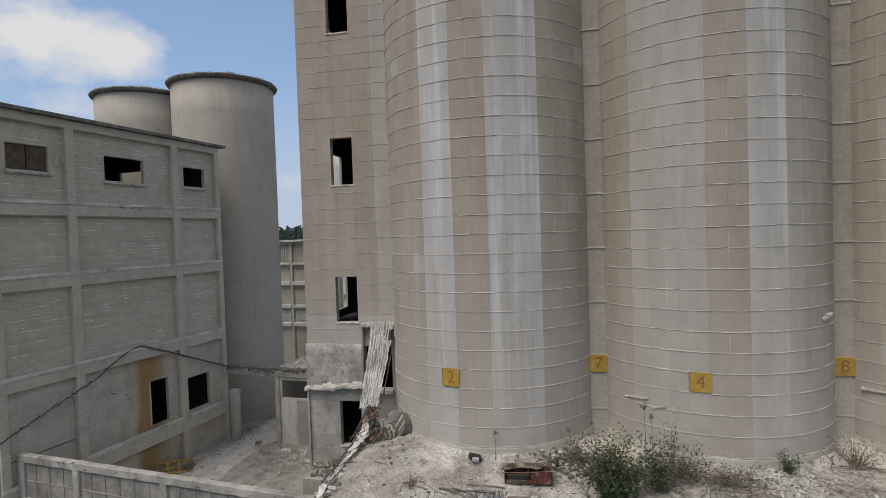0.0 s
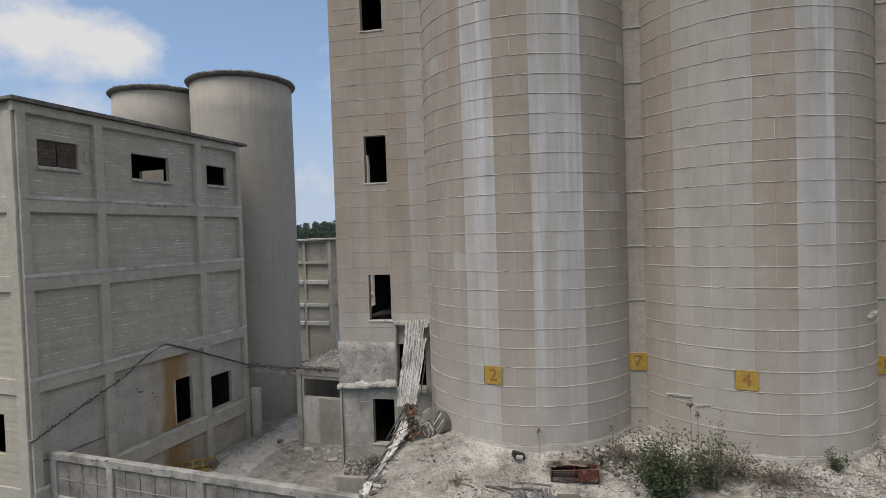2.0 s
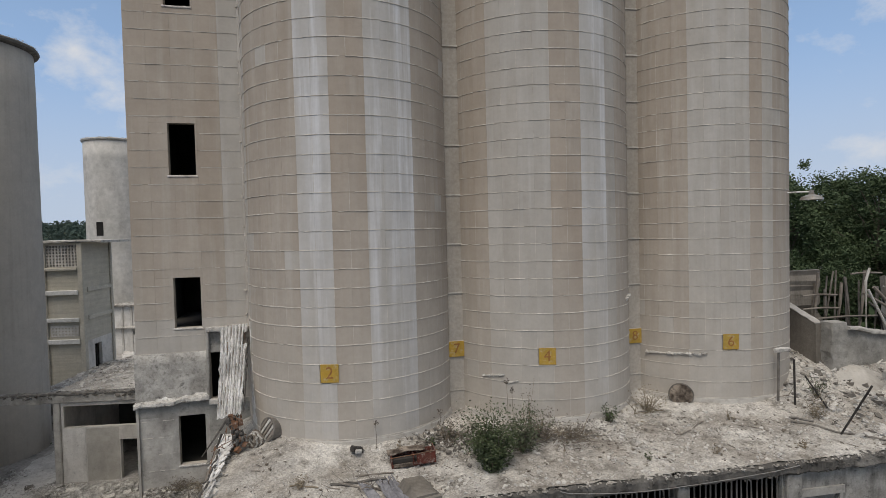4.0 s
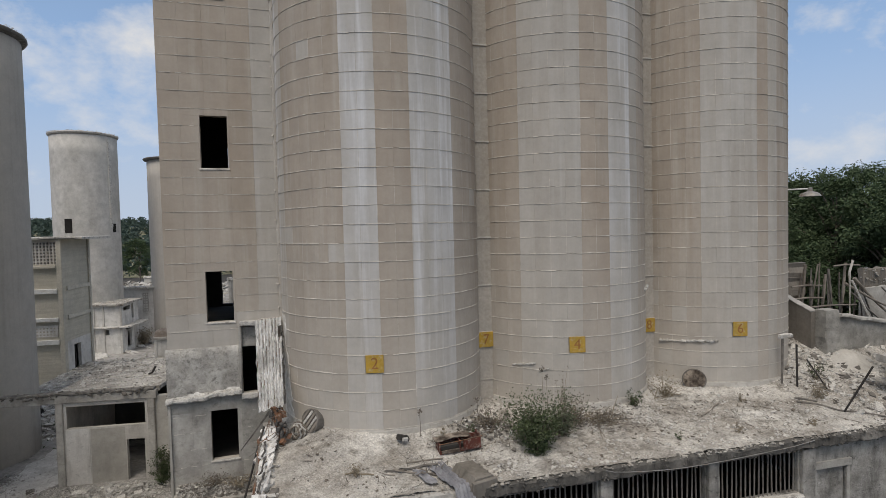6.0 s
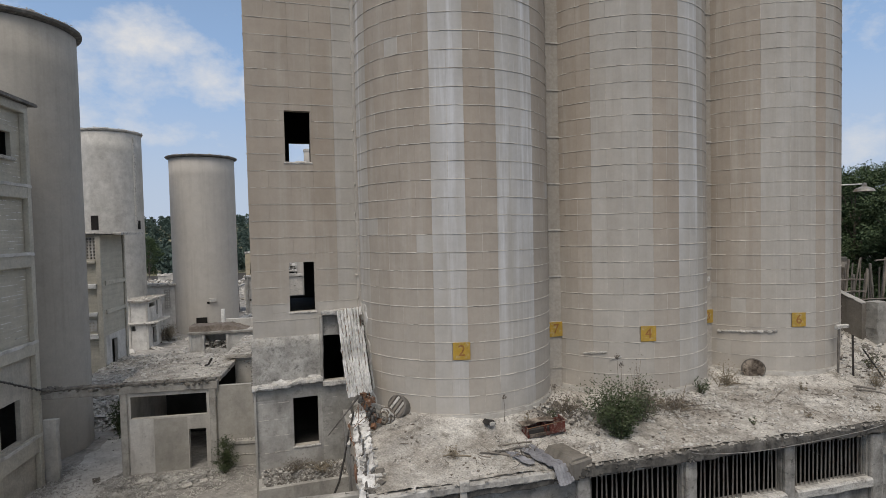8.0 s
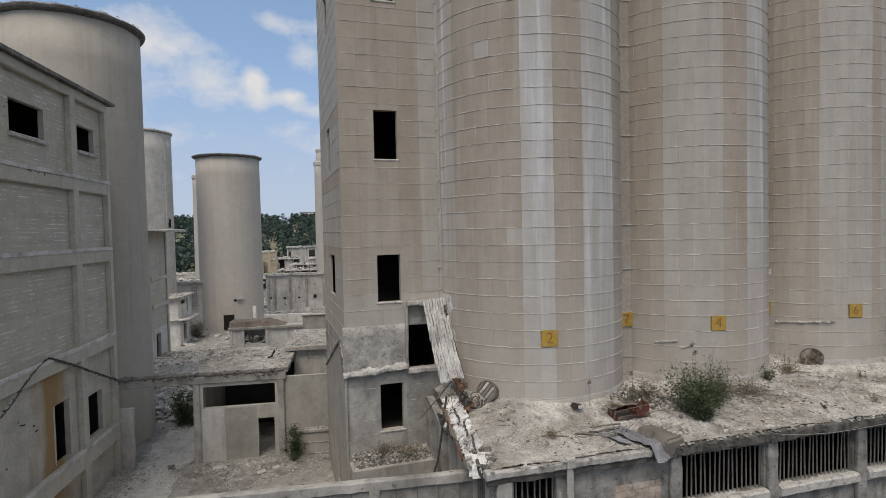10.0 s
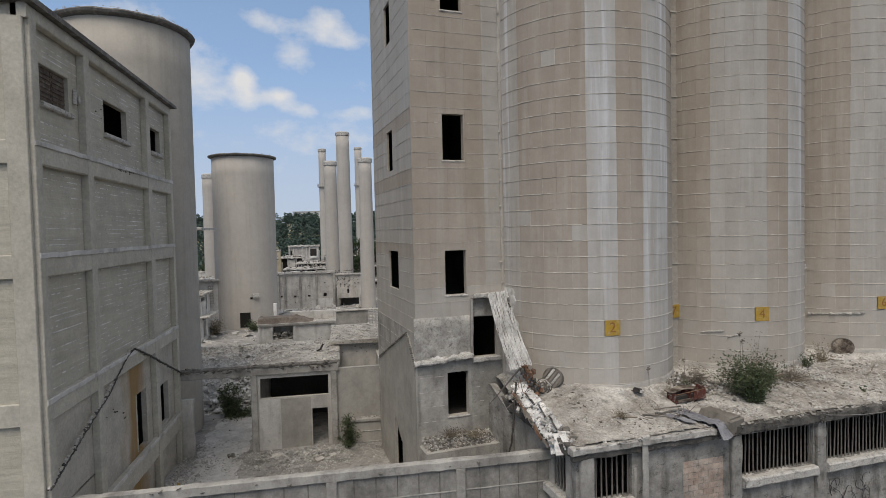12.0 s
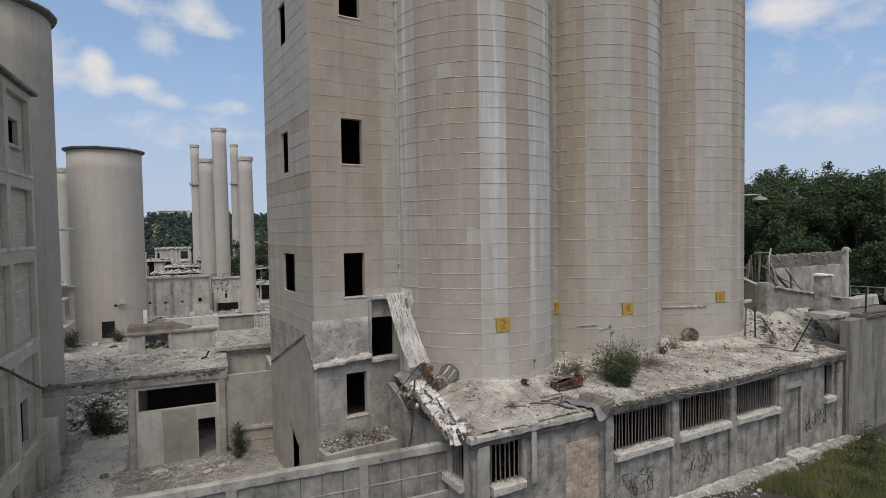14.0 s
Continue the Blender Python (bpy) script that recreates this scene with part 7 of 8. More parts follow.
def seed_stalk(p, q, h, label):
    st_ = thing("seed_stalk", on_deck(p, q, 0.0), label, "plant", "dry stalks on the terrace")
    rk = random.Random(int(p * 100))
    part("stem", tube(bmesh.new(), [(0, 0, -0.05), (0.03, 0.02, h * 0.5), (0.0, 0.05, h)], 0.014, 5, end_radius=0.006), M_LITTER, st_)
    hb = bmesh.new()
    for i in range(26):
        chunk(hb, (rk.gauss(0, 0.05), 0.05 + rk.gauss(0, 0.05), h + rk.gauss(0, 0.07)), rk.uniform(0.03, 0.07), rk, 0.8)
    part("seed_head", hb, M_LITTER, st_)


seed_stalk(5.85, 3.4, 1.0, "single dry stalk with a brown seed head in the dust")
seed_stalk(11.3, 3.5, 2.5, "tall dry stalk with a brown seed head behind the bush")
seed_stalk(11.55, 3.6, 2.1, "dry stalk with a brown seed head behind the bush")
seed_stalk(8.6, 4.3, 1.1, "thin dry stalk between the silos")

tangle(8.7, 3.9, 0.55, 26, 1, "dark broken sticks heaped between the silos", M_BARK)
tangle(12.9, 3.3, 0.9, 56, 2, "grey-brown dry branches beside the bush", M_DRY, 1.2)
tangle(11.3, 3.0, 0.5, 14, 3, "bare twigs sticking out of the bush", M_BARK, 1.3)
tangle(4.6, 1.4, 0.6, 12, 4, "grey splintered sticks beside the cloth", M_WOOD, 0.9)
tangle(18.3, 4.9, 0.6, 18, 5, "dry branches at the pier's foot", M_DRY, 0.8)
tangle(7.6, 3.2, 0.7, 22, 7, "rusty scrap and sticks strewn behind the machine box", M_LITTER, 0.8)
tangle(12.6, 2.6, 0.7, 20, 8, "dark dead branches lying beside the bush", M_LITTER, 1.1)
tangle(5.6, 1.0, 0.5, 10, 9, "grey splinters beside the cloth", M_WOOD, 0.8)
tangle(26.6, 3.6, 0.8, 16, 6, "dry stalks on the dust slope", M_BARK, 0.9)

bm = bmesh.new()
bd = bmesh.new()
for i in range(9000):
    p, q = rng.uniform(0.05, 30), 0.05 + 7.5 * rng.random() ** 1.4
    if noise.noise(Vector((p * 0.9, q * 0.9, 8))) + 0.25 * rng.random() > 0.0 and all(math.hypot(p - cp, q - cq) > 4.6 for cp, cq in ((5.15, 8.26), (14.34, 8.68), (23.53, 9.1))):
        dark = rng.random() < 0.12
        chunk(bd if dark else bm, (p, q, terrace_z(p, q) + 0.01), rng.choice((0.03, 0.04, 0.05, 0.06, 0.09, (0.17 if p > 7 else 0.06) if not dark else 0.05)), rng, 0.6)
for i in range(900):
    p, q = rng.gauss(13.5, 2.2), 3.6 + rng.gauss(0, 0.45)
    chunk(bm if i % 4 else bd, (p, q, terrace_z(p, q) + 0.03), rng.uniform(0.04, 0.08 + 0.14 * rng.random() ** 2), rng, 0.6)
for i in range(260):
    p, q = rng.gauss(8.9, 0.7), 3.9 + rng.gauss(0, 0.5)
    chunk(bd if i % 3 else bm, (p, q, terrace_z(p, q) + 0.08), rng.uniform(0.05, 0.22), rng, 0.7)
stuff = part("terrace_rubble", bm, M_CHALK, m=TERRACE)
tagged(stuff, "pale crumbs of concrete over the terrace dust", "rubble", kind="stuff")
stuff = part("dark_rubble", bd, M_DARKRUB, m=TERRACE)
tagged(stuff, "dark crumbs and sticks in the terrace dust", "rubble", kind="stuff")

bm = bmesh.new()
for i in range(2300):
    p, q = (rng.gauss(13.5, 4.5), 2.2 + abs(rng.gauss(0, 1.3))) if i % 3 else (rng.uniform(3, 27), rng.uniform(0.4, 5))
    if 6 < p < 27 and all(math.hypot(p - cp, q - cq) > 4.7 for cp, cq in ((5.15, 8.26), (14.34, 8.68), (23.53, 9.1))):
        z = terrace_z(p, q) + 0.025
        a, h = rng.uniform(0, 6.283), rng.uniform(0.03, 0.13)
        d = Vector((math.cos(a), math.sin(a), rng.uniform(-0.1, 0.25))) * h
        w = Vector((-math.sin(a), math.cos(a), 0)) * rng.uniform(0.004, 0.012)
        c = Vector((p, q, z))
        bm.faces.new([bm.verts.new(v) for v in (c - d - w, c - d + w, c + d + w, c + d - w)])
tagged(part("plant_litter", bm, M_LITTER, m=TERRACE), "brown twigs and dead leaves strewn over the dust", "litter", kind="stuff")
wire = thing("white_cable", TERRACE, "thin white cable sagging along the slab edge", "cable")
part("strand", tube(bmesh.new(), [(12.0, -0.36, 6.1), (12.3, -0.42, 6.03), (12.9, -0.42, 5.95), (13.6, -0.42, 5.88), (14.4, -0.42, 5.82), (15.2, -0.42, 5.79), (16.3, -0.42, 5.79), (17.4, -0.42, 5.82), (19.0, -0.42, 5.89), (20.5, -0.42, 5.97), (21.6, -0.36, 6.06)], 0.016, 6), M_STEEL, wire)
post = thing("hanging_board", TERRACE, "pale board hanging down from the whitened slab edge", "board")
part("body", worn(bmesh.new(), 2.76, 3.02, -0.36, -0.30, 3.62, 6.2, step=0.15, amp=0.03, chamfer=0.01), M_CONC, post)
part("bracket", worn(bmesh.new(), 2.74, 3.08, -0.42, -0.28, 5.9, 6.24, step=0.1, amp=0.05, chamfer=0.03), M_EDGEPALE, post)
post = thing("hanging_batten", TERRACE, "short pale batten fixed to the wall beside the hanging board", "board")
part("body", worn(bmesh.new(), 2.58, 2.68, -0.06, 0.0, 3.7, 4.9, step=0.15, amp=0.02, chamfer=0.01), M_CONC, post)

# ---- beyond the end of the terrace ----
def prism_pq(bm, pts, axis, lo, hi):
    """A slab with the outline pts, standing along p (outline in p and z) or along q (outline in q and z)."""
    rows = [[bm.verts.new((a, d, z) if axis == "p" else (d, a, z)) for a, z in pts] for d in (lo, hi)]
    bm.faces.new(rows[0] if axis == "p" else rows[0][::-1])
    bm.faces.new(rows[1][::-1] if axis == "p" else rows[1])
    n = len(pts)
    for i in range(n):
        j = (i + 1) % n
        f = (rows[0][i], rows[1][i], rows[1][j], rows[0][j])
        bm.faces.new(f if axis == "p" else f[::-1])
    return bm


M_RETAIN = stone("smooth_stained_concrete", (0.20, 0.192, 0.177), (0.27, 0.26, 0.242), (0.08, 0.078, 0.073), streak=0.9, scale=0.5, bump=0.2, mott=0.15, runs=(1.3, 1.3, 0.12), speck=0.08)
rw = thing("retaining_wall", TERRACE, "tall stained concrete retaining wall with a broken deck", "wall")
part("face", wall(bmesh.new(), 7.5, -0.3, 8.15, 0.6, (), pose(29.0, -0.2, 0)), M_RETAIN, rw)
# dark tone here holds the shade of the cavity under the ledge
part("return_wall", boxes((28.72, 29.0, -0.15, 3.0, -0.2, 6.5)), M_DARKWALL, rw)
part("deck", worn(bmesh.new(), 31.0, 37.0, -0.35, 3.4, 8.16, 8.4, step=0.3, amp=0.08), M_DARKRUB, rw, "dark broken deck edge")
part("deck_rib", worn(bmesh.new(), 31.1, 37.0, -0.3, 0.0, 8.42, 8.58, step=0.3, amp=0.07), M_DARKRUB, rw)
part("kerb", worn(bmesh.new(), 32.9, 36.9, 1.6, 2.2, 8.4, 9.2, amp=0.08, chamfer=0.1), M_CONC, rw)
part("ledge", worn(bmesh.new(), 28.4, 30.9, 0.7, 2.4, 8.15, 8.5, step=0.25, amp=0.10, chamfer=0.08), M_CONC, rw, "pale broken ledge")
part("bracket", prism_pq(bmesh.new(), [(30.6, 5.4), (30.6, 8.16), (28.45, 8.16), (28.45, 7.9), (29.2, 7.35), (29.8, 6.4), (29.9, 5.4)], "p", 0.85, 1.5), M_STAIN, rw, "arched concrete bracket")
part("stump", worn(bmesh.new(), 29.6, 30.55, 1.7, 2.4, 8.4, 10.95, step=0.25, amp=0.07, chamfer=0.08), M_DARKCONC, rw, "square concrete stump")
part("cap", worn(bmesh.new(), 29.5, 30.65, 1.6, 2.5, 10.95, 11.08, step=0.2, amp=0.08), M_WHITE, rw, "white cap")
for p, h in ((32.2, 9.3), (34.8, 9.95), (37.4, 9.7), (40.0, 9.5)):
    part("rail_post", tube(bmesh.new(), [(p, 2.5, 8.4), (p, 2.5, h)], 0.05, 6), M_STEEL, rw)
part("rail", tube(bmesh.new(), [(34.8, 2.5, 9.9), (40.2, 2.5, 9.4)], 0.035, 6), M_STEEL, rw)
part("rail", tube(bmesh.new(), [(34.8, 2.5, 9.3), (40.2, 2.5, 8.9)], 0.03, 6), M_STEEL, rw)
st2 = thing("iron_post", TERRACE, "thin black iron post on the broken deck", "post")
part("shaft", tube(bmesh.new(), [(31.2, -0.1, 8.5), (31.3, -0.1, 10.2)], 0.06, 6), M_BLACK, st2)

hw = thing("hopper_wall", TERRACE, "weathered retaining wall stepping down from a broken corner pillar", "wall")
part("wing", prism_pq(bmesh.new(), [(5.7, 5.5), (5.7, 10.1), (11.5, 12.2), (11.5, 5.5)], "q", 28.25, 28.65), M_DARKWALL, hw)
part("wing_coping", worn(bmesh.new(), 0, 6.2, -0.24, 0.24, -0.05, 0.02, step=0.2, amp=0.05, m=pose(28.45, 5.7, 10.15, 0, -19.9, 90)), M_CONC, hw)
part("pillar", worn(bmesh.new(), 28.5, 29.4, 5.0, 5.75, 5.5, 10.25, amp=0.08), M_DARKCONC, hw)
part("cross_wall", prism_pq(bmesh.new(), [(29.4, 5.5), (29.4, 9.9), (41.0, 8.0), (41.0, 5.5)], "p", 5.1, 5.7), M_DARKCONC, hw)
part("cross_coping", worn(bmesh.new(), 0, 11.8, -0.5, 0.45, -0.06, 0.1, step=0.2, amp=0.09, m=pose(29.4, 5.4, 9.95, 0, 9.3, 0)), M_CONC, hw, "pale crumbling wall top")
bw = thing("ragged_wall", TERRACE, "ragged stained wall with a dark crumbling top", "wall")
part("lower", worn(bmesh.new(), 37.6, 49.6, 10.0, 10.5, 6.0, 10.6, step=0.4, amp=0.1), M_CONC, bw)
part("upper", worn(bmesh.new(), 37.5, 49.6, 10.06, 10.45, 10.5, 11.8, step=0.22, amp=0.2), M_DARKWALL, bw)
rr = random.Random(61)
bm = bmesh.new()
for i in range(330):
    p = rr.uniform(37.5, 49.5)
    chunk(bm, (p, 10.0 + rr.uniform(-0.1, 0.3), 11.4 + 0.35 * noise.noise(Vector((p * 0.7, 0, 0))) + rr.uniform(-0.5, 0.4)), rr.uniform(0.05, 0.2), rr, 0.8)
part("crumbling_top", bm, M_STAIN, bw, kind="stuff")
ep = thing("end_pillar", TERRACE, "slim concrete pillar at the ragged wall's end", "pillar")
part("shaft", worn(bmesh.new(), 44.65, 45.05, 7.4, 7.8, 6.0, 12.1, amp=0.06, step=0.3), M_RENDER, ep)
part("head", worn(bmesh.new(), 44.4, 45.4, 7.4, 7.8, 12.0, 12.3, amp=0.2, step=0.15), M_CHALK, ep)
wp = thing("bent_post", TERRACE, "pale bent post with a raking brace", "post")
part("shaft", tube(bmesh.new(), [(33.8, 8, 8.2), (33.75, 8, 11.9), (34.0, 8, 12.6)], 0.07, 6), M_RENDER, wp)
part("brace", tube(bmesh.new(), [(33.8, 7.9, 11.4), (35.3, 7.8, 8.6)], 0.07, 6), M_CHALK, wp)
back = thing("back_wall", TERRACE, "dark broken wall behind the silo row", "wall")
part("body", worn(bmesh.new(), 27.5, 33.6, 10.9, 11.3, 6.0, 12.3, step=0.3, amp=0.35), M_DARKWALL, back)
for i in range(16):
    p, q = 32.3 + i * 0.29 + rr.uniform(-0.1, 0.1), 10.1 + (i % 3) * 0.35
    po = thing("timber_post", TERRACE @ pose(p, q, 9.2, rr.uniform(-4, 4), rr.uniform(-9, 9), 0), "dark weathered timber post of a ruined frame", "post", "ruined timber frame")
    part("shaft", tube(bmesh.new(), [(0, 0, -1.5), (0.03, 0, 1.2), (0.05 * (i % 3), 0, 3.1 - 0.35 * (i % 4))], 0.05 if i % 3 else 0.085, 6), M_DARKRUB if i % 2 else M_WOOD, po)
for z, a, b in ((12.1, 34.9, 37.2), (10.9, 31.5, 34.0), (10.1, 31.5, 34.2), (9.5, 32.2, 36.9)):
    po = thing("timber_rail", TERRACE @ pose(a, 10.0, z), "grey timber rail of a ruined frame", "rail", "ruined timber frame")
    part("shaft", tube(bmesh.new(), [(0, 0, 0), ((b - a) / 2, 0, 0.05), (b - a, 0.1, -0.04)], 0.06, 6), M_WOOD, po)
for i in range(11):
    po = thing("fallen_log", TERRACE @ pose(36.4 + (i % 5) * 0.55, 8.6 + 0.35 * (i % 4), 10.0 - i * 0.13, 0, 24 + (i * 37) % 20, -25 + i * 6), "bleached fallen branch among the ruined posts", "log", "fallen logs")
    part("shaft", tube(bmesh.new(), [(-1.9, 0, 0.3), (0, 0, 0), (2.2, 0, -0.15)], 0.10 if i < 3 else 0.05, 7, end_radius=0.04), M_WOOD if i < 3 else M_DARKRUB, po)
mound = part("lime_mound", sheet_grid(bmesh.new(), 26.6, 34.5, 2.4, 5.3, 60, 30, lambda p, q: 5.6 + 2.5 * math.exp(-((p - 29.4) / (2.2 if p < 29.4 else 3.6)) ** 2 - ((q - 4.9) / 2.0) ** 2) + 0.07 * noise.noise(Vector((p * 2, q * 2, 6)))), M_SKIRT, m=TERRACE, smooth=True)
tagged(mound, "smooth pale mound of lime dust against the wall", "mound", kind="stuff")
bm, bd = bmesh.new(), bmesh.new()
for i in range(900):
    p, q = rr.uniform(25.5, 32.5), rr.uniform(1.0, 8.0)
    chunk(bm if i % 3 else bd, (p, q, terrace_z(p, q) + 0.02), rr.choice((0.08, 0.14, 0.22, 0.4)), rr, 0.6)
tagged(part("slope_rubble", bm, M_CHALK, m=TERRACE), "broken white concrete on the dust slope", "rubble", kind="stuff")
tagged(part("slope_debris", bd, M_DARKRUB, m=TERRACE), "dark broken debris on the dust slope", "rubble", kind="stuff")

# dark scraps and splinters trodden into the dust
rs = random.Random(83)
bm, bt = bmesh.new(), bmesh.new()
for i in range(520):
    p, q = rs.uniform(1.5, 27.0), 0.3 + 4.0 * rs.random()
    if noise.noise(Vector((p * 0.5, q * 0.8, 9))) < -0.05:
        continue
    z = terrace_z(p, q)
    if i % 3:
        chunk(bm, (p, q, z + 0.02), rs.choice((0.05, 0.07, 0.1, 0.15)), rs, 0.45)
    else:
        a, ln = rs.uniform(0, 3.14), rs.uniform(0.12, 0.4)
        tube(bt, [(p, q, z + 0.02), (p + math.cos(a) * ln, q + math.sin(a) * ln, z + 0.05)], 0.014, 4)
tagged(part("dust_scraps", bm, M_LITTER, m=TERRACE), "dark scraps lying in the lime dust", "scraps", kind="stuff")
tagged(part("dust_splinters", bt, M_LITTER, m=TERRACE), "thin dark splinters lying in the lime dust", "splinters", kind="stuff")

# ---- rough grass below the terrace ----
bm = bmesh.new()
for i in range(120000):
    p, q = rng.uniform(13, 40), -1.0 - 9 * rng.random()
    k = noise.noise(Vector((p * 0.35, q * 0.35, 3)))
    if k + 0.05 * (p - 19) - 0.10 * (q + 3) < 0.0 or (q > -1.5 and p < 24):
        continue
    w = TERRACE @ Vector((p, q, 0))
    z = ground_z(w.x, w.y) - 0.02
    h = rng.uniform(0.12, 0.46) * (1 + k)
    a = rng.uniform(0, 6.283)
    d = Vector((math.cos(a), math.sin(a), 0)) * 0.022
    lean = Vector((rng.gauss(0, 0.14), rng.gauss(0, 0.14), h))
    b0 = Vector((w.x, w.y, z))
    bm.faces.new([bm.verts.new(v) for v in (b0 - d, b0 + d, b0 + lean)])
bs = bmesh.new()
for i in range(1300):
    p, q = rng.uniform(6, 30), -0.35 - abs(rng.gauss(0, 0.9))
    w = TERRACE @ Vector((p, q, 0))
    chunk(bs, (w.x, w.y, ground_z(w.x, w.y) + 0.15 * math.exp(q * 1.2) + 0.02), rng.choice((0.05, 0.07, 0.1, 0.16, 0.3 if i % 6 == 0 else 0.08)), rng, 0.5)
ba = bmesh.new()
rows = []
for i in range(121):
    p = 5.0 + 24.0 * i / 120
    far = 0.9 + 0.45 * noise.noise(Vector((p * 0.4, 0, 5))) + 0.4 * noise.noise(Vector((p * 1.3, 0, 7)))
    row = []
    for k in range(9):
        w = TERRACE @ Vector((p, -0.1 - far * k / 8, 0))
        row.append(ba.verts.new((w.x, w.y, ground_z(w.x, w.y) + 0.12 * (1 - k / 8) + 0.04 * (k < 8) - 0.03 * (k == 8))))
    rows.append(row)
for i in range(120):
    for k in range(8):
        ba.faces.new((rows[i][k + 1], rows[i + 1][k + 1], rows[i + 1][k], rows[i][k]))
tagged(part("dust_apron", ba, M_YARD, smooth=True), "pale apron of plaster dust along the wall's foot", "dust", kind="stuff")
tagged(part("wall_foot_rubble", bs, M_GRAVEL), "pale crumbled plaster along the wall's foot", "rubble", kind="stuff")
tagged(part("grass", bm, M_GRASS), "rough green and straw-coloured grass below the terrace", "grass", kind="stuff")
for i, (p, q, w, h) in enumerate(((24.5, -3.2, 3.0, 1.1), (27.0, -2.2, 2.2, 1.0), (28.6, -1.4, 1.8, 1.3), (21.5, -4.5, 2.4, 0.8))):
    c = TERRACE @ Vector((p, q, 0))
    bush("bush", pose(c.x, c.y, ground_z(c.x, c.y)), w, h, 900, 0.07, "low green scrub in the grass below the terrace", M_LEAF, 90 + i, 16)


# ---- paint scrawls on the terrace wall ----
def scrawl(p0, p1, z0, z1, seed):
    rr = random.Random(seed)
    g = thing("graffiti", TERRACE, "black unreadable painted scrawl on the terrace wall", "graffiti", "scrawls on the terrace wall")
    for k in range(16):
        c = Vector((rr.uniform(p0, p1), -0.012, rr.uniform(z0, z1)))
        pts, a = [], rr.uniform(0, 6)
        for i in range(14):
            a += rr.uniform(-0.2, 1.1)
            c = c + Vector((math.cos(a) * 0.11, 0, math.sin(a) * 0.13))
            c.x, c.z = min(p1, max(p0, c.x)), min(z1, max(z0, c.z))
            pts.append(c.copy())
        part("stroke", tube(bmesh.new(), pts, 0.011, 4), M_INK, g)


scrawl(8.3, 10.6, 1.3, 2.5, 1)
scrawl(12.8, 15.2, 1.0, 2.9, 2)
scrawl(24.3, 26.6, 1.5, 2.8, 3)


# ---- wall and roof pieces ----
# pinkish brick infill of a blocked opening in the terrace wall
def brick_mesh(w):
    return mesh_from("brick", worn(bmesh.new(), -w / 2, w / 2, -0.012, 0.0, -0.118, 0.118, step=0.1, amp=0.008, chamfer=0.014, seed=w), M_BRICK)


brick, half_brick = brick_mesh(0.485), brick_mesh(0.235)
for r in range(15):
    z = 1.1 + r * 0.255
    row = [(5.04 + i * 0.5, brick) for i in range(4)] if r % 2 else [(4.915, half_brick)] + [(5.29 + i * 0.5, brick) for i in range(3)] + [(6.665, half_brick)]
    for p, me in row:
        part("brick", me, M_BRICK, terrace, m=pose(p + 0.13, -0.003, z, 0, random.uniform(-1, 1), 0))

# curved cladding panels: the courses nearest the eye singly, the rest joined
NCOL, STEP = 42, 360.0 / 42
A0 = -20.3
CODES = (
    {-8: 2, -7: 1, -1: 2, 0: 2, 1: 3, 2: 3, 3: 2, 4: 2, 5: 2, 6: 0},
    {-3: 1, -2: 1, -1: 1, 0: 1, 1: 3, 2: 3, 3: 2, 4: 2, 5: 1, 6: 0},
    {-2: 1, -1: 1, 0: 1, 1: 1, 2: 3, 3: 1},
)
ROWS_LOW, ROWS_HIGH = -5, 34
prng = random.Random(11)


def tone(k, c, r):
    i = CODES[k].get(c, 0)
    if i == 3 and r > 6 and prng.random() < 0.12:
        i = 0
    elif i == 0 and prng.random() < 0.03:
        i = 1
    return i


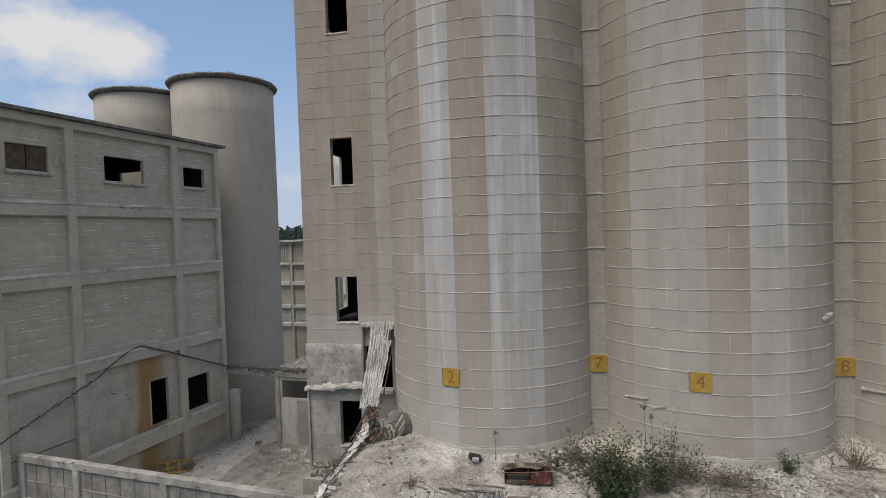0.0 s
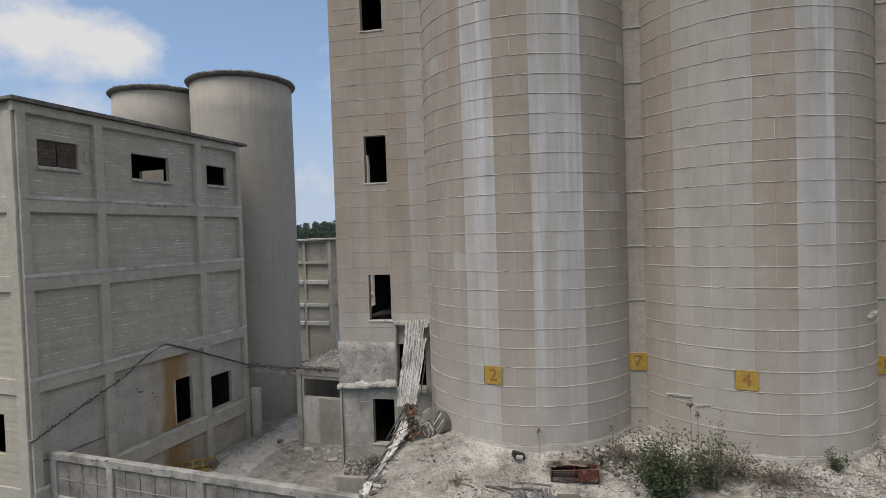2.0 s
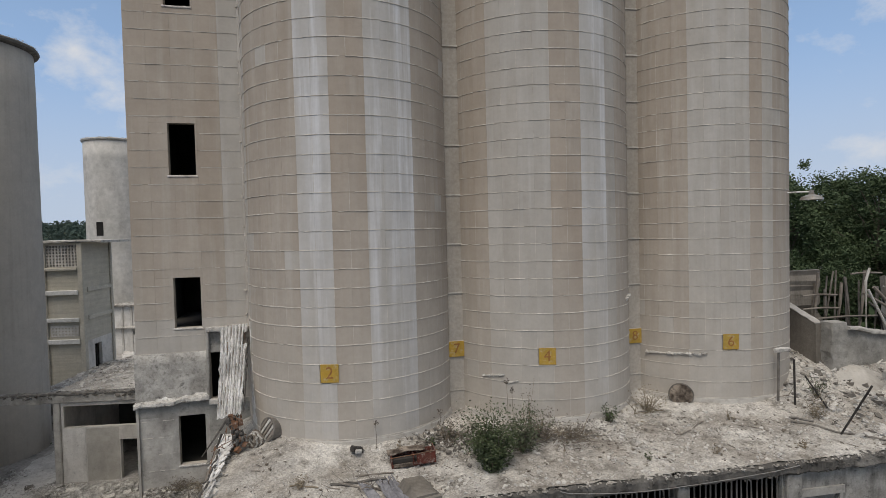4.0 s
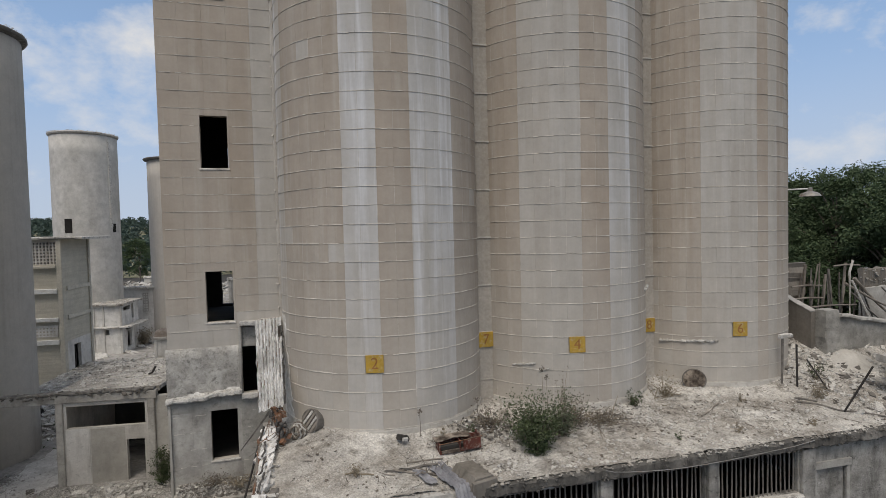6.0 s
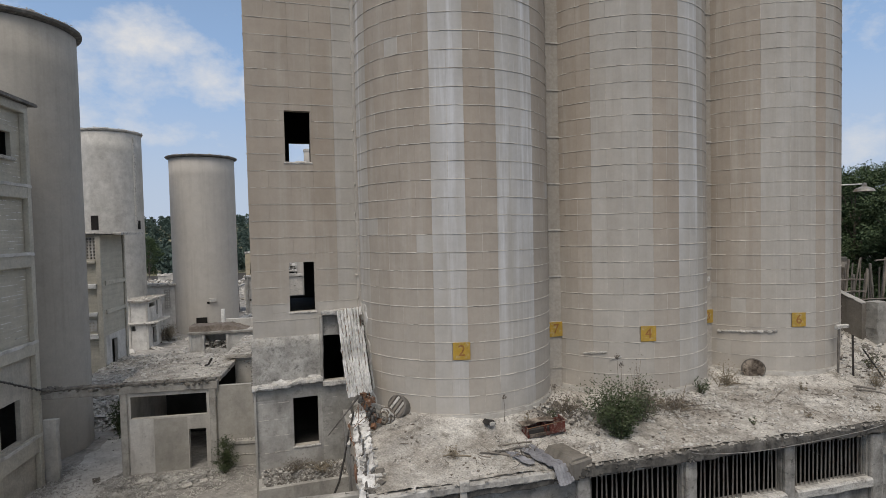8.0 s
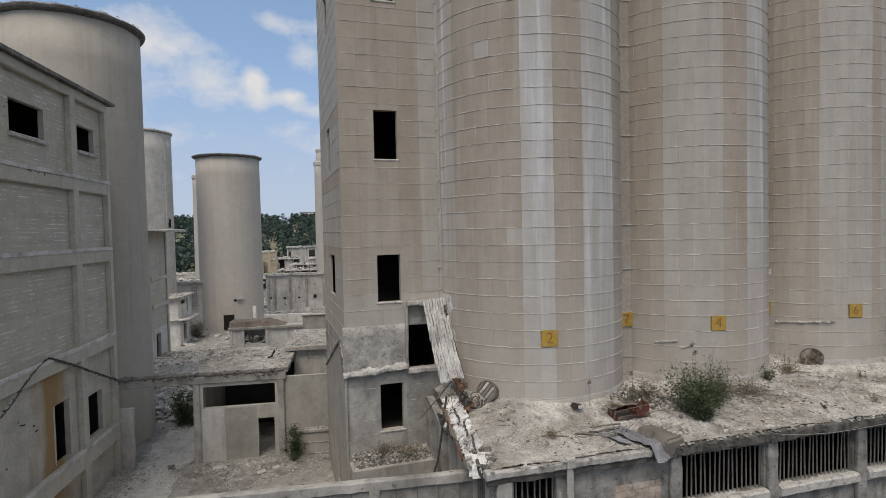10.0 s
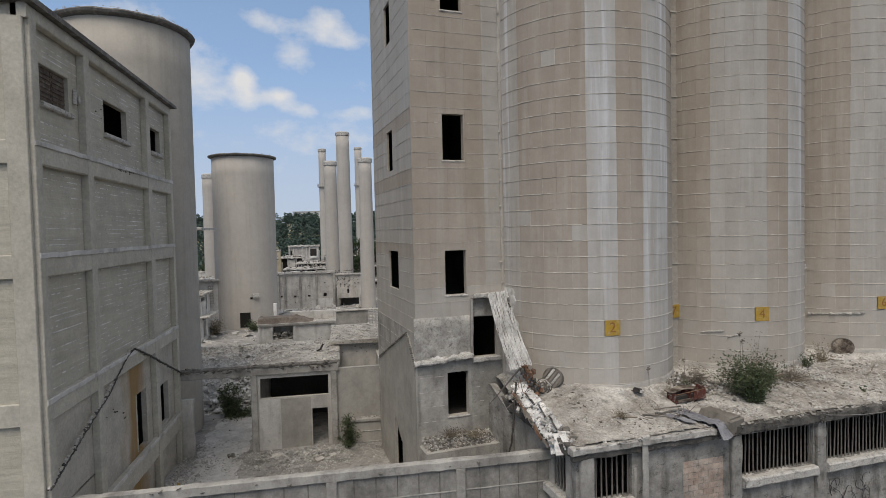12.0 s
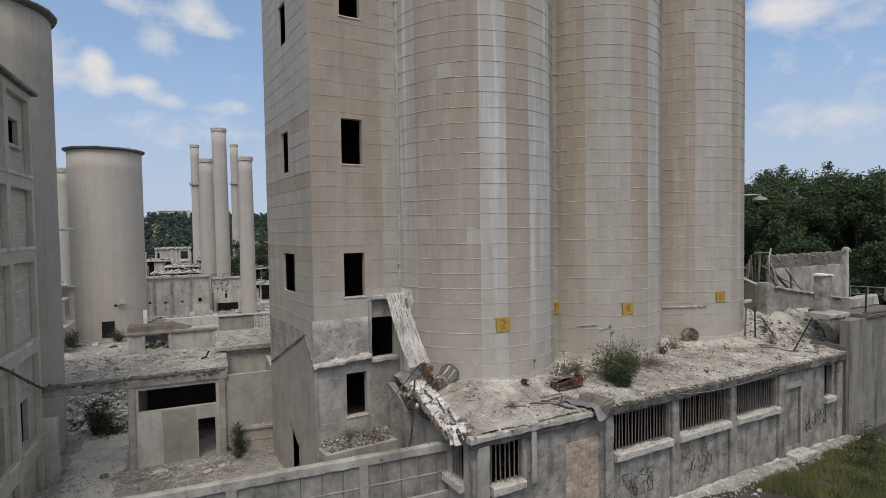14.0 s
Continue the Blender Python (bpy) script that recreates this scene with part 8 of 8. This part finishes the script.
for k, s in enumerate(silos):
    single = {}
    rest = [bmesh.new() for _ in PANEL_MATS]
    for c in range(-9, 13):
        for r in range(ROWS_LOW, ROWS_HIGH):
            if c == 0 and r == -1:
                continue
            mat = tone(k, c, r)
            a0, a1 = A0 + c * STEP, A0 + (c + 1) * STEP
            z0 = COURSE0 + r * COURSE
            if -7 <= c <= 7 and -4 <= r < 16:
                if (c, mat) not in single:
                    bm = bmesh.new()
                    arc_panel(bm, a0, a1, 0, COURSE, SILO_R - 0.045, SILO_R)
                    single[c, mat] = mesh_from("panel", bm, PANEL_MATS[mat])
                part("panel", single[c, mat], None, s, m=Matrix.Translation((0, 0, z0)))
            else:
                arc_panel(rest[mat], a0, a1, z0, z0 + COURSE, SILO_R - 0.045, SILO_R)
    for i, bm in enumerate(rest):
        part("upper_cladding", bm, PANEL_MATS[i], s, kind="stuff")
    # mortar fins squeezed out of the joints
    bm = bmesh.new()
    for r in range(ROWS_LOW, ROWS_HIGH + 1):
        z = COURSE0 + r * COURSE
        for c in range(-9, 13):
            for h in range(3):
                if prng.random() < (0.05 if r < 3 else 0.13):
                    continue
                a, b = radians(A0 + (c + h / 3) * STEP), radians(A0 + (c + (h + 1) / 3) * STEP)
                t = prng.uniform(0.007, 0.020)
                o = prng.uniform(0.010, 0.024)
                dz = 0.006 + prng.uniform(-0.006, 0.006)
                q = []
                for ang in (a, b):
                    sa, ca = math.sin(ang), -math.cos(ang)
                    q.append([bm.verts.new((sa * rad, ca * rad, z + zz)) for rad, zz in ((SILO_R - 0.01, -t + dz), (SILO_R + o, -t * 0.75 + dz), (SILO_R + o * 0.6, t * 0.8 + dz), (SILO_R - 0.01, t + dz))])
                for e in range(3):
                    bm.faces.new((q[0][e], q[1][e], q[1][e + 1], q[0][e + 1]))
                bm.faces.new(q[0])
                bm.faces.new(q[1][::-1])
    for c in range(-9, 14):
        for r in range(ROWS_LOW, ROWS_HIGH):
            if prng.random() < (0.55 if -2 < c < 6 else 0.28):
                ang = radians(A0 + c * STEP)
                sa, ca = math.sin(ang), -math.cos(ang)
                z = COURSE0 + r * COURSE
                w, o = prng.uniform(0.004, 0.009), prng.uniform(0.002, 0.006)
                vs = [bm.verts.new((sa * (SILO_R + o) + ca * x * -1, ca * (SILO_R + o) + sa * x, zz)) for x, zz in ((-w, z + 0.02), (w, z + 0.02), (w, z + COURSE - 0.02), (-w, z + COURSE - 0.02))]
                bm.faces.new(vs)
    part("mortar_fin", bm, M_RIDGE, s, "thin pale mortar fins along the joints", kind="stuff")

# smooth limewashed skirt round the foot of each silo
for s in silos:
    bm = bmesh.new()
    rows = []
    for i in range(121):
        deg = -95 + 190 * i / 120
        sa, ca = math.sin(radians(deg)), -math.cos(radians(deg))
        top = COURSE0 - 4 * COURSE - 0.03 + 0.05 * noise.noise(Vector((deg * 0.15, SILO_U[silos.index(s)], 0)))
        rows.append([bm.verts.new((sa * r, ca * r, z)) for r, z in ((SILO_R + 0.05, 5.4), (SILO_R + 0.035, top - 0.05), (SILO_R + 0.02, top), (SILO_R - 0.02, top + 0.015))])
    for i in range(120):
        for e in range(3):
            bm.faces.new((rows[i][e], rows[i + 1][e], rows[i + 1][e + 1], rows[i][e + 1]))
    part("base_skirt", bm, M_SKIRT, s, "smooth lime-dusted skirt round the silo's foot", smooth=True)

# chipped ledges and scars on the silos
for k, a0, a1, z, size in ((2, -62, -28, 9.05, 0.16), (1, -52, -38, 8.75, 0.12), (1, -36, -30, 8.55, 0.08), (1, 44, 50, 11.9, 0.2)):
    bm = bmesh.new()
    for i in range(int((a1 - a0) * 2.2)):
        a = radians(a0 + (a1 - a0) * i / ((a1 - a0) * 2.2))
        chunk(bm, (math.sin(a) * (SILO_R + 0.01), -math.cos(a) * (SILO_R + 0.01), z + 0.15 * (i / ((a1 - a0) * 2.2)) + prng.uniform(-0.02, 0.02)), size * prng.uniform(0.6, 1.4), prng, 0.7)
    part("mortar_lump", bm, M_CHALK, silos[k], "rough white ridge of spilled mortar", kind="stuff")

# flat cladding panels of the stair tower
def flat_panel(w, h):
    bm = bmesh.new()
    g = 0.001
    v = [bm.verts.new(p) for p in ((g, 0.04, g), (w - g, 0.04, g), (w - g, 0.04, h - g), (g, 0.04, h - g), (g + 0.001, 0, g + 0.001), (w - g - 0.001, 0, g + 0.001), (w - g - 0.001, 0, h - g - 0.001), (g + 0.001, 0, h - g - 0.001))]
    bm.faces.new((v[4], v[5], v[6], v[7]))
    for i in range(4):
        j = (i + 1) % 4
        bm.faces.new((v[i], v[j], v[4 + j], v[4 + i]))
    return bm


flat = {}


def clad(width, holes, m, base, top, colw, tones):
    n = max(1, round(width / colw))
    w = width / n
    fins = bmesh.new()
    for r in range(-13, 34):
        z0, z1 = COURSE0 + r * COURSE, COURSE0 + (r + 1) * COURSE
        if z0 < base or z1 > top:
            continue
        course = M_CONC if z1 <= 9.5 else M_GREY if z1 < 12.3 else prng.choice(tones)
        for c in range(n):
            pieces = [(c * w, (c + 1) * w, z0, z1)]
            for hx0, hx1, hz0, hz1 in holes:
                cut = []
                for x0, x1, a, b in pieces:
                    if x1 <= hx0 or x0 >= hx1 or b <= hz0 or a >= hz1:
                        cut.append((x0, x1, a, b))
                        continue
                    if a < hz0:
                        cut.append((x0, x1, a, hz0))
                    if b > hz1:
                        cut.append((x0, x1, hz1, b))
                    if x0 < hx0:
                        cut.append((x0, hx0, max(a, hz0), min(b, hz1)))
                    if x1 > hx1:
                        cut.append((hx1, x1, max(a, hz0), min(b, hz1)))
                pieces = cut
            for x0, x1, a, b in pieces:
                if x1 - x0 < 0.06 or b - a < 0.06:
                    continue
                mat = course
                if c == n - 1 and colw > 0.9:
                    mat = M_GREY
                key = (round(x1 - x0, 3), round(b - a, 3), mat.name)
                if key not in flat:
                    flat[key] = mesh_from("panel", flat_panel(x1 - x0, b - a), mat)
                part("panel", flat[key], None, tower, m=m @ Matrix.Translation((x0, 0, a)))
        for i in range(int(width / 0.22)):
            if prng.random() < (0.12 if z0 > 8.3 else 0.6):
                continue
            x = i * 0.22
            if any(h[0] - 0.1 < x + 0.11 < h[1] + 0.1 and h[2] < z0 < h[3] for h in holes):
                continue
            t, o = prng.uniform(0.008, 0.016), prng.uniform(0.006, 0.02)
            box(fins, x, x + 0.22, -o, 0.01, z0 - t, z0 + t, m)
    part("mortar_fin", fins, M_RIDGE, tower, "thin pale mortar fins along the joints", kind="stuff")


clad(4.95, FRONT_HOLES + [(3.15, 5.0, 7.9, 10.95), (-1.0, INSET, -1.0, 40.0)], Matrix.Identity(4), 0.4, 30.5, 0.91, (M_TAN, M_TAN, M_TAN, M_BROWN))
clad(TV1 - TV0, [(TV1 - TV0 - b, TV1 - TV0 - a, z0, z1) for a, b, z0, z1 in SIDE_HOLES], pose(INSET, TV1 - TV0, 0, 0, 0, -90), 0.4, 30.5, 0.82, (M_GREY, M_GREY, M_TAN))
